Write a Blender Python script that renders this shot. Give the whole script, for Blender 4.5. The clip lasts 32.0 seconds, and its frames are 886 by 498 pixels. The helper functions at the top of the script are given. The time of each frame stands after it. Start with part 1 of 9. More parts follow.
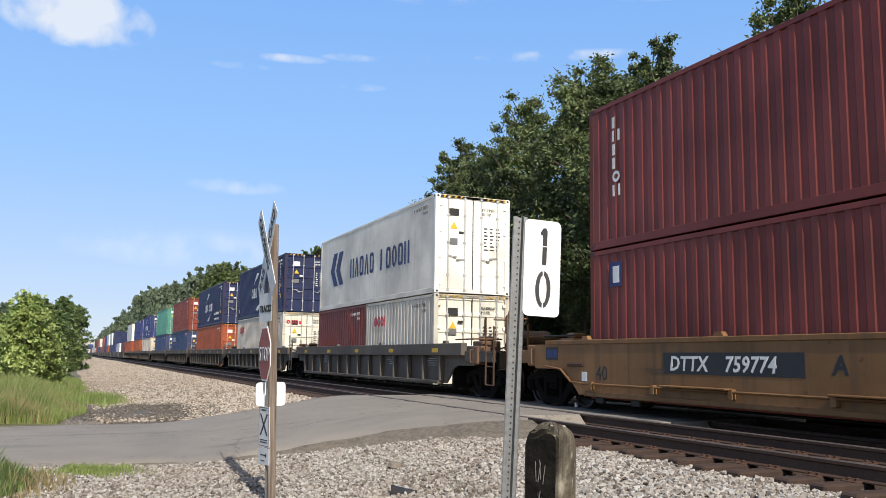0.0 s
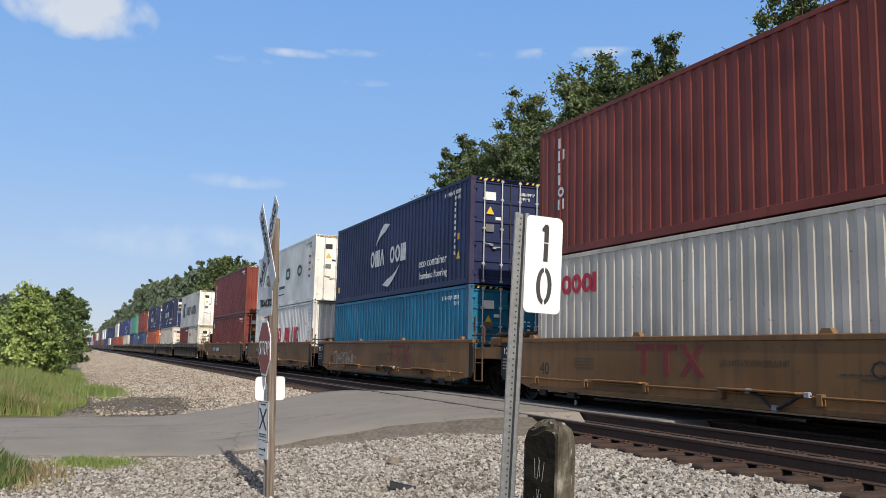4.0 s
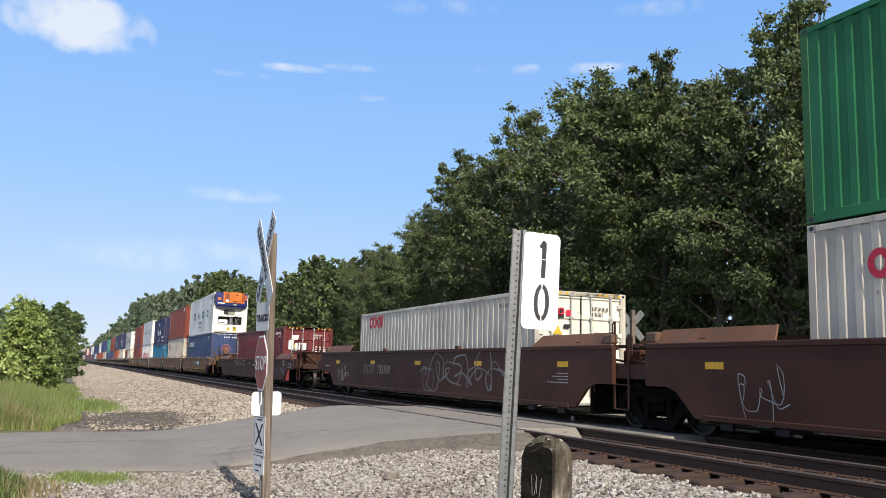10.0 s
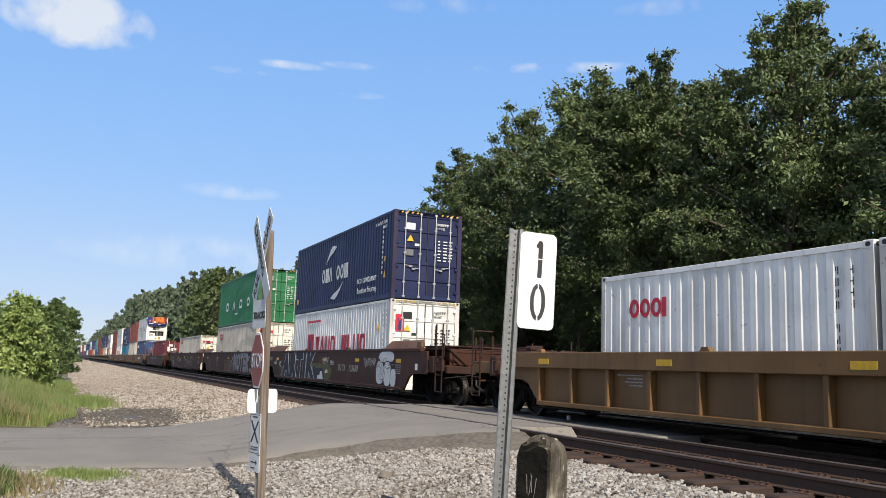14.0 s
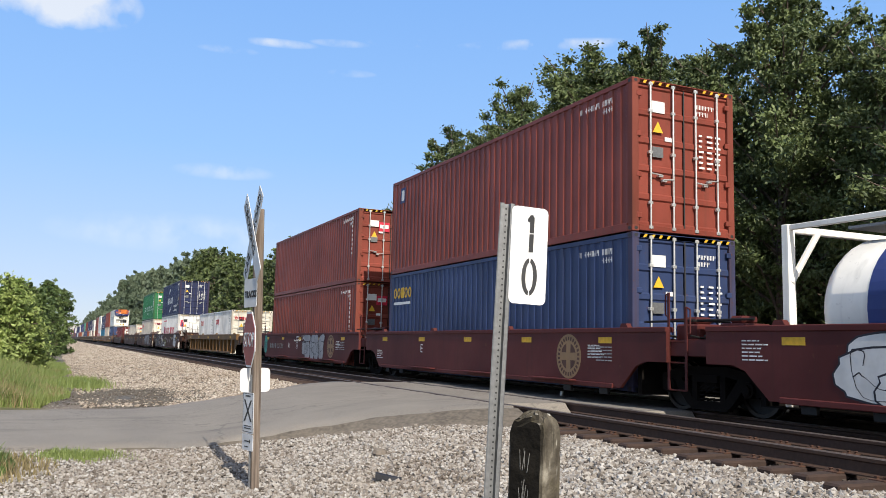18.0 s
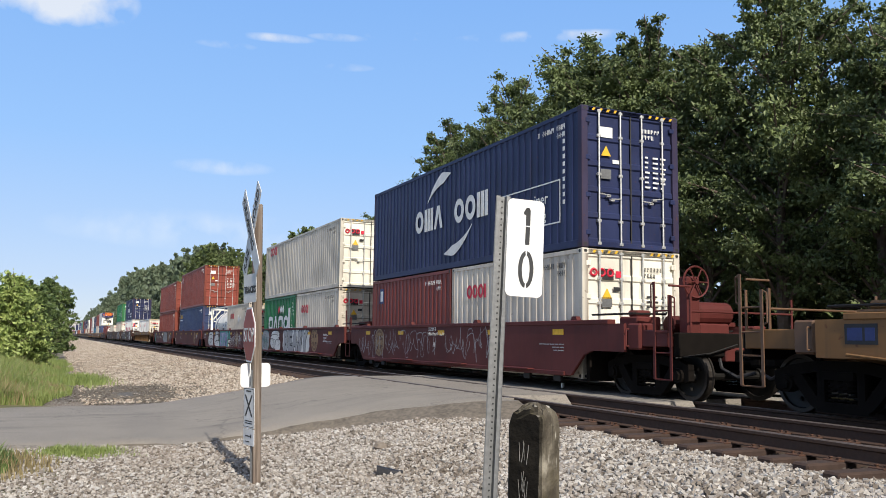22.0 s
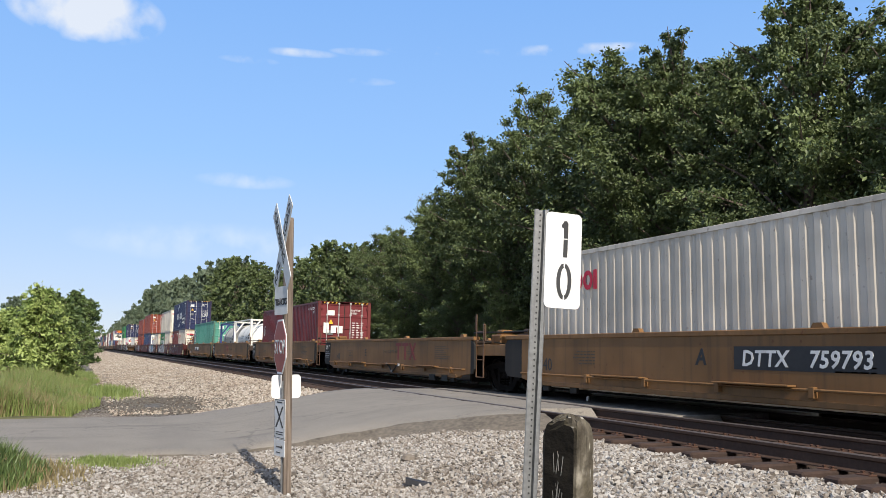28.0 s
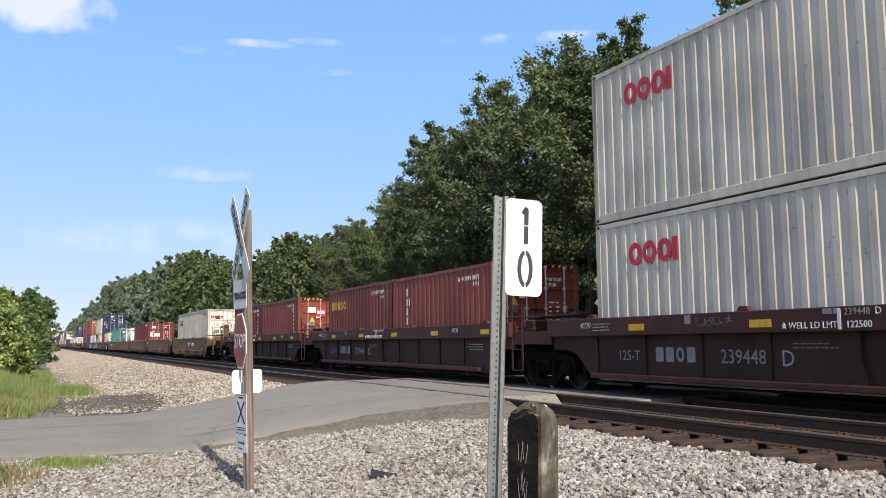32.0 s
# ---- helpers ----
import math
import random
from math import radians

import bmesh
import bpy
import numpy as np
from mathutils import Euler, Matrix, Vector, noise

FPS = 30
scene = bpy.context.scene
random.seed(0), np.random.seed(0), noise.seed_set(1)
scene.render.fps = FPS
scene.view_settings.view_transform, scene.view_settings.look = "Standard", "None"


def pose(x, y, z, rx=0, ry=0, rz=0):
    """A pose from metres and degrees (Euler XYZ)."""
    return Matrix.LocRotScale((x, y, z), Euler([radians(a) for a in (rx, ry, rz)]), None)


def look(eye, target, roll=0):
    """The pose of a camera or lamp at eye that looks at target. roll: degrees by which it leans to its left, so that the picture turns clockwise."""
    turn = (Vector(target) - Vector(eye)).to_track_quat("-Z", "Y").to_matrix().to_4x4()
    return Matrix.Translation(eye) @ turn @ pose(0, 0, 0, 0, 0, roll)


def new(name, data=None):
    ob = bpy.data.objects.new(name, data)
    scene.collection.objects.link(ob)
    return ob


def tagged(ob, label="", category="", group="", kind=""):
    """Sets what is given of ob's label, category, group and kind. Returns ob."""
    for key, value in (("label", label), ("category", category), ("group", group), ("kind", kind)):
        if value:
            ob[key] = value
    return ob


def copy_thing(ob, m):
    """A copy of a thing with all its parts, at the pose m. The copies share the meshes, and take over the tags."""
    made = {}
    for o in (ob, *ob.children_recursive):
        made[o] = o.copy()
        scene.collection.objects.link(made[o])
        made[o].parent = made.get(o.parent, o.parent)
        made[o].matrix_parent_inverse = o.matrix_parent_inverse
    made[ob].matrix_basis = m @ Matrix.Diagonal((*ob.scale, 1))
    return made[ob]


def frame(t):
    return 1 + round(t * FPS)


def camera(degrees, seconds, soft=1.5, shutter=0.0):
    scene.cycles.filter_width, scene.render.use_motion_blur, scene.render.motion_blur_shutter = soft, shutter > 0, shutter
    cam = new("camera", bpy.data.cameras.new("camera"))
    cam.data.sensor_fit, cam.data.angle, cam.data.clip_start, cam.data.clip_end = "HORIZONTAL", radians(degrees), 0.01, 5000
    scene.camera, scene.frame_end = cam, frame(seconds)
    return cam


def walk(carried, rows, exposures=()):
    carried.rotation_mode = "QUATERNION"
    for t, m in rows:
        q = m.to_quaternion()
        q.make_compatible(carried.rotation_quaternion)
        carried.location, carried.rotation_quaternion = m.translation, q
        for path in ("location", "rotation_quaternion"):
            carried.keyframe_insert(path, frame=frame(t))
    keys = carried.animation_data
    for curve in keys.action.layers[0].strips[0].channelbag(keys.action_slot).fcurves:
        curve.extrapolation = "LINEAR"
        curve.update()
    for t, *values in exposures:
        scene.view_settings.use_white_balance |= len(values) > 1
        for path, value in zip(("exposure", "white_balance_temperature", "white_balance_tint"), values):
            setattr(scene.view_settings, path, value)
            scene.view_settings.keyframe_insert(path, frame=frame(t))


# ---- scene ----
cam = camera(55.52, 32.0, soft=0.55)
# seconds, place, yaw, pitch, roll: a camera held by hand beside the line, which runs along y
ROWS = [
    (0, -0.001, -0.017, 1.113, -23.67, 7.42, 0.86),
    (0.5, 0.004, -0.009, 1.113, -23.71, 7.46, 1.06),
    (1, 0.006, -0.008, 1.113, -23.78, 7.46, 0.90),
    (1.5, 0.005, -0.009, 1.114, -23.73, 7.26, 1.21),
    (2, 0.010, -0.004, 1.112, -23.68, 7.21, 1.22),
    (2.5, 0.007, -0.004, 1.114, -23.72, 7.20, 1.53),
    (3, 0.008, -0.002, 1.111, -23.67, 7.28, 1.49),
    (3.5, 0.009, 0.002, 1.111, -23.57, 7.11, 1.50),
    (5.5, 0.012, -0.002, 1.114, -23.70, 7.49, 1.27),
    (6, 0.012, -0.004, 1.114, -23.76, 7.44, 1.32),
    (6.5, 0.012, -0.001, 1.113, -23.94, 7.29, 1.39),
    (7, 0.012, 0.005, 1.115, -23.90, 7.43, 1.50),
    (7.5, 0.008, -0.001, 1.116, -23.83, 7.62, 1.67),
    (8, 0.006, -0.006, 1.116, -23.78, 7.77, 1.61),
    (8.5, 0.003, -0.011, 1.116, -23.77, 7.82, 1.60),
    (9, -0.002, -0.012, 1.116, -23.82, 7.88, 1.53),
    (9.5, 0.001, -0.005, 1.115, -23.65, 7.92, 1.51),
    (10, -0.001, -0.007, 1.118, -23.79, 8.16, 1.59),
    (10.5, -0.002, -0.016, 1.118, -23.84, 8.27, 1.54),
    (11, 0.003, -0.019, 1.120, -24.02, 8.19, 1.46),
    (11.5, 0.000, -0.014, 1.121, -24.07, 8.09, 1.40),
    (12, -0.000, -0.013, 1.120, -23.97, 8.26, 1.78),
    (12.5, 0.003, -0.013, 1.118, -23.94, 8.25, 1.77),
    (13, 0.001, -0.010, 1.119, -23.87, 8.08, 1.92),
    (13.5, -0.002, -0.012, 1.120, -23.99, 8.07, 2.00),
    (15.5, -0.003, -0.016, 1.119, -24.04, 7.99, 1.81),
    (16, 0.003, -0.014, 1.117, -24.45, 7.65, 1.37),
    (16.5, 0.007, -0.004, 1.116, -24.33, 7.50, 1.06),
    (17, 0.008, 0.005, 1.112, -24.21, 7.18, 1.48),
    (17.5, 0.018, 0.021, 1.111, -24.18, 6.81, 1.51),
    (18, 0.029, 0.025, 1.112, -24.52, 6.60, 1.38),
    (18.5, 0.030, 0.021, 1.112, -24.65, 6.70, 1.20),
    (19, 0.023, 0.016, 1.113, -24.67, 6.77, 1.54),
    (19.5, 0.026, 0.013, 1.113, -24.49, 6.84, 1.43),
    (20, 0.025, 0.009, 1.113, -24.51, 6.69, 1.48),
    (20.5, 0.025, 0.014, 1.111, -24.43, 6.44, 1.41),
    (21, 0.032, 0.015, 1.111, -24.46, 6.52, 1.32),
    (21.5, 0.041, 0.019, 1.110, -24.51, 6.31, 0.70),
    (22, 0.043, 0.013, 1.113, -24.51, 6.14, 0.77),
    (22.5, 0.041, 0.012, 1.109, -24.29, 6.18, 0.46),
    (23, 0.039, 0.008, 1.107, -24.23, 6.12, 0.57),
    (23.5, 0.032, 0.009, 1.105, -24.10, 5.84, 0.01),
    (24, 0.010, 0.027, 1.108, -23.84, 5.65, -0.23),
    (24.5, -0.040, 0.027, 1.105, -23.64, 5.83, 0.30),
    (26.5, 0.073, -0.016, 1.104, -22.48, 5.37, 0.39),
    (27, -0.028, -0.014, 1.095, -22.29, 5.92, -0.18),
    (27.5, -0.077, -0.012, 1.095, -22.80, 6.47, -0.10),
    (28, -0.070, -0.023, 1.099, -23.06, 7.02, 0.96),
    (28.5, -0.067, -0.037, 1.100, -23.18, 7.23, 1.64),
    (29, -0.058, -0.031, 1.101, -23.24, 7.26, 1.71),
    (29.5, -0.052, -0.017, 1.096, -23.53, 6.96, 0.43),
    (30, -0.054, 0.004, 1.097, -23.87, 6.61, 0.94),
    (30.5, -0.048, 0.028, 1.103, -24.49, 6.46, 0.00),
    (31, -0.048, 0.042, 1.104, -24.89, 6.40, -0.26),
    (31.5, -0.041, 0.042, 1.106, -25.07, 6.27, -0.07),
    (32, -0.025, 0.041, 1.104, -25.64, 6.33, -0.45),
]
walk(cam, [(t, pose(x, y, z, 90 + pitch, 0, yaw) @ pose(0, 0, 0, 0, 0, roll)) for t, x, y, z, yaw, pitch, roll in ROWS],
     [(0.0, 0.42), (1.0, 0.32), (2.0, 0.15), (3.0, 0.12), (4.0, 0.18), (6.0, 0.33), (8.0, 0.43), (10.0, 0.44), (12.0, 0.35), (16.0, 0.36), (18.0, 0.44), (22.0, 0.40), (24.0, 0.46), (29.0, 0.43), (32.0, 0.52)])

# ---- light ----
SUN_WAY = Vector((-0.065, -0.796, 0.602)).normalized()
SUN_EL = math.asin(SUN_WAY.z)
SUN_AZ = math.atan2(SUN_WAY.x, SUN_WAY.y)
world = bpy.data.worlds.new("sky")
scene.world = world
world.use_nodes = True
wt = world.node_tree
sky = wt.nodes.new("ShaderNodeTexSky")
sky.sky_type = "NISHITA"
sky.sun_disc = False
sky.sun_elevation = SUN_EL
sky.sun_rotation = SUN_AZ
sky.dust_density = 0.4
sky.ozone_density = 2.0
sky_light = wt.nodes["Background"]
sky_light.inputs["Strength"].default_value = 0.11
wt.links.new(sky.outputs[0], sky_light.inputs[0])
way = wt.nodes.new("ShaderNodeTexCoord").outputs["Generated"]


def sky_math(kind, a, b=None):
    n = wt.nodes.new("ShaderNodeMath")
    n.operation = kind
    for socket, value in zip(n.inputs, (a, b)):
        if isinstance(value, (int, float)):
            socket.default_value = value
        elif value is not None:
            wt.links.new(value, socket)
    return n.outputs[0]


def sky_dot(axis):
    n = wt.nodes.new("ShaderNodeVectorMath")
    n.operation = "DOT_PRODUCT"
    n.inputs[1].default_value = axis
    wt.links.new(way, n.inputs[0])
    return n.outputs["Value"]


# the blue of a clear summer morning, paler towards the horizon
height = sky_dot((0, 0, 1))
blue = wt.nodes.new("ShaderNodeValToRGB")
for k, (at, tint) in enumerate(((0.0, (0.50, 0.57, 0.66)), (0.06, (0.385, 0.495, 0.70)), (0.22, (0.245, 0.435, 0.76)), (0.45, (0.165, 0.355, 0.74)), (0.8, (0.085, 0.14, 0.28)))):
    e = blue.color_ramp.elements[k] if k < 2 else blue.color_ramp.elements.new(at)
    e.position, e.color = at, (*tint, 1)
wt.links.new(height, blue.inputs[0])
# thin clouds
wisp = wt.nodes.new("ShaderNodeTexNoise")
wisp.inputs["Scale"].default_value, wisp.inputs["Detail"].default_value = 22.0, 9.0
wt.links.new(way, wisp.inputs["Vector"])
ragged = sky_math("SUBTRACT", wisp.outputs["Fac"], 0.5)
cover = None
CLOUDS = (((-0.015, 0.936, 0.353), 0.080, 0.034, 1.6), ((-0.008, 0.943, 0.334), 0.030, 0.014, 0.9), ((0.209, 0.918, 0.337), 0.046, 0.0055, 0.46), ((0.274, 0.899, 0.342), 0.036, 0.0050, 0.42),
          ((0.340, 0.874, 0.346), 0.042, 0.0060, 0.46), ((0.498, 0.795, 0.347), 0.120, 0.0070, 0.50), ((0.163, 0.968, 0.193), 0.060, 0.010, 0.32), ((0.13, 0.98, 0.12), 0.16, 0.025, 0.2),
          ((-0.05, 0.93, 0.42), 0.05, 0.02, 0.8), ((0.359, 0.839, 0.410), 0.07, 0.012, 0.22), ((0.576, 0.711, 0.404), 0.06, 0.010, 0.2), ((0.155, 0.933, 0.325), 0.035, 0.005, 0.3), ((0.291, 0.905, 0.311), 0.03, 0.005, 0.25))
for centre, wide, high, dense in CLOUDS:
    c = Vector(centre).normalized()
    right = c.cross(Vector((0, 0, 1))).normalized()
    up = right.cross(c)
    u, v = sky_math("MULTIPLY", sky_dot(right), 1 / wide), sky_math("MULTIPLY", sky_dot(up), 1 / high)
    v = sky_math("SUBTRACT", v, c.dot(up) / high)
    r2 = sky_math("ADD", sky_math("MULTIPLY", u, u), sky_math("MULTIPLY", v, v))
    front = sky_math("GREATER_THAN", sky_dot(c), 0.5)
    m = sky_math("MULTIPLY", sky_math("MAXIMUM", sky_math("SUBTRACT", 1.0, r2), 0.0), front)
    m = sky_math("MULTIPLY", m, dense)
    cover = m if cover is None else sky_math("ADD", cover, m)
cover = sky_math("ADD", sky_math("MULTIPLY", cover, 0.62), sky_math("MULTIPLY", sky_math("MULTIPLY", ragged, 3.4), sky_math("MINIMUM", sky_math("MULTIPLY", cover, 2.5), 1.0)))
cover = sky_math("MAXIMUM", sky_math("MINIMUM", cover, 0.95), 0.0)
cloudy = wt.nodes.new("ShaderNodeMix")
cloudy.data_type = "RGBA"
wt.links.new(cover, cloudy.inputs[0])
wt.links.new(blue.outputs[0], cloudy.inputs[6])
cloudy.inputs[7].default_value = (0.66, 0.69, 0.74, 1)
# pale haze towards the sun, behind the viewer
glow = sky_math("POWER", sky_math("MAXIMUM", sky_dot(SUN_WAY), 0.0), 1.0)
hazy = wt.nodes.new("ShaderNodeMix")
hazy.data_type = "RGBA"
wt.links.new(sky_math("MULTIPLY", glow, 0.65), hazy.inputs[0])
wt.links.new(cloudy.outputs[2], hazy.inputs[6])
hazy.inputs[7].default_value = (0.68, 0.63, 0.57, 1)
clear = wt.nodes.new("ShaderNodeBackground")
wt.links.new(hazy.outputs[2], clear.inputs[0])
both = wt.nodes.new("ShaderNodeMixShader")
both.inputs[0].default_value = 0.85
wt.links.new(sky_light.outputs[0], both.inputs[1])
wt.links.new(clear.outputs[0], both.inputs[2])
wt.links.new(both.outputs[0], wt.nodes["World Output"].inputs[0])
sun = new("sun", bpy.data.lights.new("sun", "SUN"))
sun.data.energy = 4.0
sun.data.angle = radians(0.53)
sun.data.color = (1.0, 0.92, 0.80)
sun.matrix_world = look((0, 0, 60), Vector((0, 0, 60)) - SUN_WAY)

# ---- materials ----
MATS, TINTS = {}, {}


def node(tree, kind, **values):
    n = tree.nodes.new(kind)
    for key, value in values.items():
        n.inputs[key.replace("_", " ")].default_value = value
    return n


def ramp(tree, fac, stops):
    r = tree.nodes.new("ShaderNodeValToRGB")
    while len(r.color_ramp.elements) < len(stops):
        r.color_ramp.elements.new(0.5)
    for e, (p, c) in zip(r.color_ramp.elements, stops):
        e.position, e.color = p, (*c, 1) if len(c) == 3 else c
    tree.links.new(fac, r.inputs[0])
    return r.outputs[0]


def mix(tree, fac, a, b, mode="MIX"):
    m = tree.nodes.new("ShaderNodeMix")
    m.data_type, m.blend_type = "RGBA", mode
    for socket, value in ((m.inputs[0], fac), (m.inputs[6], a), (m.inputs[7], b)):
        if isinstance(value, (int, float)):
            socket.default_value = value
        elif isinstance(value, tuple):
            socket.default_value = (*value, 1) if len(value) == 3 else value
        else:
            tree.links.new(value, socket)
    return m.outputs[2]


def noise_of(tree, coords, scale, detail=4.0, stretch=None):
    n = node(tree, "ShaderNodeTexNoise", Scale=scale, Detail=detail)
    if stretch:
        mp = tree.nodes.new("ShaderNodeMapping")
        mp.inputs["Scale"].default_value = stretch
        tree.links.new(coords, mp.inputs[0])
        coords = mp.outputs[0]
    tree.links.new(coords, n.inputs["Vector"])
    return n.outputs["Fac"]


def material(name, rough=0.6, metal=0.0):
    m = bpy.data.materials.new(name)
    m.use_nodes = True
    bsdf = m.node_tree.nodes["Principled BSDF"]
    bsdf.inputs["Roughness"].default_value = rough
    bsdf.inputs["Metallic"].default_value = metal
    return m, m.node_tree, bsdf


def bump(tree, bsdf, height, strength, distance):
    b = node(tree, "ShaderNodeBump", Strength=strength, Distance=distance)
    tree.links.new(height, b.inputs["Height"])
    tree.links.new(b.outputs[0], bsdf.inputs["Normal"])


def paint(name, colour, wear=0.5, rough=0.5, dirt=(0.06, 0.045, 0.03)):
    """Weathered paint on steel: fading, rain streaks, specks of rust."""
    TINTS[name] = colour
    if name in MATS:
        return MATS[name]
    m, t, bsdf = material(name, rough)
    bsdf.inputs["Specular IOR Level"].default_value = 0.28
    pos = t.nodes.new("ShaderNodeTexCoord").outputs["Object"]
    info = t.nodes.new("ShaderNodeObjectInfo")
    shift = t.nodes.new("ShaderNodeVectorMath")
    shift.operation = "ADD"
    t.links.new(pos, shift.inputs[0])
    far = t.nodes.new("ShaderNodeMath")
    far.operation = "MULTIPLY"
    far.inputs[1].default_value = 37.0
    t.links.new(info.outputs["Random"], far.inputs[0])
    t.links.new(far.outputs[0], shift.inputs[1])
    pos = shift.outputs[0]
    fade = noise_of(t, pos, 0.7, 5)
    light = tuple(min(1, c * 1.2 + 0.006) for c in colour)
    dark = tuple(c * 0.78 for c in colour)
    col = ramp(t, fade, [(0.32, dark), (0.68, light)])
    streak = noise_of(t, pos, 1.0, 5, (7, 7, 0.35))
    f = ramp(t, streak, [(0.52, (0, 0, 0)), (0.78, (wear * 0.75,) * 3)])
    col = mix(t, f, col, dirt)
    speck = noise_of(t, pos, 9, 6)
    f = ramp(t, speck, [(0.66, (0, 0, 0)), (0.74, (wear,) * 3)])
    col = mix(t, f, col, (0.11, 0.04, 0.02))
    t.links.new(col, bsdf.inputs["Base Color"])
    bump(t, bsdf, noise_of(t, pos, 3.0, 4), 0.25, 0.02)
    MATS[name] = m
    return m


def worn(mat):
    """The same paint where it is rubbed and rusting: posts and castings."""
    c = TINTS[mat.name]
    return paint(mat.name + "_rubbed", tuple(v * 0.75 + w for v, w in zip(c, (0.02, 0.008, 0.004))), 1.0, 0.65, (0.07, 0.032, 0.018))


def plain(name, colour, rough=0.6, metal=0.0, vary=0.25, scale=12.0, lift=0.2):
    if name in MATS:
        return MATS[name]
    m, t, bsdf = material(name, rough, metal)
    pos = t.nodes.new("ShaderNodeTexCoord").outputs["Object"]
    n = noise_of(t, pos, scale, 5)
    n2 = noise_of(t, pos, scale * 0.13, 3)
    col = ramp(t, n, [(0.3, tuple(c * (1 - vary) for c in colour)), (0.7, tuple(min(1, c * (1 + vary)) for c in colour))])
    col = mix(t, 0.35, col, ramp(t, n2, [(0.3, tuple(c * (1 - vary) for c in colour)), (0.7, tuple(min(1, c * (1 + vary)) for c in colour))]))
    t.links.new(col, bsdf.inputs["Base Color"])
    if lift:
        bump(t, bsdf, n, lift, 0.01)
    MATS[name] = m
    return m


def leaves(name, dark, light, scale=0.6):
    m, t, bsdf = material(name, 0.55)
    geo = t.nodes.new("ShaderNodeNewGeometry")
    pos = geo.outputs["Position"]
    a = ramp(t, geo.outputs["Random Per Island"], [(0.0, dark), (1.0, light)])
    b = ramp(t, noise_of(t, pos, scale, 3), [(0.35, dark), (0.65, light)])
    t.links.new(mix(t, 0.5, a, b), bsdf.inputs["Base Color"])
    trans = t.nodes.new("ShaderNodeBsdfTranslucent")
    t.links.new(mix(t, 0.5, a, tuple(min(1, c * 1.5) for c in light)), trans.inputs[0])
    ms = t.nodes.new("ShaderNodeMixShader")
    ms.inputs[0].default_value = 0.14
    t.links.new(bsdf.outputs[0], ms.inputs[1])
    t.links.new(trans.outputs[0], ms.inputs[2])
    t.links.new(ms.outputs[0], t.nodes["Material Output"].inputs[0])
    return m


WHITE_MARK = plain("white_marking", (0.75, 0.75, 0.73), 0.6, vary=0.15, scale=6, lift=0)
BLACK_MARK = plain("black_marking", (0.02, 0.02, 0.022), 0.6, lift=0)
RED_MARK = plain("red_marking", (0.55, 0.02, 0.05), 0.6, lift=0)
YELLOW_MARK = plain("yellow_marking", (0.65, 0.38, 0.02), 0.6, lift=0)
NAVY_MARK = plain("navy_marking", (0.02, 0.035, 0.13), 0.6, lift=0)
GREEN_MARK = plain("green_marking", (0.02, 0.10, 0.07), 0.6, lift=0)
STEEL = plain("galvanised_steel", (0.19, 0.195, 0.20), 0.55, 0.5, scale=30)
# greasy steel, its colour darkened further with the shade under the cars
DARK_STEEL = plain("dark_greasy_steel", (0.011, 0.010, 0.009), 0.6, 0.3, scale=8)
RUST = plain("rusty_steel", (0.062, 0.031, 0.021), 0.8, 0.2, scale=18)
TREAD = plain("worn_wheel_tread", (0.042, 0.036, 0.031), 0.5, 0.6, lift=0)
RAIL_SIDE = plain("rusty_rail_side", (0.062, 0.034, 0.022), 0.85, 0.1, scale=22)
RAIL_TOP = plain("worn_rail_head", (0.115, 0.09, 0.075), 0.5, 0.2, scale=14, lift=0)
TIE = plain("creosoted_tie_wood", (0.046, 0.027, 0.020), 0.9, scale=14, lift=0.6)
CONCRETE = plain("weathered_concrete", (0.25, 0.235, 0.21), 0.9, scale=16, lift=0.5)


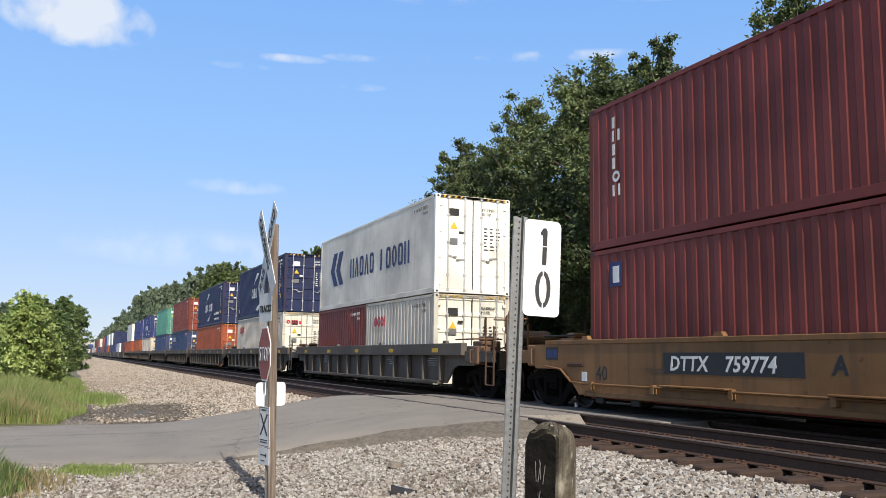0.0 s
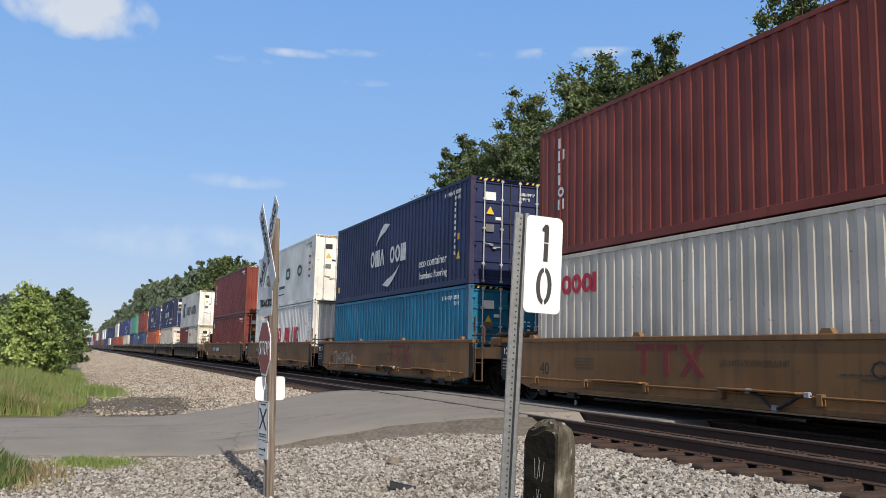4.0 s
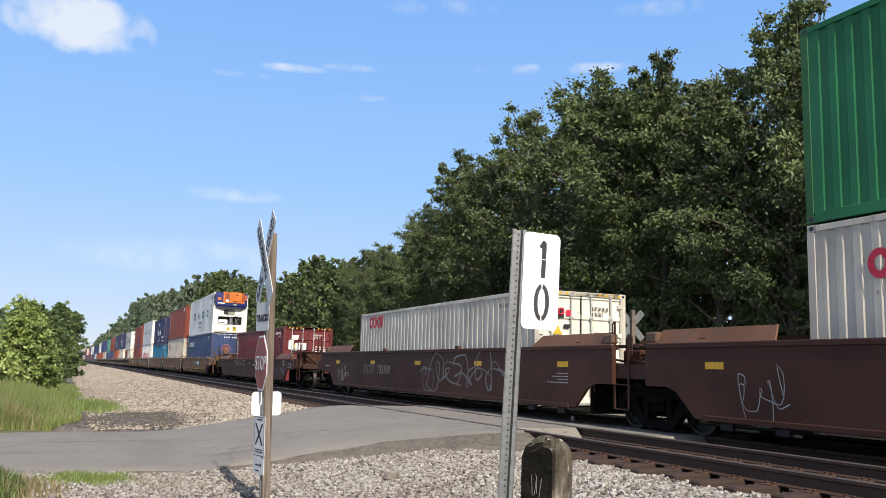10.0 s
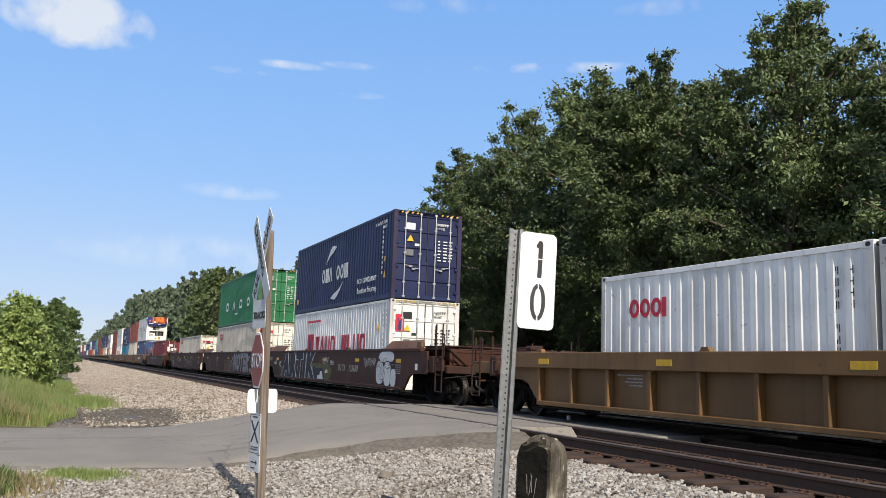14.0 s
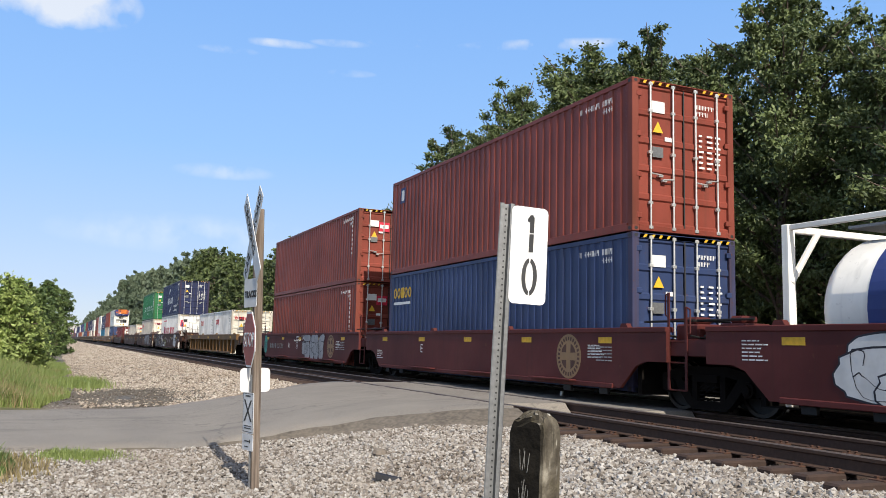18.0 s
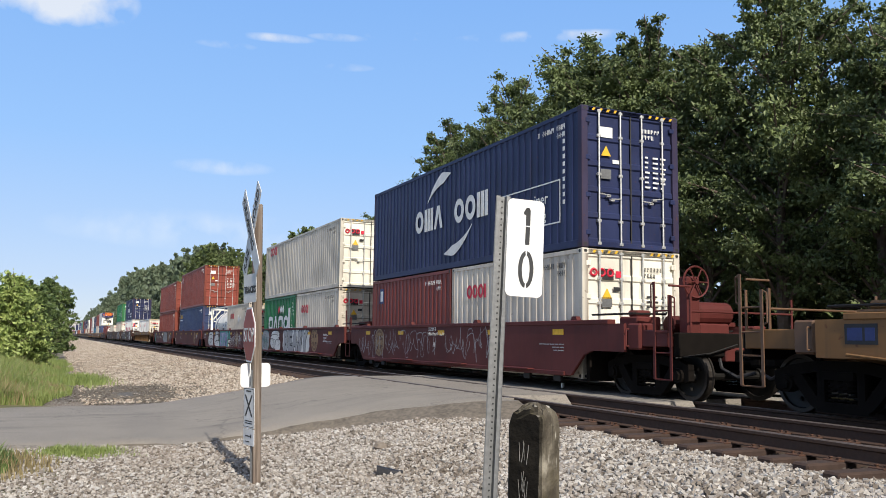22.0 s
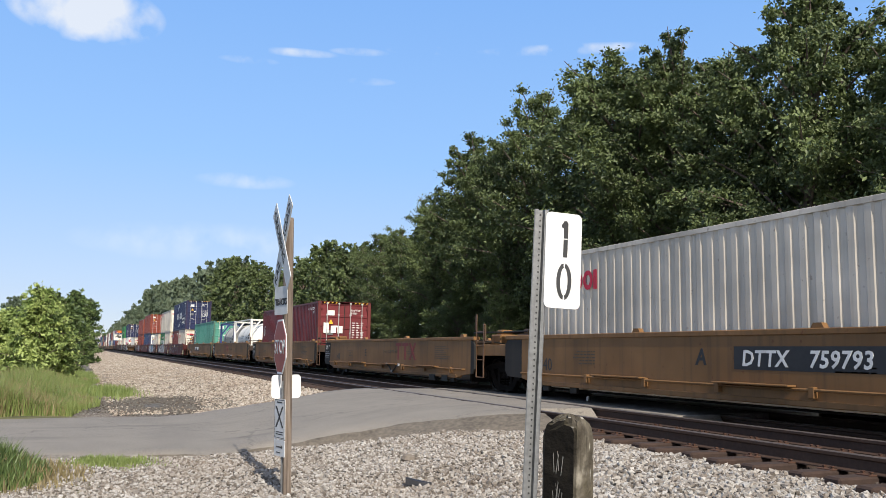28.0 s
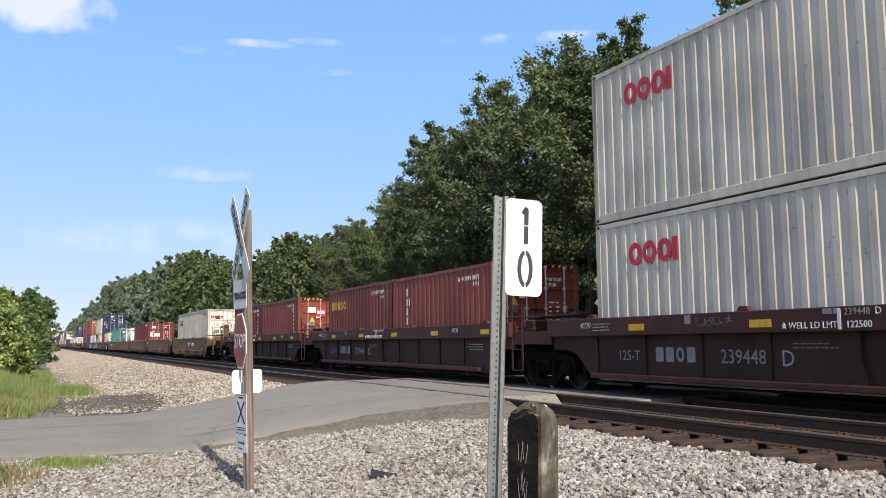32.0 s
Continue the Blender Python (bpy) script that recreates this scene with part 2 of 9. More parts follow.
# ---- mesh helpers ----
class Shape:
    """Vertices and faces of one mesh."""

    def __init__(self):
        self.v, self.f, self.m = [], [], []

    def add(self, verts, faces, mat=0):
        n = len(self.v)
        self.v.extend(verts)
        self.f.extend(tuple(i + n for i in f) for f in faces)
        self.m.extend([mat] * len(faces))
        return self

    def box(self, x0, x1, y0, y1, z0, z1, mat=0):
        return self.add([(x0, y0, z0), (x1, y0, z0), (x1, y1, z0), (x0, y1, z0), (x0, y0, z1), (x1, y0, z1), (x1, y1, z1), (x0, y1, z1)],
                        [(3, 2, 1, 0), (4, 5, 6, 7), (0, 1, 5, 4), (1, 2, 6, 5), (2, 3, 7, 6), (3, 0, 4, 7)], mat)

    def chamfered(self, x0, x1, y0, y1, z0, z1, c=0.01, mat=0):
        """A box with its twelve edges cut."""
        vs, keys = [], {}
        for ix, x in enumerate((x0, x1)):
            for iy, y in enumerate((y0, y1)):
                for iz, z in enumerate((z0, z1)):
                    sx, sy, sz = 1 - 2 * ix, 1 - 2 * iy, 1 - 2 * iz
                    for ax in range(3):
                        p = [x + sx * c, y + sy * c, z + sz * c]
                        p[ax] = (x, y, z)[ax]
                        keys[ix, iy, iz, ax] = len(vs)
                        vs.append(tuple(p))
        fs = []
        for ax in range(3):
            o1, o2 = (ax + 1) % 3, (ax + 2) % 3
            for s in (0, 1):
                loop = []
                for a, b in ((0, 0), (1, 0), (1, 1), (0, 1)):
                    k = [0, 0, 0]
                    k[ax], k[o1], k[o2] = s, a, b
                    loop.append(keys[(*k, ax)])
                fs.append(tuple(loop if s else loop[::-1]))
        for ax in range(3):
            o1, o2 = (ax + 1) % 3, (ax + 2) % 3
            for a in (0, 1):
                for b in (0, 1):
                    k0, k1 = [0, 0, 0], [0, 0, 0]
                    k0[o1], k0[o2], k1[o1], k1[o2], k1[ax] = a, b, a, b, 1
                    q = (keys[(*k0, o1)], keys[(*k1, o1)], keys[(*k1, o2)], keys[(*k0, o2)])
                    fs.append(q if a != b else q[::-1])
        for ix in (0, 1):
            for iy in (0, 1):
                for iz in (0, 1):
                    q = tuple(keys[ix, iy, iz, a] for a in range(3))
                    fs.append(q if (ix + iy + iz) % 2 else q[::-1])
        return self.add(vs, fs, mat)

    def rod(self, a, b, r, n=8, mat=0, r2=None):
        a, b = Vector(a), Vector(b)
        d = (b - a).normalized()
        u = d.orthogonal().normalized()
        w = d.cross(u)
        r2 = r if r2 is None else r2
        vs = []
        for p, q in ((a, r), (b, r2)):
            for i in range(n):
                g = 2 * math.pi * i / n
                vs.append(tuple(p + (u * math.cos(g) + w * math.sin(g)) * q))
        fs = [(i, (i + 1) % n, n + (i + 1) % n, n + i) for i in range(n)]
        fs += [tuple(range(n))[::-1], tuple(range(n, 2 * n))]
        return self.add(vs, fs, mat)

    def path(self, points, r, n=6, mat=0):
        for a, b in zip(points, points[1:]):
            self.rod(a, b, r, n, mat)
        return self

    def ring(self, centre, axis, big, small, n=20, k=6, mat=0):
        c, ax = Vector(centre), Vector(axis).normalized()
        u = ax.orthogonal().normalized()
        w = ax.cross(u)
        vs, fs = [], []
        for i in range(n):
            g = 2 * math.pi * i / n
            d = u * math.cos(g) + w * math.sin(g)
            for j in range(k):
                h = 2 * math.pi * j / k
                vs.append(tuple(c + d * (big + small * math.cos(h)) + ax * small * math.sin(h)))
        for i in range(n):
            for j in range(k):
                fs.append((i * k + j, ((i + 1) % n) * k + j, ((i + 1) % n) * k + (j + 1) % k, i * k + (j + 1) % k))
        return self.add(vs, fs, mat)

    def lathe(self, profile, n=20, mat=0, axis="x", at=(0, 0, 0)):
        """profile: (along the axis, radius)."""
        vs, fs = [], []
        for a, r in profile:
            for i in range(n):
                g = 2 * math.pi * i / n
                p = {"x": (a, r * math.cos(g), r * math.sin(g)), "y": (r * math.sin(g), a, r * math.cos(g)), "z": (r * math.cos(g), r * math.sin(g), a)}[axis]
                vs.append(tuple(p[q] + at[q] for q in range(3)))
        for j in range(len(profile) - 1):
            for i in range(n):
                fs.append((j * n + i, j * n + (i + 1) % n, (j + 1) * n + (i + 1) % n, (j + 1) * n + i))
        return self.add(vs, fs, mat)

    def plate(self, outline, axis, lo, hi, mat=0):
        """A plate of that outline (two coordinates) from lo to hi along the axis."""
        n = len(outline)
        def at(p, h):
            return {"x": (h, p[0], p[1]), "y": (p[0], h, p[1]), "z": (p[0], p[1], h)}[axis]
        vs = [at(p, lo) for p in outline] + [at(p, hi) for p in outline]
        fs = [tuple(range(n))[::-1], tuple(range(n, 2 * n))] + [(i, (i + 1) % n, n + (i + 1) % n, n + i) for i in range(n)]
        return self.add(vs, fs, mat)

    def mesh(self, name, mats):
        me = bpy.data.meshes.new(name)
        me.from_pydata(self.v, [], self.f)
        for m in mats if isinstance(mats, (list, tuple)) else [mats]:
            me.materials.append(m)
        if any(self.m):
            me.polygons.foreach_set("material_index", self.m)
        me.update()
        return me


def part(name, shape, mats, parent=None, label="", at=None):
    me = shape if isinstance(shape, bpy.types.Mesh) else shape.mesh(name, mats)
    ob = new(name, me)
    if parent is not None:
        ob.parent = parent
    if at is not None:
        ob.matrix_basis = at
    if label:
        ob["label"] = label
    return ob


def thing(name, label, category, group="", kind="", at=None):
    ob = new(name)
    ob.empty_display_size = 0.2
    if at is not None:
        ob.matrix_basis = at
    return tagged(ob, label, category, group, kind)


def rounded(y0, y1, z0, z1, r, k=4):
    pts = []
    for cy, cz, a0 in ((y1 - r, z1 - r, 0), (y0 + r, z1 - r, 90), (y0 + r, z0 + r, 180), (y1 - r, z0 + r, 270)):
        for i in range(k + 1):
            a = radians(a0 + 90 * i / k)
            pts.append((cy + r * math.cos(a), cz + r * math.sin(a)))
    return pts


TEXTS = {}


def words(text, size, mat, name="lettering", shear=0.0, spacing=1.0, fat=0.0):
    """A flat mesh of readable words, in the x-z plane facing -y, its lower left corner at the origin."""
    key = (text, size, mat.name, shear, spacing, fat)
    if key in TEXTS:
        return TEXTS[key]
    c = bpy.data.curves.new(name, "FONT")
    c.body, c.size, c.shear, c.extrude, c.resolution_u, c.space_character = text, size, shear, 0.002, 2, spacing
    c.offset = fat
    ob = bpy.data.objects.new(name, c)
    scene.collection.objects.link(ob)
    bpy.context.view_layer.update()
    me = bpy.data.meshes.new_from_object(ob.evaluated_get(bpy.context.evaluated_depsgraph_get()))
    bpy.data.objects.remove(ob)
    bpy.data.curves.remove(c)
    me.transform(Matrix.Rotation(radians(90), 4, "X"))
    me.name = name
    me.materials.clear()
    me.materials.append(mat)
    TEXTS[key] = me
    return me


def on_side(x, y, z):
    """A pose for flat words on a flank that faces -x: they read from far (high y) to near (low y)."""
    return pose(x, y, z, 0, 0, -90)


def phrase(name, text, size, mat, parent, label, x, y, z):
    """Words on a flank, each a part of its own."""
    for word in text.split():
        me = words(word, size, mat)
        part(name, me, None, parent, label, at=on_side(x, y, z))
        y -= max(v.co.x for v in me.vertices) + size * 0.32

# ---- the ground ----
RAIL_Z = 0.14          # top of both tracks' rails
NEAR_TRACK = 8.07      # centre of the empty track
FAR_TRACK = 10.66      # centre of the train's track
TIE_TOP = RAIL_Z - 0.185
rng = np.random.default_rng(7)


def smooth(t):
    t = np.clip(t, 0, 1)
    return t * t * (3 - 2 * t)


def ground_z(x, y):
    x, y = np.asarray(x, float), np.asarray(y, float)
    z = -0.5 + 0.385 * smooth((x - 2.4) / 4.2) - 0.5 * smooth((x - 13.2) / 2.5)
    z = z + 0.03 * np.sin(x * 1.7 + y * 0.9) * np.cos(y * 1.3 - x * 0.6) * smooth((7 - np.abs(x)) / 2)
    z = z - 0.12 * smooth((-x - 1.0) / 3.0)
    inroad = smooth((y - (ROAD_NEAR - 0.1)) / 0.25) * smooth(((ROAD_FAR - 0.3) - y) / 0.6) * smooth((6.6 - x) / 0.4)
    flat = road_z(x) - 0.07
    return z * (1 - inroad) + np.minimum(z, flat) * inroad


ROAD_NEAR, ROAD_FAR = 13.5, 20.9


def road_z(x):
    x = np.asarray(x, float)
    return -0.47 + 0.61 * smooth((x - 1.6) / 5.4) - 0.6 * smooth((x - 12.6) / 8.0)


def gravel_material():
    m, t, bsdf = material("limestone_gravel_ground", 0.95)
    pos = t.nodes.new("ShaderNodeNewGeometry").outputs["Position"]
    vor = node(t, "ShaderNodeTexVoronoi", Scale=17.0)
    t.links.new(pos, vor.inputs["Vector"])
    sep = t.nodes.new("ShaderNodeSeparateColor")
    t.links.new(vor.outputs["Color"], sep.inputs[0])
    stone = ramp(t, sep.outputs[0], [(0.0, (0.16, 0.14, 0.12)), (0.45, (0.36, 0.33, 0.29)), (1.0, (0.56, 0.53, 0.48))])
    gap = ramp(t, vor.outputs["Distance"], [(0.25, (0.8, 0.8, 0.8)), (0.6, (0.15, 0.135, 0.125))])
    col = mix(t, 1.0, stone, gap, "MULTIPLY")
    wide = noise_of(t, pos, 0.35, 4)
    col = mix(t, ramp(t, wide, [(0.4, (0, 0, 0)), (0.7, (0.5,) * 3)]), col, (0.30, 0.24, 0.18))
    # soil and grass thatch beside the ballast
    xyz = t.nodes.new("ShaderNodeSeparateXYZ")
    t.links.new(pos, xyz.inputs[0])
    edge = t.nodes.new("ShaderNodeMath")
    edge.operation = "MULTIPLY_ADD"
    t.links.new(noise_of(t, pos, 0.8, 5), edge.inputs[0])
    edge.inputs[1].default_value = 2.4
    t.links.new(xyz.outputs[0], edge.inputs[2])
    soil = ramp(t, noise_of(t, pos, 2.2, 6), [(0.3, (0.07, 0.085, 0.03)), (0.7, (0.19, 0.17, 0.085))])
    left = t.nodes.new("ShaderNodeMapRange")
    left.inputs["From Min"].default_value, left.inputs["From Max"].default_value = 1.5, 0.9
    t.links.new(edge.outputs[0], left.inputs["Value"])
    col = mix(t, left.outputs[0], col, soil)
    right = t.nodes.new("ShaderNodeMapRange")
    right.inputs["From Min"].default_value, right.inputs["From Max"].default_value = 15.0, 16.4
    t.links.new(edge.outputs[0], right.inputs["Value"])
    col = mix(t, right.outputs[0], col, (0.045, 0.05, 0.022))
    # a dark band along the tracks: oil and rust, with shade put into the colour
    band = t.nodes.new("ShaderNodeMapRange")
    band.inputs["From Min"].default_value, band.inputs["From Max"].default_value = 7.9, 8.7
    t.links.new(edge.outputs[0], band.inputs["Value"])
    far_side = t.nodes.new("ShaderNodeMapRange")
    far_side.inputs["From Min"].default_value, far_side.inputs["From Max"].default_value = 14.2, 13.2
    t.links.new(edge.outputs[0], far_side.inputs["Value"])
    track_dark = t.nodes.new("ShaderNodeMath")
    track_dark.operation = "MULTIPLY"
    t.links.new(band.outputs[0], track_dark.inputs[0])
    t.links.new(far_side.outputs[0], track_dark.inputs[1])
    col = mix(t, track_dark.outputs[0], col, (0.042, 0.034, 0.028))
    t.links.new(col, bsdf.inputs["Base Color"])
    bump(t, bsdf, vor.outputs["Distance"], 0.9, 0.03)
    return m


def asphalt_material():
    m, t, bsdf = material("old_grey_asphalt", 0.9)
    pos = t.nodes.new("ShaderNodeNewGeometry").outputs["Position"]
    fine = noise_of(t, pos, 60, 4)
    wide = noise_of(t, pos, 0.9, 6)
    long = noise_of(t, pos, 1.0, 5, (0.35, 2.2, 1))
    col = ramp(t, fine, [(0.3, (0.135, 0.122, 0.106)), (0.7, (0.285, 0.26, 0.228))])
    col = mix(t, ramp(t, wide, [(0.35, (0, 0, 0)), (0.7, (0.55,) * 3)]), col, (0.29, 0.26, 0.22))
    col = mix(t, ramp(t, long, [(0.55, (0, 0, 0)), (0.72, (0.4,) * 3)]), col, (0.10, 0.094, 0.086))
    vor = node(t, "ShaderNodeTexVoronoi", Scale=0.28)
    vor.feature = "DISTANCE_TO_EDGE"
    warp = t.nodes.new("ShaderNodeVectorMath")
    warp.operation = "ADD"
    nz = node(t, "ShaderNodeTexNoise", Scale=1.6, Detail=4.0)
    t.links.new(pos, nz.inputs["Vector"])
    t.links.new(pos, warp.inputs[0])
    t.links.new(nz.outputs["Color"], warp.inputs[1])
    t.links.new(warp.outputs[0], vor.inputs["Vector"])
    crack = ramp(t, vor.outputs["Distance"], [(0.0, (0.5,) * 3), (0.008, (0, 0, 0))])
    col = mix(t, crack, col, (0.06, 0.057, 0.052))
    t.links.new(col, bsdf.inputs["Base Color"])
    bump(t, bsdf, fine, 0.35, 0.01)
    return m


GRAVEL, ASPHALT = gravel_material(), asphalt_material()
EDGE_DIRT = plain("crumbled_road_edge", (0.135, 0.115, 0.092), 0.95, vary=0.45, scale=14, lift=0.8)
OLD_PATCH = plain("dark_asphalt_millings", (0.09, 0.086, 0.082), 0.95, vary=0.6, scale=9, lift=0.8)


def lines(*spans):
    out = []
    for a, b, step in spans:
        out.extend(np.arange(a, b, step))
    return np.unique(np.round(out, 4))


def grid_mesh(name, xs, ys, zf, mat):
    X, Y = np.meshgrid(xs, ys)
    Z = zf(X, Y)
    v = np.stack([X, Y, Z], -1).reshape(-1, 3)
    n, k = len(xs), len(ys)
    i = (np.arange(k - 1)[:, None] * n + np.arange(n - 1)).ravel()
    f = np.stack([i, i + 1, i + n + 1, i + n], 1)
    me = bpy.data.meshes.new(name)
    me.from_pydata(v.tolist(), [], f.tolist())
    me.materials.append(mat)
    me.polygons.foreach_set("use_smooth", [True] * len(me.polygons))
    me.update()
    return me


def build_ground():
    xs = lines((-3000, -200, 400), (-200, -30, 17), (-30, -5, 2.5), (-5, 18, 0.2), (18, 60, 4), (60, 300, 40), (300, 3001, 450))
    ys = lines((-3000, -100, 400), (-100, -8, 8), (-8, 2, 1), (2, 26, 0.2), (26, 60, 1), (60, 260, 8), (260, 3001, 260))
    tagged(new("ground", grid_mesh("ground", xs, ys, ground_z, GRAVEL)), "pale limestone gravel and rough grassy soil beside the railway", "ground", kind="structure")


def build_road():
    """The road climbs to the crossing; its edges are broken."""
    xs = np.concatenate([np.arange(-120, -6, 6), np.arange(-6, 6.96, 0.16), [6.98]])
    near = ROAD_NEAR - 1.25 * smooth((xs - 4.6) / 2.0) + 0.10 * np.sin(xs * 2.3) + 0.07 * np.sin(xs * 5.1 + 1) + 0.04 * np.sin(xs * 13)
    far = ROAD_FAR + 0.4 * smooth((xs + 1) / 5) + 0.10 * np.sin(xs * 1.9 + 2) + 0.06 * np.sin(xs * 6.7)
    v, f = [], []
    K = 14
    for x, a, b in zip(xs, near, far):
        w = 0.14 + 0.75 * float(smooth((x - 3.2) / 2.5)) + 0.08 * math.sin(x * 4.1)
        v.append((x, a - w, min(float(road_z(x)) - 0.12, float(ground_z(x, a - w)) - 0.03)))
        for j in range(K + 1):
            y = a + (b - a) * j / K
            crown = 0.05 * (1 - (2 * j / K - 1) ** 2)
            edge = -0.03 if j in (0, K) else 0
            v.append((x, y, float(road_z(x)) + crown * (1 - float(smooth((x - 4) / 2.5))) + edge * (1 - float(smooth((x - 5) / 1.5)))))
        v.append((x, b + 0.14, float(road_z(x)) - 0.16))
    n = K + 3
    for i in range(len(xs) - 1):
        for j in range(n - 1):
            f.append((i * n + j, (i + 1) * n + j, (i + 1) * n + j + 1, i * n + j + 1))
    s = Shape().add(v, f)
    s.m = [1 if k % (n - 1) in (0, n - 2) else 0 for k in range(len(f))]
    me = s.mesh("road", [ASPHALT, EDGE_DIRT])
    me.polygons.foreach_set("use_smooth", [True] * len(me.polygons))
    tagged(new("road", me), "worn grey asphalt road with broken edges climbing to the crossing", "road", kind="structure")
    # beyond the tracks
    xs2 = np.concatenate([np.arange(12.15, 24, 0.5), np.arange(24, 200, 8)])
    far_me = grid_mesh("road_beyond", xs2, np.linspace(12.4, 21.2, 10), lambda X, Y: road_z(X) + 0.0 * Y, ASPHALT)
    tagged(new("road_beyond", far_me), "grey asphalt road leading away behind the tracks", "road", kind="structure")
    # old patch of dark millings beside the ballast
    pts = []
    for i in range(40):
        a = 2 * math.pi * i / 40
        r = 1 + 0.16 * math.sin(3 * a + 1) + 0.09 * math.sin(7 * a)
        pts.append((1.95 + 1.45 * r * math.cos(a), 25.0 + 3.3 * r * math.sin(a)))
    s = Shape()
    c = (1.95, 25.0)
    rings = [0.0, 0.4, 0.75, 1.0]
    vs = [(c[0], c[1], float(ground_z(*c)) + 0.035)]
    for q in rings[1:]:
        for p in pts:
            x, y = c[0] + (p[0] - c[0]) * q, c[1] + (p[1] - c[1]) * q
            vs.append((x, y, float(ground_z(x, y)) + (0.012 if q < 1 else -0.03)))
    fs = [(0, 1 + i, 1 + (i + 1) % 40) for i in range(40)]
    for k in range(2):
        fs += [(1 + k * 40 + i, 41 + k * 40 + i, 41 + k * 40 + (i + 1) % 40, 1 + k * 40 + (i + 1) % 40) for i in range(40)]
    tagged(new("asphalt_patch", s.add(vs, fs).mesh("asphalt_patch", OLD_PATCH)), "dark patch of old asphalt millings beside the ballast", "pavement", kind="structure")


def rocks(name, pts, sizes, mat, label, seed=1):
    """Many angular stones as one mesh."""
    r = np.random.default_rng(seed)
    n = len(pts)
    base = np.array([(1, 0, 0), (-1, 0, 0), (0, 1, 0), (0, -1, 0), (0, 0, 1), (0, 0, -1)], float)
    v = base[None] * r.uniform(0.75, 1.15, (n, 6, 1)) + r.normal(0, 0.17, (n, 6, 3))
    q = r.normal(size=(n, 4))
    q /= np.linalg.norm(q, axis=1, keepdims=True)
    w, x, y, z = q.T
    R = np.stack([1 - 2 * (y * y + z * z), 2 * (x * y - z * w), 2 * (x * z + y * w), 2 * (x * y + z * w), 1 - 2 * (x * x + z * z), 2 * (y * z - x * w),
                  2 * (x * z - y * w), 2 * (y * z + x * w), 1 - 2 * (x * x + y * y)], 1).reshape(n, 3, 3)
    v = np.einsum("nij,nkj->nki", R, v)
    v[:, :, 2] *= 0.85
    v = v * sizes[:, None, None] + pts[:, None, :]
    tri = np.array([(0, 2, 4), (2, 1, 4), (1, 3, 4), (3, 0, 4), (2, 0, 5), (1, 2, 5), (3, 1, 5), (0, 3, 5)])
    f = (np.arange(n)[:, None, None] * 6 + tri[None]).reshape(-1, 3)
    me = bpy.data.meshes.new(name)
    me.from_pydata(v.reshape(-1, 3).tolist(), [], f.tolist())
    me.materials.append(mat)
    return tagged(new(name, me), label, "gravel", kind="stuff")


def stone_material(name="limestone_ballast", tint=(1, 1, 1), stain=0.45):
    m, t, bsdf = material(name, 0.9)
    geo = t.nodes.new("ShaderNodeNewGeometry")
    col = ramp(t, geo.outputs["Random Per Island"], [(0.0, (0.14, 0.12, 0.10)), (0.15, (0.30, 0.26, 0.22)), (0.45, (0.47, 0.43, 0.38)), (0.8, (0.62, 0.59, 0.54)), (1.0, (0.74, 0.72, 0.68))])
    wide = noise_of(t, geo.outputs["Position"], 0.45, 4)
    col = mix(t, ramp(t, wide, [(0.45, (0, 0, 0)), (0.7, (stain,) * 3)]), col, (0.33, 0.24, 0.16))
    col = mix(t, ramp(t, noise_of(t, geo.outputs["Position"], 40, 4), [(0.4, (0, 0, 0)), (0.7, (0.35,) * 3)]), col, (0.2, 0.17, 0.14))
    col = mix(t, 1.0, col, tint, "MULTIPLY")
    t.links.new(col, bsdf.inputs["Base Color"])
    return m


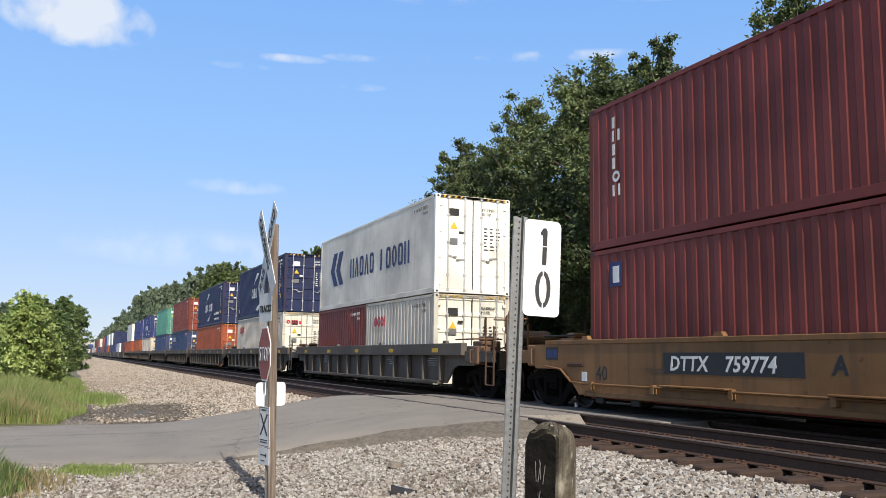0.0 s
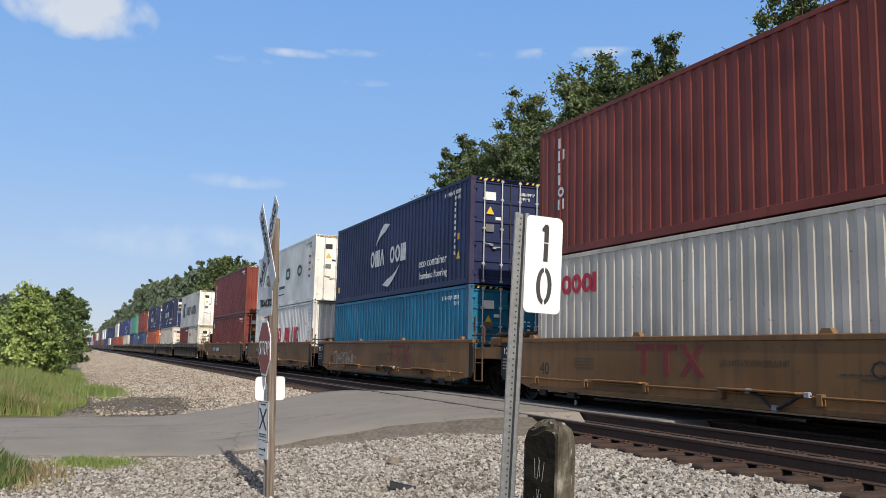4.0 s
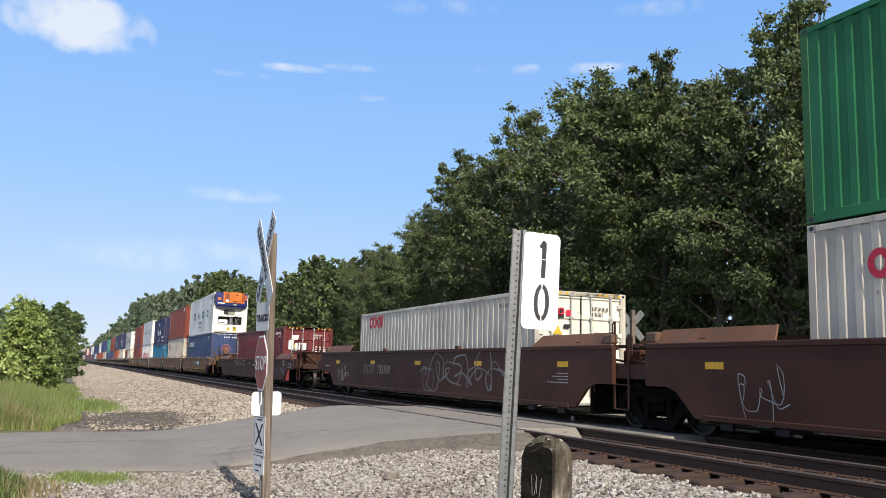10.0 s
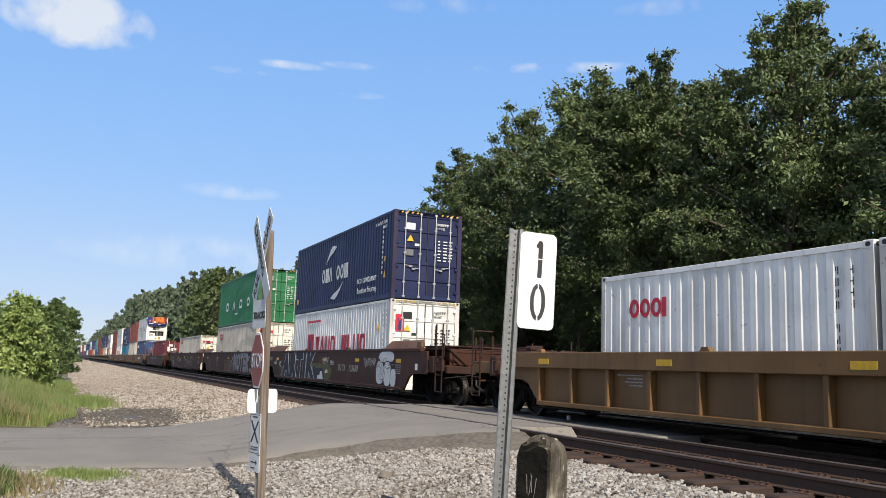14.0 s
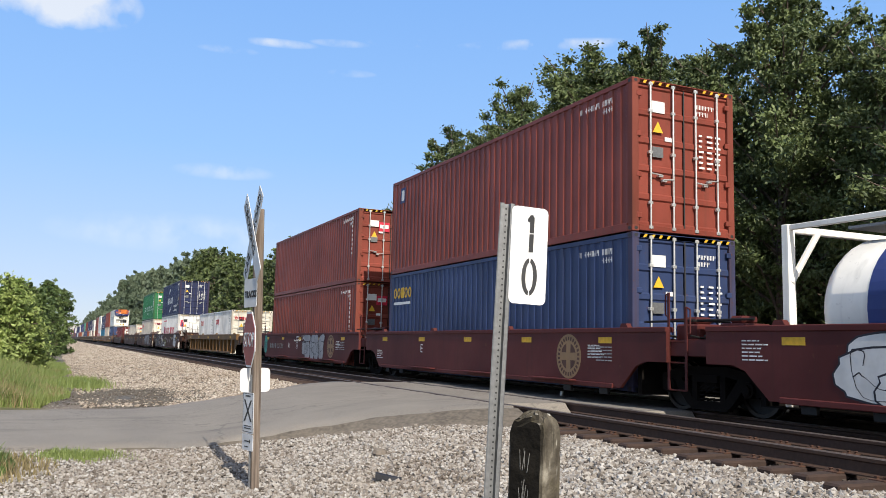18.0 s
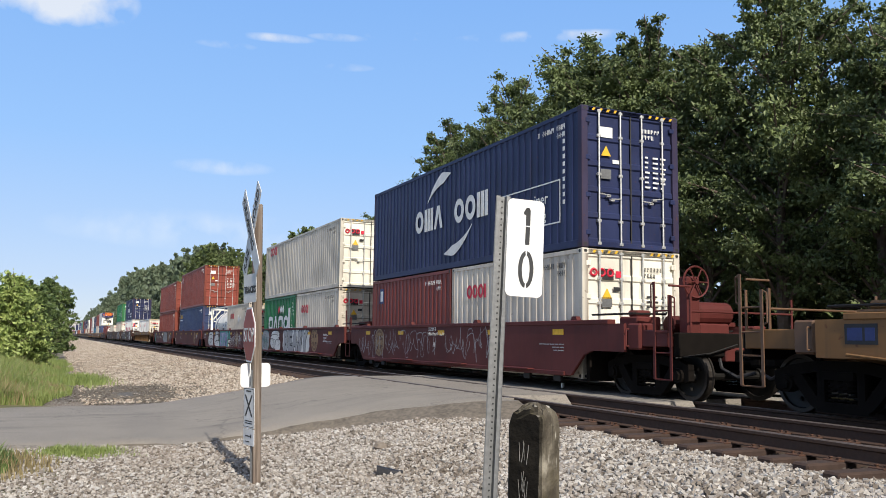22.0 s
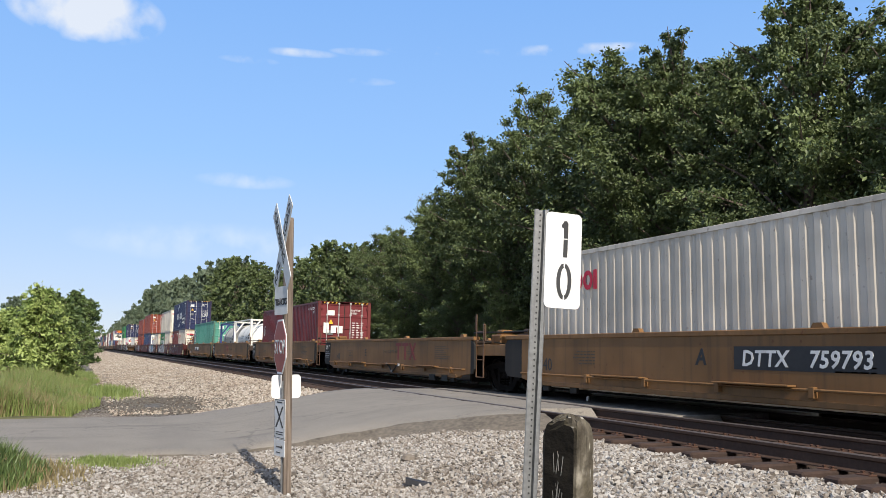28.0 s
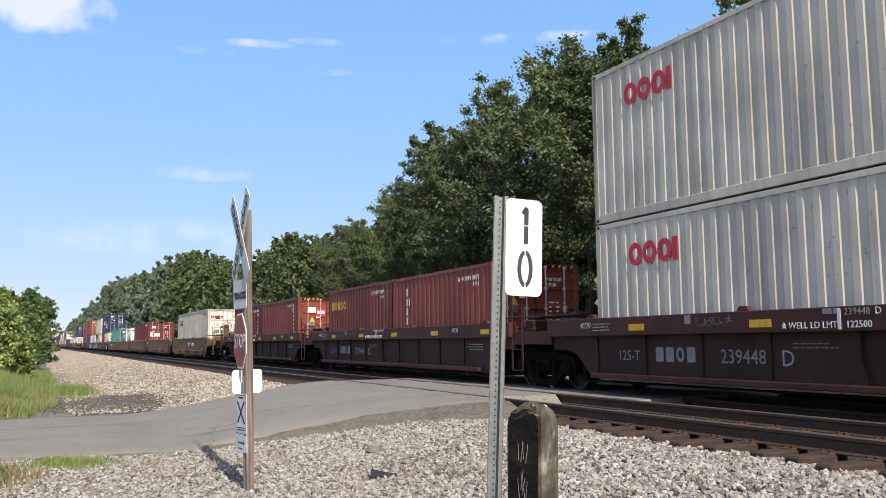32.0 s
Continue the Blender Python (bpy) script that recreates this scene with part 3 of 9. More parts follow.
def build_gravel():
    stone = stone_material("limestone_ballast", (0.665, 0.66, 0.665), 0.22)
    n = 82000
    x, y = rng.uniform(-4.5, 6.98, n), 3.6 + 10.1 * rng.uniform(0, 1, n) ** 0.9
    keep = (y < ROAD_NEAR - 0.15 - 1.2 * smooth((x - 4.6) / 2.0)) & ((x > 0.3) | (rng.uniform(0, 1, n) < np.clip(0.8 + x * 0.12, 0.25, 1)))
    keep &= (x < 6.72) | (np.abs((y + 6.265) % 0.53 - 0.265) > 0.125) | (y > 11.6)
    x, y = x[keep], y[keep]
    size = 0.017 + 0.025 * rng.beta(1.5, 3, len(x)) + 0.008 * smooth((x - 3) / 3)
    z = np.minimum(ground_z(x, y), TIE_TOP - 0.036) + size * rng.uniform(-0.3, 0.75, len(x)) * np.where(x > 6.0, 0.5, 1.0) - 0.012 * smooth((x - 6.6) / 0.4)
    rocks("gravel", np.stack([x, y, z], 1), size, stone, "loose pale limestone gravel around the sign posts", 3)
    n = 52000
    x, y = 0.7 + 6.1 * rng.uniform(0, 1, n) ** 0.85, 20.9 + 130 * rng.uniform(0, 1, n) ** 2.1
    inside = ((x - 1.95) / 1.4) ** 2 + ((y - 25) / 3.2) ** 2 + 0.35 * np.sin(x * 5 + y * 1.7) * np.cos(y * 2.3)
    keep = (y > 21.6) & ((inside > 1) | (rng.uniform(0, 1, n) < 0.10))
    x, y = x[keep], y[keep]
    size = (0.026 + 0.028 * rng.beta(2, 3, len(x))) * (1 + np.clip(y - 40, 0, 100) * 0.014)
    rocks("ballast", np.stack([x, y, ground_z(x, y) + size * rng.uniform(-0.1, 0.6, len(x))], 1), size, stone_material("tan_ballast", (0.79, 0.74, 0.69), 0.35), "pale tan crushed stone ballast shoulder beyond the road", 4)
    n = 9000
    x, y = rng.uniform(0.7, 6.8, n), 130 + 330 * rng.uniform(0, 1, n) ** 1.2
    size = 0.07 + 0.05 * rng.beta(2, 3, n) + (y - 130) * 0.0003
    rocks("distant_ballast", np.stack([x, y, ground_z(x, y) + size * rng.uniform(-0.4, 0.2, n)], 1), size, bpy.data.materials["tan_ballast"], "pale tan ballast shoulder far along the tracks", 14)
    dark = stone_material("dark_millings", (0.25, 0.243, 0.235), 0.2)
    n = 12000
    x, y = rng.uniform(-0.1, 4.4, n), rng.uniform(21.3, 31.0, n)
    inside = ((x - 2.05) / 1.6) ** 2 + ((y - 25.3) / 3.5) ** 2 + 0.55 * np.sin(x * 5 + y * 1.7) * np.cos(y * 2.3)
    keep = rng.uniform(0, 1, n) < np.clip(1.7 - inside * 0.95, 0.0, 1)
    x, y = x[keep], y[keep]
    size = 0.016 + 0.024 * rng.beta(2, 3, len(x))
    rocks("millings", np.stack([x, y, ground_z(x, y) + 0.012 + size * rng.uniform(-0.1, 0.5, len(x))], 1), size, dark, "loose dark asphalt millings on the gravel", 6)
    n = 16000
    x, y = rng.uniform(7.2, 11.6, n), 3.2 + 8.6 * rng.uniform(0, 1, n)
    size = 0.02 + 0.02 * rng.beta(2, 3, n)
    z = np.minimum(ground_z(x, y), TIE_TOP - 0.05) + size * rng.uniform(-0.2, 0.3, n)
    # tint holds oil stain plus the shade between rails and under the train
    rocks("track_ballast", np.stack([x, y, z], 1), size, stone_material("oil_stained_ballast", (0.12, 0.10, 0.088), 0.3), "oil-stained stone between the ties, darkened for the shade there", 5)


RAIL_PROFILE = [(-0.070, 0), (0.070, 0), (0.070, 0.012), (0.012, 0.030), (0.009, 0.125), (0.035, 0.140), (0.035, 0.172), (0.024, 0.182), (-0.024, 0.182), (-0.035, 0.172), (-0.035, 0.140), (-0.009, 0.125), (-0.012, 0.030), (-0.070, 0.012)]


def build_tracks():
    for centre, label in ((NEAR_TRACK, "rusty steel rails of the empty track on wooden ties"), (FAR_TRACK, "steel rails under the train on wooden ties")):
        track = thing("railway_track", label, "track", kind="structure")
        base = RAIL_Z - 0.182
        for side in (-0.7525, 0.7525):
            s = Shape()
            ys = [-120, 0, 6, 12, 24, 60, 1400]
            k = len(RAIL_PROFILE)
            vs = [(centre + side + p[0], y, base + p[1]) for y in ys for p in RAIL_PROFILE]
            s.add(vs, [(i * k + j, i * k + (j + 1) % k, (i + 1) * k + (j + 1) % k, (i + 1) * k + j) for i in range(len(ys) - 1) for j in range(k)])
            s.m = [1 if j in (7, 8) or (j == 6) else 0 for i in range(len(ys) - 1) for j in range(k)]
            part("rail", s, [RAIL_SIDE, RAIL_TOP], track)
        tie = Shape().chamfered(-1.38, 1.32, -0.105, 0.105, -0.17, 0, 0.022).mesh("tie", TIE)
        plate = Shape().chamfered(-0.17, 0.17, -0.09, 0.09, 0, 0.016, 0.004)
        for px in (-0.10, 0.10):
            for py in (-0.05, 0.05):
                plate.chamfered(px - 0.012, px + 0.012, py - 0.012, py + 0.012, 0.01, 0.035, 0.004)
                plate.chamfered(px - 0.02, px + 0.02, py - 0.02, py + 0.02, 0.030, 0.043, 0.004)
        plate = plate.mesh("tie_plate", plain("orange_rusty_plate", (0.085, 0.040, 0.024), 0.85, 0.1, vary=0.5, scale=20))
        r = random.Random(5 if centre == NEAR_TRACK else 6)
        far = Shape()
        for i in range(260):
            y = -6 + i * 0.53
            if centre == FAR_TRACK and y > 40:
                break
            if ROAD_NEAR - 1.9 < y < ROAD_FAR + 0.6:
                continue
            dx, turn = r.uniform(-0.09, 0.09), r.uniform(-2.2, 2.2)
            if y < 34:
                t = part("tie", tie, None, track, at=pose(centre + dx - 0.03, y, TIE_TOP + 0.002 + r.uniform(-0.006, 0.004), 0, 0, turn))
                if y < 24 and centre == NEAR_TRACK:
                    for side in (-0.7525, 0.7525):
                        part("tie_plate", plate, None, t, at=pose(side - dx + 0.03, 0, -0.004, 0, 0, 0))
            else:
                far.box(centre - 1.3, centre + 1.3, y - 0.11, y + 0.11, TIE_TOP - 0.1, TIE_TOP)
        if far.v:
            tagged(part("far_ties", far, TIE, track), kind="stuff")
    # crossing surface of asphalt and concrete between the rails
    y0, y1 = ROAD_NEAR - 1.75, ROAD_FAR + 0.5
    def slab(name, x0, x1, ya, yb, mat, label, z=RAIL_Z - 0.01, ramp_end=0.0):
        s = Shape()
        n = 26
        vs = []
        for i in range(n + 1):
            y = ya + (yb - ya) * i / n
            wob = 0.02 * math.sin(y * 3 + x0)
            zz = z + 0.004 * math.sin(y * 5)
            vs += [(x0 + wob, y, -0.12), (x0 + wob, y, zz), (x1 + wob * 0.5, y, zz), (x1 + wob * 0.5, y, -0.12)]
        fs = [(i * 4 + j, i * 4 + j + 1, i * 4 + j + 5, i * 4 + j + 4) for i in range(n) for j in range(3)] + [(3, 2, 1, 0), (n * 4, n * 4 + 1, n * 4 + 2, n * 4 + 3)]
        fs = [f[::-1] for f in fs[:-2]] + [fs[-2], fs[-1]]
        vs[0] = (vs[0][0], ya - ramp_end, vs[0][2])
        vs[3] = (vs[3][0], ya - ramp_end, vs[3][2])
        tagged(new(name, s.add(vs, fs).mesh(name, mat)), label, "pavement", kind="structure")
    slab("crossing_apron", 6.9, NEAR_TRACK - 0.80, y0 + 1.1, y1, ASPHALT, "asphalt apron against the near rail of the crossing", RAIL_Z - 0.015)
    slab("crossing_panel_1", NEAR_TRACK - 0.66, NEAR_TRACK + 0.68, y0 + 1.75, y1, ASPHALT, "asphalt between the rails of the empty track", RAIL_Z - 0.012, 0.3)
    slab("crossing_panel_2", NEAR_TRACK + 0.80, FAR_TRACK - 0.82, y0 - 0.45, y1, ASPHALT, "worn asphalt strip between the two tracks", RAIL_Z + 0.0, 0.2)
    slab("crossing_panel_3", FAR_TRACK - 0.67, FAR_TRACK + 0.67, y0, y1, ASPHALT, "asphalt between the rails under the train", RAIL_Z - 0.02)
    slab("crossing_panel_4", FAR_TRACK + 0.80, 12.3, y0 - 0.2, y1, CONCRETE, "pale pavement behind the train's track", RAIL_Z - 0.01)


build_ground()
build_road()
build_tracks()


# ---- plants ----
LEAF_DARK = leaves("dark_broadleaf", (0.012, 0.026, 0.009), (0.18, 0.232, 0.082), 0.45)
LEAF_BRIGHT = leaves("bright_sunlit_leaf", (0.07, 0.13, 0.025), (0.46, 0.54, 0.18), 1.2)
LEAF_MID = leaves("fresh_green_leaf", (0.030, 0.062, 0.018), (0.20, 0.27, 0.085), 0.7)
# paler and greyer: the haze of distance is put into this leaf colour
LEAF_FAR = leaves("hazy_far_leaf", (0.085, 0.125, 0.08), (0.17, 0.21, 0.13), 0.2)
GRASS = leaves("meadow_grass", (0.095, 0.15, 0.035), (0.27, 0.32, 0.10), 0.8)
DRY_GRASS = leaves("dry_seeding_grass", (0.16, 0.13, 0.06), (0.36, 0.29, 0.15), 1.0)
BARK = plain("grey_bark", (0.13, 0.10, 0.08), 0.9, scale=9, lift=0.8)


def leaf_mesh(name, centres, count, spread, size, mat, seed, flat=0.66):
    """count leaves round each centre, each a bent pair of triangles of its own."""
    r = np.random.default_rng(seed)
    c = np.repeat(centres[:, :3], count, 0)
    sp = np.repeat(centres[:, 3] if centres.shape[1] > 3 else np.full(len(centres), spread), count)
    d = r.normal(size=(len(c), 3))
    d /= np.linalg.norm(d, axis=1, keepdims=True)
    p = c + d * (sp * np.abs(r.normal(0, 0.62, len(c))))[:, None] * np.array([1, 1, flat])
    n = len(p)
    a = r.normal(size=(n, 3)) + d * 0.6
    a[:, 2] -= 0.35
    a /= np.linalg.norm(a, axis=1, keepdims=True)
    b = np.cross(a, r.normal(size=(n, 3)))
    b /= np.linalg.norm(b, axis=1, keepdims=True)
    s = size * r.uniform(0.55, 1.3, n)[:, None]
    up = np.cross(a, b) * s * 0.18
    v = np.stack([p - a * s, p + b * s * 0.55 + up, p + a * s, p - b * s * 0.55 + up], 1).reshape(-1, 3)
    i = np.arange(n) * 4
    f = np.concatenate([np.stack([i, i + 1, i + 2], 1), np.stack([i, i + 2, i + 3], 1)])
    me = bpy.data.meshes.new(name)
    me.from_pydata(v.tolist(), [], f.tolist())
    me.materials.append(mat)
    me.update()
    return me


def tree(height, radius, seed, mat, base=0.12, limbs=46, per=60, leaf=0.12, label="", category="tree", name="tree"):
    """A tapered trunk, limbs that end in sprays of small leaves, gaps between the limbs, a ragged pointed top."""
    r = random.Random(seed)
    ob = thing(name, label, category)
    tr = Shape()
    lean = (r.uniform(-0.03, 0.03) * height, r.uniform(-0.03, 0.03) * height)
    def spine(h):
        q = h / height
        return Vector((lean[0] * q + 0.12 * math.sin(q * 6 + seed), lean[1] * q + 0.12 * math.cos(q * 5 + seed), h))
    steps = 9
    r0 = 0.016 * height
    for i in range(steps):
        tr.rod(spine(height * 0.95 * i / steps) - Vector((0, 0, 0.3 if i == 0 else 0)), spine(height * 0.95 * (i + 1) / steps), r0 * (1 - i / steps * 0.9), 8, 0, r0 * (1 - (i + 1) / steps * 0.9))
    cl = []
    for k in range(limbs):
        q = base + (0.97 - base) * ((k + r.random()) / limbs) ** 0.9
        u = (q - base) / (1 - base)
        full = min(1.0, (u + 0.12) / 0.25) ** 0.6 * (1 - max(0.0, (u - 0.38) / 0.62) ** 1.9 * 0.86)
        a = k * 2.399 + r.uniform(-0.5, 0.5)
        reach = radius * full * r.uniform(0.7, 1.12)
        foot = spine(height * max(0.03, q - 0.10 - 0.05 * r.random()))
        tip = spine(height * q) + Vector((reach * math.cos(a), reach * math.sin(a), (0.10 + 0.45 * u * u) * reach + r.uniform(-0.2, 0.3)))
        mid = foot.lerp(tip, 0.55) + Vector((0, 0, 0.12 * reach))
        tr.rod(foot, mid, r0 * 0.28, 5, 0, r0 * 0.17)
        tr.rod(mid, tip, r0 * 0.17, 5, 0, 0.010)
        n = 4 + int(reach * 1.3)
        for j in range(n):
            f = 0.25 + 0.75 * (j + r.random() * 0.6) / n
            p = foot.lerp(tip, f) + Vector((0, 0, 0.10 * reach * math.sin(math.pi * f)))
            s = (0.24 + 0.12 * reach) * (1.1 - 0.4 * f) * r.uniform(0.6, 1.25)
            p += Vector((r.uniform(-1, 1), r.uniform(-1, 1), r.uniform(-0.7, 0.7))) * s * 0.9
            cl.append((*p, s))
    for j in range(5):
        p = spine(height * (0.88 + 0.022 * j))
        cl.append((p.x, p.y, p.z, 0.22 + 0.03 * radius))
    # leading shoots that break the outline
    for j in range(9):
        a, d = j * 2.4 + seed, radius * r.uniform(0.15, 0.62)
        low = spine(height * 0.8) + Vector((d * math.cos(a), d * math.sin(a), -0.12 * d))
        long = height * r.uniform(0.07, 0.16) * (1.1 - 0.6 * d / radius)
        for k in range(4):
            cl.append((low.x + r.uniform(-0.1, 0.1), low.y + r.uniform(-0.1, 0.1), low.z + long * k / 3, (0.34 - 0.07 * k) * (0.7 + 0.1 * radius)))
    part("trunk", tr, BARK, ob)
    part("crown", leaf_mesh("crown", np.array(cl), per, 0.6, leaf, mat, seed), None, ob)
    return ob


def build_woods():
    tall = "tall dense broadleaf tree behind the tracks"
    near = [(tree(12.6, 3.5, 11, LEAF_DARK, 0.32, 46, 205, 0.070, tall), 12.6), (tree(13.4, 3.1, 12, LEAF_DARK, 0.26, 44, 205, 0.070, tall), 13.4),
            (tree(11.6, 3.9, 13, LEAF_DARK, 0.34, 50, 205, 0.070, tall), 11.6), (tree(13.0, 2.5, 14, LEAF_DARK, 0.18, 36, 205, 0.070, "slender broadleaf tree with gaps in its crown"), 13.0),
            (tree(12.2, 3.3, 15, LEAF_DARK, 0.28, 46, 205, 0.070, tall), 12.2)]
    edge = "dark broadleaf tree at the edge of the wood"
    mid = [(tree(10.5, 3.4, 21, LEAF_DARK, 0.0, 48, 46, 0.17, edge), 10.5), (tree(10.0, 3.0, 22, LEAF_DARK, 0.0, 46, 46, 0.17, edge), 10.0)]
    far = [(tree(15.0, 6.5, 31, LEAF_FAR, 0.0, 46, 40, 0.40, "distant tree beside the line, haze put into its leaf colour"), 15.0), (tree(15.0, 5.2, 32, LEAF_FAR, 0.0, 40, 40, 0.40, "distant tree beside the line, haze put into its leaf colour"), 15.0)]
    used = set()
    def put(kind, which, x, y, h, wide=1.0, turn=0):
        src, own = kind[which % len(kind)]
        s = h / own
        m = pose(x, y, float(ground_z(x, y)) - 0.05, 0, 0, turn) @ Matrix.Diagonal((s * wide, s * wide, s, 1))
        ob = src if src.name not in used else copy_thing(src, m)
        used.add(src.name)
        ob.matrix_basis = m
        ob["group"] = "trees of the wood"
    r = random.Random(4)
    # front row of the wood, near to far along the line; nearest ones unseen, for shade
    ROW = ((3.5, 10.6), (8.5, 10.8), (12.2, 11.0), (15.9, 11.6), (19.1, 13.6), (22.2, 12.4), (24.6, 13.9), (27.7, 13.6), (30.8, 14.9), (35.4, 14.5), (39.0, 12.8), (42.8, 14.4), (46.4, 11.6), (49.8, 11.8), (54.0, 10.2), (58.0, 10.5), (63.0, 10.2))
    for i, (y, h) in enumerate(ROW):
        put(near, i, 20.0 + r.uniform(-0.4, 0.6), y, h, 1.0 + r.uniform(-0.06, 0.14), i * 67)
    # more trees added out of view, to cast shade on the lower wood
    for i, (x, y, h) in enumerate(((20.2, -1.5, 11.5), (19.6, -6.5, 12.5), (20.4, -12.0, 13.0), (23.5, -4.0, 12.0), (24.0, -10.0, 12.5))):
        put(near, i + 1, x, y, h, 1.0, i * 41)
    for i in range(16):
        put(mid, i, 26.5 + r.uniform(-1, 2.0), 2 + i * 4.2, 11.4 + r.uniform(0, 1.8), 1.25, i * 71)
    for i in range(5, 16):
        put(near, i + 2, 18.2 + r.uniform(-0.4, 0.6), 7 + i * 3.5, (2.8 if i % 2 else 4.6) + r.uniform(-0.6, 0.8), 1.15, i * 53 + 20)
    for i, (y, h) in enumerate(((67, 10.8), (72, 11.0), (77, 12.2), (83, 11.2), (90, 10.6), (97, 11.0), (104, 11.8), (112, 13.4), (121, 15.0), (130, 15.8), (139, 15.8))):
        put(mid, i, 20.8 + r.uniform(-0.6, 1.0), y, h, 1.0, i * 49)
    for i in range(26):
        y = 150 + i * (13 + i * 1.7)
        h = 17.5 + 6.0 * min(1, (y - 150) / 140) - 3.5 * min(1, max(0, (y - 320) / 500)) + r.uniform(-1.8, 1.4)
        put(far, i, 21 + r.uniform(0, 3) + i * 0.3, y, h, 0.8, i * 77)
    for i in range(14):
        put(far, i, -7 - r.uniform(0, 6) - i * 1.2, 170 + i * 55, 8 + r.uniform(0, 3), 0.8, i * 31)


def build_left_plants():
    b = tree(4.2, 1.25, 41, LEAF_BRIGHT, 0.0, 66, 58, 0.090, "bright green leafy bush beside the line", "bush", "bush")
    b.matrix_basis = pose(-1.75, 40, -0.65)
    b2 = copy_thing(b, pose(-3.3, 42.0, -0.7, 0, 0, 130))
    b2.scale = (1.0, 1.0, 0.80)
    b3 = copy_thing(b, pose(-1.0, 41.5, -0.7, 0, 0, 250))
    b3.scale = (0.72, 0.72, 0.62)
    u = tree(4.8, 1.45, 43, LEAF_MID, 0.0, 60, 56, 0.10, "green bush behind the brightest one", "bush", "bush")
    u.matrix_basis = pose(-1.15, 56, -0.7)
    u2 = copy_thing(u, pose(-0.55, 62, -0.7, 0, 0, 100))
    u2.scale = (0.85, 0.85, 0.78)
    t = tree(7.2, 1.8, 42, LEAF_MID, 0.0, 56, 46, 0.13, "tall green tree behind the bright bush")
    t.matrix_basis = pose(-0.75, 82, -0.7)
    t.scale = (1.0, 1.0, 0.95)
    t2 = copy_thing(t, pose(0.45, 88, -0.7, 0, 0, 70))
    t2.scale = (0.85, 0.85, 0.88)
    for i in range(9):
        q = copy_thing(t, pose(-7 - 2.6 * i, 84 + 7 * i, -0.7, 0, 0, 40 * i))
        q.scale = (1.5, 1.5, 0.6 + 0.1 * (i % 3))


def blades(name, pts, heights, width, mat, label, seed):
    r = np.random.default_rng(seed)
    n = len(pts)
    a = r.uniform(0, 2 * np.pi, n)
    side = np.stack([np.cos(a), np.sin(a), 0 * a], 1) * (width * r.uniform(0.6, 1.4, n))[:, None]
    b = r.uniform(0, 2 * np.pi, n)
    bend = np.stack([np.cos(b), np.sin(b), 0 * b], 1) * (heights * r.uniform(0.1, 0.5, n))[:, None]
    up = np.stack([0 * a, 0 * a, heights], 1)
    v = np.stack([pts - side, pts + side, pts + side * 0.7 + up * 0.6 + bend * 0.35, pts - side * 0.7 + up * 0.6 + bend * 0.35, pts + up + bend], 1).reshape(-1, 3)
    i = np.arange(n) * 5
    me = bpy.data.meshes.new(name)
    me.from_pydata(v.tolist(), [], np.stack([i, i + 1, i + 2, i + 3], 1).tolist() + np.stack([i + 3, i + 2, i + 4], 1).tolist())
    me.materials.append(mat)
    me.update()
    return tagged(new(name, me), label, "grass", kind="stuff")


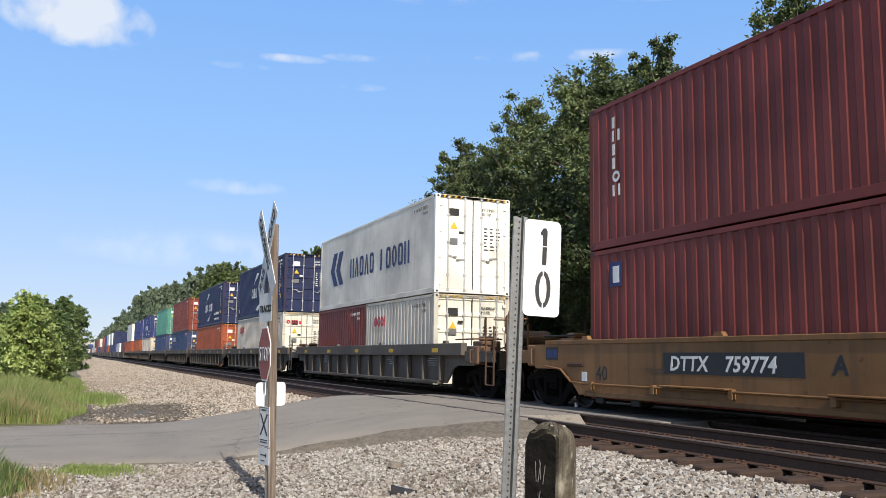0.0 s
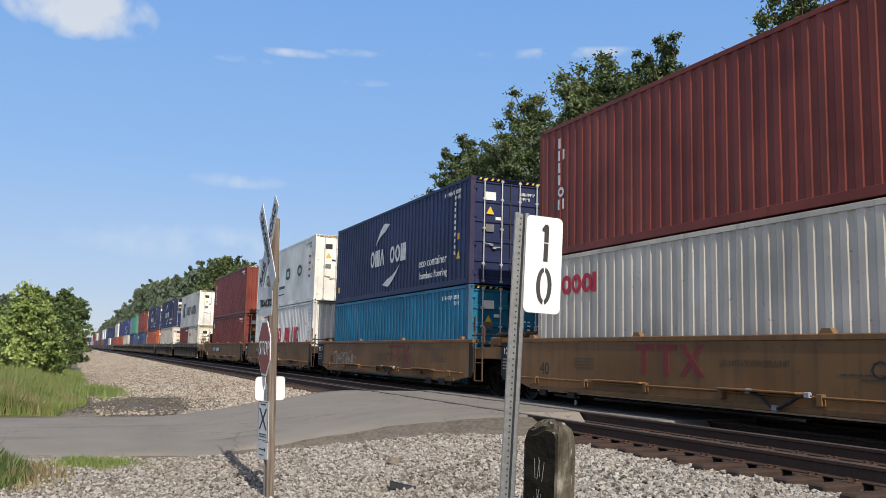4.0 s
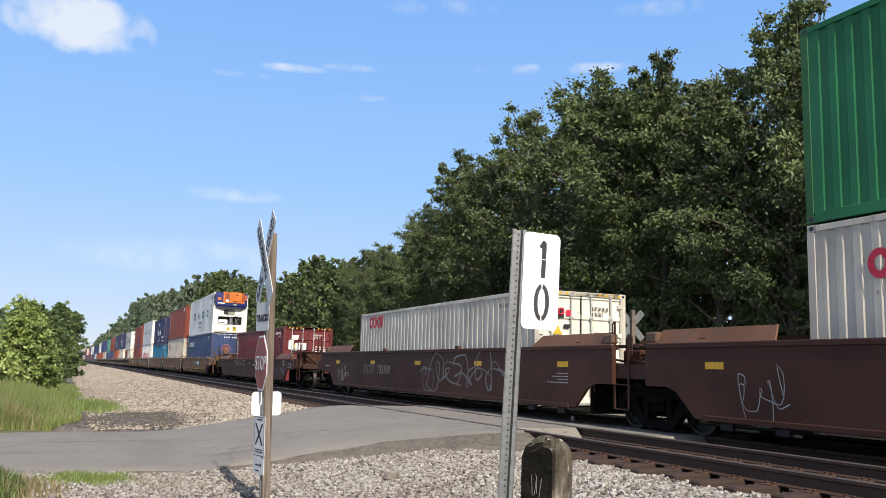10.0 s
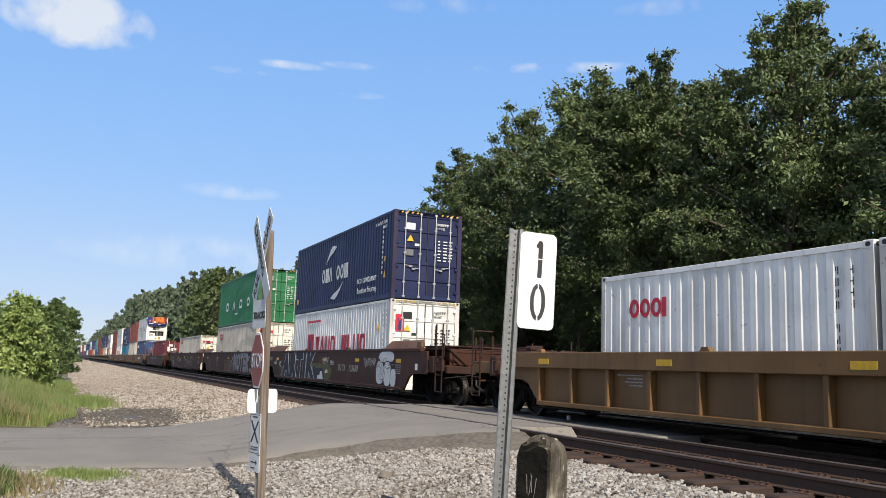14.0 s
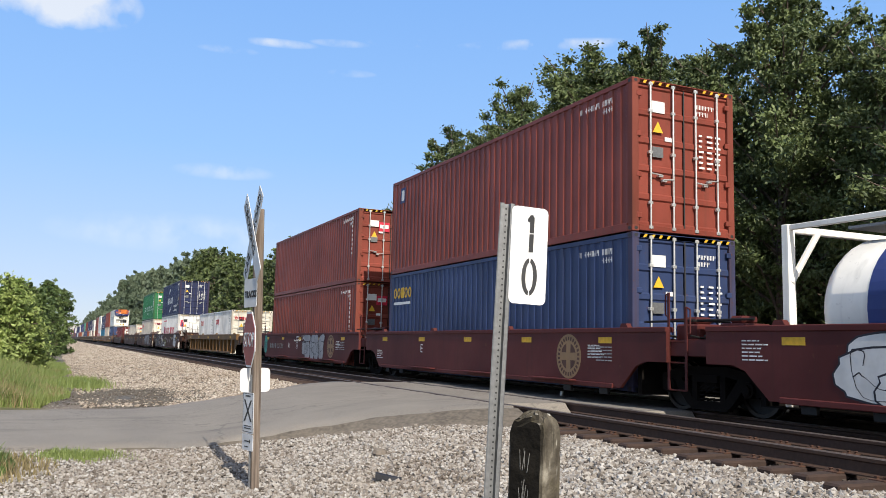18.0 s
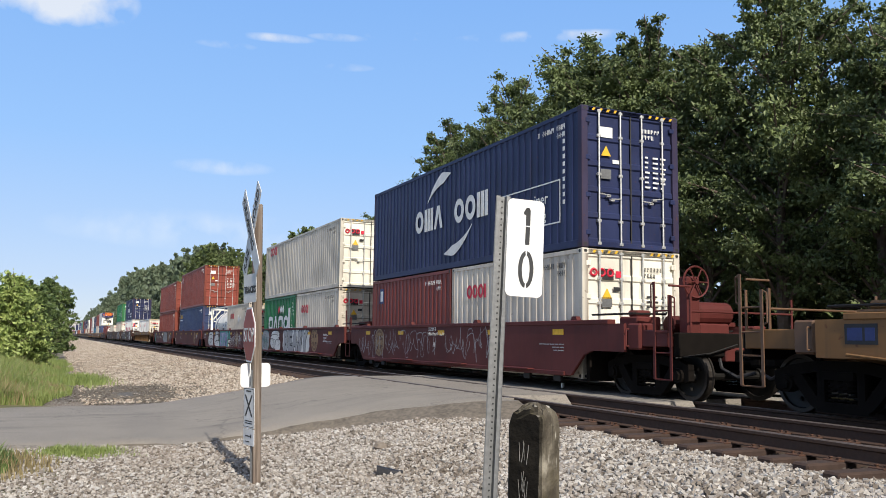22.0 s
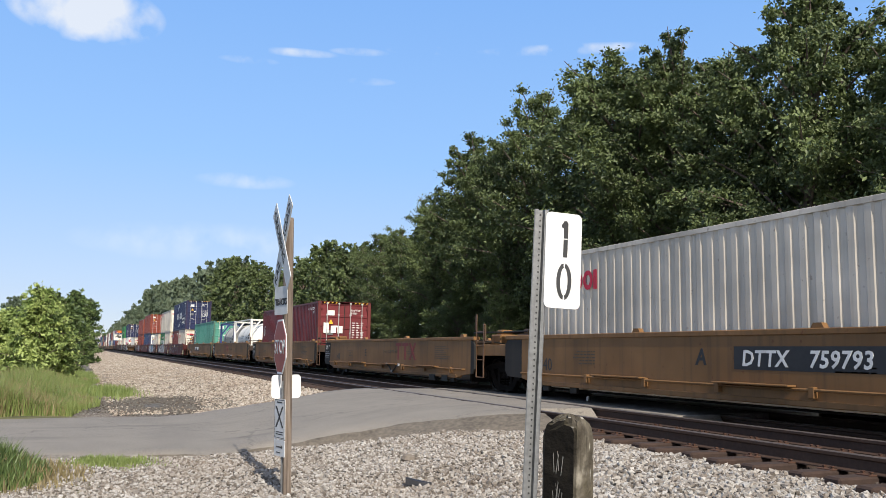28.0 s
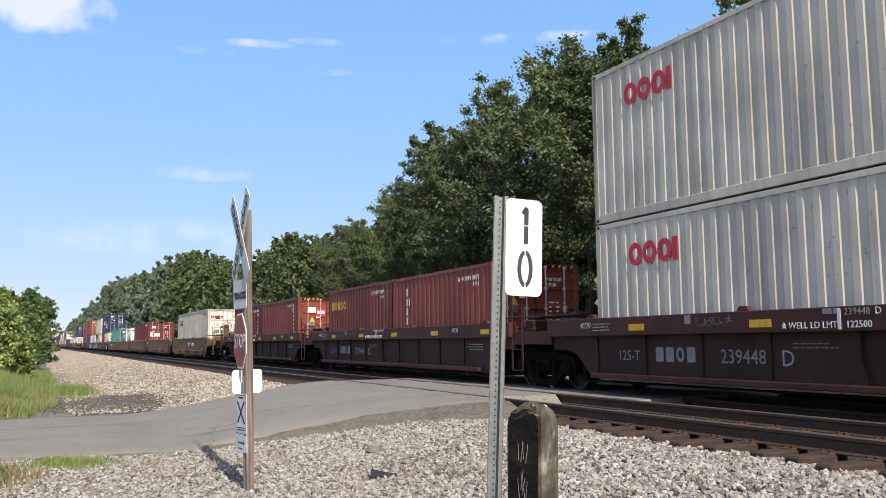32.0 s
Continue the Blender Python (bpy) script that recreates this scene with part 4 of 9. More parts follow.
def build_grass():
    n = 80000
    y = 21.4 + 34 * rng.uniform(0, 1, n) ** 1.4
    x = 0.9 - rng.uniform(0, 1, n) ** 1.1 * (5 + (y - 21) * 0.12) + 0.25 * np.sin(y * 1.1)
    keep = x < 0.15 + 0.3 * np.sin(y * 0.8) + 0.02 * (y - 21)
    x, y = x[keep], y[keep]
    h = (0.2 + 0.46 * smooth((0.4 - x) / 2.2)) * rng.uniform(0.5, 1.35, len(x)) * (1 + 0.3 * np.sin(x * 2.6 + 1.3 * np.sin(y * 0.9)) * np.sin(y * 1.25 + x))
    blades("grass", np.stack([x, y, ground_z(x, y) - 0.02], 1), h, 0.008, GRASS, "tall sunlit meadow grass beside the ballast", 8)
    n = 24000
    y = 21.4 + 24 * rng.uniform(0, 1, n) ** 1.4
    x = 0.5 - rng.uniform(0, 1, n) ** 1.2 * (4 + (y - 21) * 0.12)
    keep = x < 0.05 + 0.35 * np.sin(y * 0.8)
    x, y = x[keep], y[keep]
    blades("dry_grass", np.stack([x, y, ground_z(x, y) - 0.02], 1), (0.22 + 0.45 * smooth((0.2 - x) / 2)) * rng.uniform(0.5, 1.35, len(x)), 0.006, DRY_GRASS, "dry seeding stalks among the tall grass", 12)
    n = 1500
    a, d = rng.uniform(0, 2 * np.pi, n), rng.uniform(0, 1, n) ** 0.6
    x, y = -0.9 + 1.1 * d * np.cos(a), 11.5 + 1.3 * d * np.sin(a)
    blades("dry_weeds", np.stack([x, y, ground_z(x, y) - 0.02], 1), (0.08 + 0.3 * (1 - d)) * rng.uniform(0.5, 1.3, n), 0.008, DRY_GRASS, "dry stalks among the weeds by the road", 13)
    n = 5200
    a, d = rng.uniform(0, 2 * np.pi, n), rng.uniform(0, 1, n) ** 0.6
    x, y = -1.15 + 0.85 * d * np.cos(a), 11.6 + 1.25 * d * np.sin(a)
    blades("weeds", np.stack([x, y, ground_z(x, y) - 0.02], 1), (0.14 + 0.46 * (1 - d)) * rng.uniform(0.5, 1.25, n), 0.013, LEAF_MID, "clump of green weeds at the road's edge", 9)
    n = 2600
    x = 0.42 + rng.normal(0, 0.26, n)
    y = 12.50 + 0.12 * np.sin(x * 9) + rng.normal(0, 0.24, n)
    blades("verge_grass", np.stack([x, y, ground_z(x, y) - 0.01], 1), rng.uniform(0.03, 0.14, n), 0.006, GRASS, "thin grass along the road's edge", 10)
    n = 2600
    x, y = 0.95 + rng.normal(0, 0.35, n), 31 + rng.normal(0, 1.2, n)
    blades("weed_tuft", np.stack([x, y, ground_z(x, y) - 0.01], 1), rng.uniform(0.12, 0.34, n), 0.012, GRASS, "tuft of weeds at the ballast's edge", 11)


build_woods()
build_left_plants()
build_grass()
build_gravel()


# ---- signs and posts ----
WOOD_POST = plain("weathered_grey_wood", (0.17, 0.135, 0.11), 0.9, vary=0.45, scale=9, lift=0.8)
SIGN_WHITE = plain("white_reflective_sheet", (0.80, 0.80, 0.80), 0.45, vary=0.04, scale=3, lift=0)
SIGN_RED = plain("faded_red_sheet", (0.30, 0.045, 0.035), 0.5, vary=0.15, scale=5, lift=0)
SIGN_GREY = plain("grey_sign_back", (0.15, 0.16, 0.17), 0.7, 0.1, vary=0.1, lift=0)
WORN_WHITE = plain("dirty_white_sheet", (0.55, 0.56, 0.57), 0.55, vary=0.2, scale=5, lift=0)


def stump_material():
    m, t, bsdf = material("stained_concrete_post", 0.95)
    bsdf.inputs["Specular IOR Level"].default_value = 0.1
    pos = t.nodes.new("ShaderNodeTexCoord").outputs["Object"]
    n = noise_of(t, pos, 6, 6)
    col = ramp(t, n, [(0.34, (0.07, 0.06, 0.047)), (0.54, (0.145, 0.128, 0.10)), (0.70, (0.36, 0.33, 0.27))])
    geo = t.nodes.new("ShaderNodeNewGeometry")
    xyz = t.nodes.new("ShaderNodeSeparateXYZ")
    t.links.new(t.nodes.new("ShaderNodeTexCoord").outputs["Normal"], xyz.inputs[0])
    soot = t.nodes.new("ShaderNodeMapRange")
    soot.inputs["From Min"].default_value, soot.inputs["From Max"].default_value = 0.2, 0.9
    neg = t.nodes.new("ShaderNodeMath")
    neg.operation = "MULTIPLY"
    neg.inputs[1].default_value = -1
    t.links.new(xyz.outputs[1], neg.inputs[0])
    t.links.new(neg.outputs[0], soot.inputs["Value"])
    black = ramp(t, noise_of(t, pos, 3.5, 5), [(0.3, (0.005, 0.0045, 0.004)), (0.75, (0.018, 0.016, 0.013))])
    chip = ramp(t, noise_of(t, pos, 11, 5, (2.2, 2.2, 0.5)), [(0.60, (0, 0, 0)), (0.66, (0.7,) * 3)])
    col = mix(t, chip, col, (0.45, 0.43, 0.38))
    moss = ramp(t, noise_of(t, pos, 4, 5), [(0.48, (0, 0, 0)), (0.68, (0.5,) * 3)])
    col = mix(t, moss, col, (0.13, 0.11, 0.045))
    run = ramp(t, noise_of(t, pos, 1.0, 5, (30, 30, 2.2)), [(0.56, (0, 0, 0)), (0.66, (0.55,) * 3)])
    col = mix(t, run, col, (0.05, 0.045, 0.035))
    col = mix(t, soot.outputs[0], col, black)
    t.links.new(col, bsdf.inputs["Base Color"])
    bump(t, bsdf, noise_of(t, pos, 14, 7), 0.9, 0.03)
    return m


def grained_wood():
    m, t, bsdf = material("split_grey_post_wood", 0.9)
    pos = t.nodes.new("ShaderNodeTexCoord").outputs["Object"]
    grain = noise_of(t, pos, 1.0, 7, (34, 34, 1.6))
    col = ramp(t, grain, [(0.3, (0.07, 0.052, 0.042)), (0.5, (0.19, 0.15, 0.12)), (0.72, (0.30, 0.25, 0.21))])
    col = mix(t, ramp(t, noise_of(t, pos, 1.3, 4), [(0.4, (0, 0, 0)), (0.7, (0.5,) * 3)]), col, (0.12, 0.085, 0.062))
    t.links.new(col, bsdf.inputs["Base Color"])
    bump(t, bsdf, grain, 0.8, 0.012)
    return m


def build_signs():
    # speed board on a perforated steel post
    ob = thing("speed_sign", "white speed board with black stencilled 10 on a perforated steel post", "sign", at=pose(1.834, 3.459, -0.198, 0, 2.6, 0))
    ob.scale = (0.78, 0.78, 0.78)
    z1 = 2.55
    s = Shape()
    prof = [(-0.046, 0.0), (-0.040, -0.004), (-0.020, -0.004), (-0.014, 0.028), (0.014, 0.028), (0.020, -0.004), (0.040, -0.004), (0.046, 0.0), (0.024, 0.004), (0.018, 0.034), (-0.018, 0.034), (-0.024, 0.004)]
    s.plate(prof, "z", -0.70, z1)
    post = part("post", s, STEEL, ob, at=pose(0, 0, 0, 0, 0, -14))
    s = Shape()
    for i in range(72):
        z = z1 - 0.03 - i * 0.0254 * 1.4
        s.add([(0.006 * math.cos(a) , 0.0262, z + 0.006 * math.sin(a)) for a in np.arange(8) * math.pi / 4], [tuple(range(8))[::-1]])
    tagged(part("perforation", s, BLACK_MARK, post), kind="stuff")
    face = part("sign_plate", Shape().plate(rounded(0.02, 0.268, z1 - 0.60, z1 - 0.01, 0.035), "y", -0.003, 0.003), SIGN_WHITE, ob, at=pose(0.030, -0.016, 0, 0, -0.6, -3))
    one = Shape()
    g = plain("stencil_black", (0.035, 0.035, 0.037), 0.5, vary=0.5, scale=4, lift=0)
    one.plate([(0.141, z1 - 0.285), (0.170, z1 - 0.285), (0.172, z1 - 0.175), (0.143, z1 - 0.175)], "y", -0.006, -0.0045)
    one.plate([(0.143, z1 - 0.168), (0.172, z1 - 0.168), (0.173, z1 - 0.075), (0.163, z1 - 0.058), (0.146, z1 - 0.058), (0.128, z1 - 0.085), (0.128, z1 - 0.10), (0.143, z1 - 0.104)], "y", -0.006, -0.0045)
    part("digit", one, g, face, "stencilled black digit 1")
    for side in (-1, 1):
        arc = []
        for k in range(12):
            a = radians(-83 + 166 * k / 11)
            arc.append((0.152 + side * 0.052 * math.cos(a), z1 - 0.435 + 0.113 * math.sin(a)))
        for k in range(12):
            a = radians(83 - 166 * k / 11)
            arc.append((0.152 + side * 0.026 * math.cos(a), z1 - 0.435 + 0.086 * math.sin(a)))
        part("digit", Shape().plate(arc if side > 0 else arc[::-1], "y", -0.006, -0.0045), g, face, "half of the stencilled black digit 0")
    # stained concrete post with a pointed, crumbled top
    st = thing("concrete_post", "stubby stained concrete post, one face black with flaking white paint", "post", at=pose(2.825, 4.72, -0.6, 0, 1.0, -61))
    s = Shape()
    h, w = 1.325, 0.122
    rows = [(-0.1, w, 0), (0.4, w, 0), (0.7, w * 1.01, 0.002), (0.95, w, 0.003), (1.18, w * 0.995, 0.003), (1.222, w * 0.97, 0.004), (1.255, w * 0.88, 0.006), (1.282, w * 0.72, 0.007), (1.302, w * 0.52, 0.008), (1.316, w * 0.30, 0.008), (h, w * 0.10, 0.003)]
    vs = []
    rr = random.Random(3)
    c = 0.86
    loop = [(q * sx, sy) if flip else (sx, q * sy) for sx in (-1, 1) for sy in (-1, 1) for flip in (0, 1) for q in (0.28, 0.6, c)]
    loop = sorted(loop, key=lambda p: math.atan2(p[1], p[0]))
    k = len(loop)
    for z, q, j in rows:
        for x, y in loop:
            vs.append((q * x + rr.uniform(-j, j), q * y + rr.uniform(-j, j), z + (rr.uniform(-0.012, 0.008) if 1.15 < z < h else 0)))
    s.add(vs, [(r * k + i, r * k + (i + 1) % k, (r + 1) * k + (i + 1) % k, (r + 1) * k + i) for r in range(len(rows) - 1) for i in range(k)] + [tuple(range((len(rows) - 1) * k, len(rows) * k))])
    shaft = part("shaft", s, stump_material(), st)
    flake = plain("flaking_white_paint", (0.20, 0.20, 0.19), 0.8, vary=0.5, scale=40, lift=0)
    for z, n in ((1.00, 4), (0.78, 6)):
        s = Shape()
        for i in range(n):
            y0 = -0.030 + 0.060 * i / n + rr.uniform(-0.006, 0.006)
            zz = z + rr.uniform(-0.05, 0.02)
            lean = (0.014 if i % 2 else -0.010) + rr.uniform(-0.005, 0.005)
            wide = rr.uniform(0.0015, 0.0035)
            s.plate([(y0, zz), (y0 + wide, zz), (y0 + lean + wide, zz + 0.11), (y0 + lean + wide * 0.3, zz + 0.12)], "y", -w * 1.012 - 0.002, -w * 1.012 + 0.002)
        part("paint_flakes", s, flake, shaft, "flaked white paint strokes")["kind"] = "stuff"
    # crossbuck with stop sign on a wooden post, seen nearly edge on
    cb = thing("crossbuck", "grey wooden post with a railroad crossbuck, stop sign and small plates", "sign", at=pose(2.155, 9.52, -0.55, 0, -1.6, 0))
    part("post", Shape().chamfered(-0.046, 0.046, -0.046, 0.046, -0.2, 3.17, 0.010), grained_wood(), cb, at=pose(-0.012, 0.012, 0, 0, 0, 12))
    mount = pose(-0.062, 0.0, 0, 0, 0, -90)
    def blade(tilt, lift, text):
        b = part("blade", Shape().plate(rounded(-0.61, 0.61, -0.115, 0.115, 0.02), "y", -0.004, 0.004), WORN_WHITE, cb, "faded white crossbuck blade", at=mount @ pose(0, -0.02 - lift, 2.85, 0, 0, 0) @ pose(0, 0, 0, 0, tilt, 0))
        for word, at in zip(text.split(), (-0.53, 0.10)):
            part("lettering", words(word, 0.17, BLACK_MARK), None, b, at=pose(at - 0.02, -0.007, -0.06))
    blade(-50, 0.0, "RAIL ROAD")
    blade(50, 0.012, "CROSSING")
    tk = part("track_plate", Shape().plate(rounded(-0.21, 0.21, 2.05, 2.37, 0.02), "y", -0.006, 0.0), WORN_WHITE, cb, "small white plate below the crossbuck", at=mount @ pose(0, -0.03, 0, 0, 0, 7))
    part("lettering", words("TRACKS", 0.105, BLACK_MARK, fat=0.003), None, tk, at=pose(-0.175, -0.010, 2.16))
    octo = [(0.33 * math.cos(radians(22.5 + 45 * i)), 1.69 + 0.33 * math.sin(radians(22.5 + 45 * i))) for i in range(8)]
    stop = part("stop_sign", Shape().plate(octo, "y", -0.004, 0.004), SIGN_WHITE, cb, "faded red octagonal stop sign", at=mount @ pose(0, -0.035, 0))
    octo2 = [(x * 0.93, 1.69 + (z - 1.69) * 0.93) for x, z in octo]
    part("red_field", Shape().plate(octo2, "y", -0.0075, -0.0045), SIGN_RED, stop)
    part("lettering", words("STOP", 0.23, WORN_WHITE), None, stop, at=pose(-0.255, -0.011, 1.61))
    part("blank_plate", Shape().plate(rounded(-0.165, 0.165, 1.105, 1.37, 0.04), "y", -0.004, 0.004), SIGN_WHITE, cb, "blank white plate with rounded corners", at=pose(-0.008, 0.075, 0, 0, 0, -6))
    ens = part("notice_plate", Shape().plate(rounded(-0.15, 0.15, 0.62, 1.06, 0.012), "y", -0.004, 0.004), WORN_WHITE, cb, "white notice plate with a black cross", at=mount @ pose(0.0, -0.03, 0.045, 0, 0, 10))
    s = Shape()
    for t in (1, -1):
        s.plate([(-0.095 * t - 0.018, 0.745), (-0.095 * t + 0.018, 0.745), (0.095 * t + 0.018, 0.98), (0.095 * t - 0.018, 0.98)][::t], "y", -0.007, -0.0045)
    part("printed_cross", s, BLACK_MARK, ens)
    ring = [(x, -0.0055, z) for q in (0.0, 0.006) for x, z in ((-0.141 + q, 0.629 + q), (0.141 - q, 0.629 + q), (0.141 - q, 1.051 - q), (-0.141 + q, 1.051 - q))]
    part("border_line", Shape().add(ring, [(i, (i + 1) % 4, 4 + (i + 1) % 4, 4 + i) for i in range(4)]), BLACK_MARK, ens)
    s = Shape()
    s.box(-0.07, 0.07, -0.007, -0.0045, 1.015, 1.03).box(-0.10, 0.10, -0.007, -0.0045, 0.665, 0.675).box(-0.10, 0.10, -0.007, -0.0045, 0.69, 0.70)
    part("print_line", s, BLACK_MARK, ens)["kind"] = "stuff"
    arr = part("notice_plate", Shape().plate(rounded(-0.15, 0.15, 0.43, 0.61, 0.012), "y", -0.004, 0.004), WORN_WHITE, cb, "white plate with a black arrow", at=mount @ pose(0.0, -0.03, 0.045, 0, 0, 10))
    s = Shape().box(-0.085, 0.06, -0.007, -0.0045, 0.525, 0.537).plate([(0.055, 0.505), (0.09, 0.531), (0.055, 0.557)], "y", -0.007, -0.0045).box(-0.08, 0.03, -0.007, -0.0045, 0.465, 0.475)
    part("printed_arrow", s, BLACK_MARK, arr)
    part("conduit", Shape().rod((-0.072, -0.03, -0.2), (-0.072, -0.03, 1.3), 0.012), STEEL, cb, "thin steel strap")
    # the crossbuck on the other side of the tracks, seen from behind
    c2 = thing("crossbuck", "grey back of a crossbuck on a post across the tracks", "sign", at=pose(16.35, 22.0, -0.62, 0, 0, -12))
    part("post", Shape().chamfered(-0.06, 0.06, -0.06, 0.06, 0, 3.78, 0.012), WOOD_POST, c2)
    for k, tilt in enumerate((-50, 50)):
        part("blade", Shape().plate(rounded(-0.57, 0.57, -0.105, 0.105, 0.02), "y", -0.004, 0.004), SIGN_GREY, c2, at=pose(0, 0.068 + 0.014 * k, 3.30, 0, tilt, 0) )
    x, y = 9.80, 15.25
    tagged(part("marker_block", Shape().chamfered(-0.03, 0.03, -0.03, 0.03, 0, 0.10, 0.008), SIGN_WHITE, None, at=pose(x, y, RAIL_Z, 0, 0, 20)), "small white block beside the far track's rail", "marker")
    # litter on the gravel
    s = Shape()
    n = 9
    vs = []
    for i in range(n):
        q = i / (n - 1)
        x = -0.15 + 0.30 * q
        y = 0.03 * math.cos(q * 3)
        hgt = 0.05 * (1 - q) ** 1.5 + 0.012
        wdt = 0.030 * (1 - abs(2 * q - 0.8) ** 2 * 0.5)
        vs += [(x, y - wdt, 0.0), (x, y - wdt * 0.7, hgt + 0.02), (x, y + wdt * 0.7, hgt + 0.03), (x, y + wdt, 0.01)]
    fs = [(i * 4 + j, i * 4 + (j + 1) % 4, i * 4 + 4 + (j + 1) % 4, i * 4 + 4 + j) for i in range(n - 1) for j in range(4)] + [(3, 2, 1, 0), ((n - 1) * 4, (n - 1) * 4 + 1, (n - 1) * 4 + 2, (n - 1) * 4 + 3)]
    x, y = 3.62, 9.25
    tagged(part("rubber_scrap", s.add(vs, [f[::-1] for f in fs[:-2]] + fs[-2:]), plain("black_rubber", (0.02, 0.02, 0.024), 0.5), None, at=pose(x, y, float(ground_z(x, y)) + 0.02, 0, 0, -18)), "curled black scrap of tyre rubber on the gravel", "litter")
    x, y = 4.12, 10.9
    tagged(part("stone", Shape().lathe([(-0.05, 0.001), (-0.045, 0.06), (0.0, 0.10), (0.05, 0.085), (0.075, 0.03), (0.078, 0.001)], 9, 0, "z"), plain("brown_stone", (0.20, 0.17, 0.14), 0.9), None, at=pose(x, y, float(ground_z(x, y)) + 0.03, 6, 4, 20)), "single larger grey-brown stone on the gravel", "stone")


def build_distance():
    PALE = plain("pale_concrete", (0.62, 0.60, 0.57), 0.9, scale=0.4)
    br = thing("overpass", "distant pale road overpass across the line", "bridge")
    part("deck", Shape().box(-60, 70, 744, 752, 8.0, 10.0), PALE, br)
    part("parapet", Shape().box(-60, 70, 743.7, 744.0, 9.6, 11.2), PALE, br)
    for x in (-30, -8, 24, 48):
        part("pier", Shape().box(x - 0.8, x + 0.8, 745, 751, -0.6, 8.0), CONCRETE, br)
    p = thing("utility_pole", "distant wooden utility pole", "pole", at=pose(-12.6, 118, -0.7))
    part("pole", Shape().rod((0, 0, 0), (0, 0, 8.5), 0.16, 8, 0, 0.11), WOOD_POST, p)
    part("crossarm", Shape().box(-1.1, 1.1, -0.06, 0.06, 7.6, 7.75), WOOD_POST, p)


build_signs()
build_distance()


# ---- freight containers ----
H96, H86 = 2.896, 2.591
L40, L20 = 12.192, 6.058
GASKET = plain("door_gasket", (0.03, 0.03, 0.03), 0.8, lift=0)
BAR_STEEL = plain("galvanised_lock_bar", (0.55, 0.55, 0.54), 0.4, 0.5, lift=0)
PLATE_YELLOW = plain("yellow_warning_label", (0.75, 0.45, 0.03), 0.5, vary=0.1, lift=0)


def corrugated(a0, a1, z0, z1, base, depth, pitch=0.278, margin=0.12):
    """A vertically ribbed sheet: list of (along, out) and its heights."""
    pts = [(a0, base)]
    n = max(1, int((a1 - a0 - 2 * margin) / pitch))
    p = (a1 - a0 - 2 * margin) / n
    for i in range(n):
        o = a0 + margin + i * p
        pts += [(o, base), (o + p * 0.13, base + depth), (o + p * 0.48, base + depth), (o + p * 0.61, base)]
    pts += [(a1 - margin, base), (a1, base)]
    return pts


def sheet(shape, pts, z0, z1, axis, flip=False):
    vs, fs = [], []
    for a, o in pts:
        for z in (z0, z1):
            vs.append((o, a, z) if axis == "x" else (a, o, z))
    for i in range(len(pts) - 1):
        q = (2 * i, 2 * i + 1, 2 * i + 3, 2 * i + 2)
        fs.append(q[::-1] if flip else q)
    return shape.add(vs, fs)


CMESH = {}


def cmesh(key, build):
    if key not in CMESH:
        CMESH[key] = build()
    return CMESH[key]


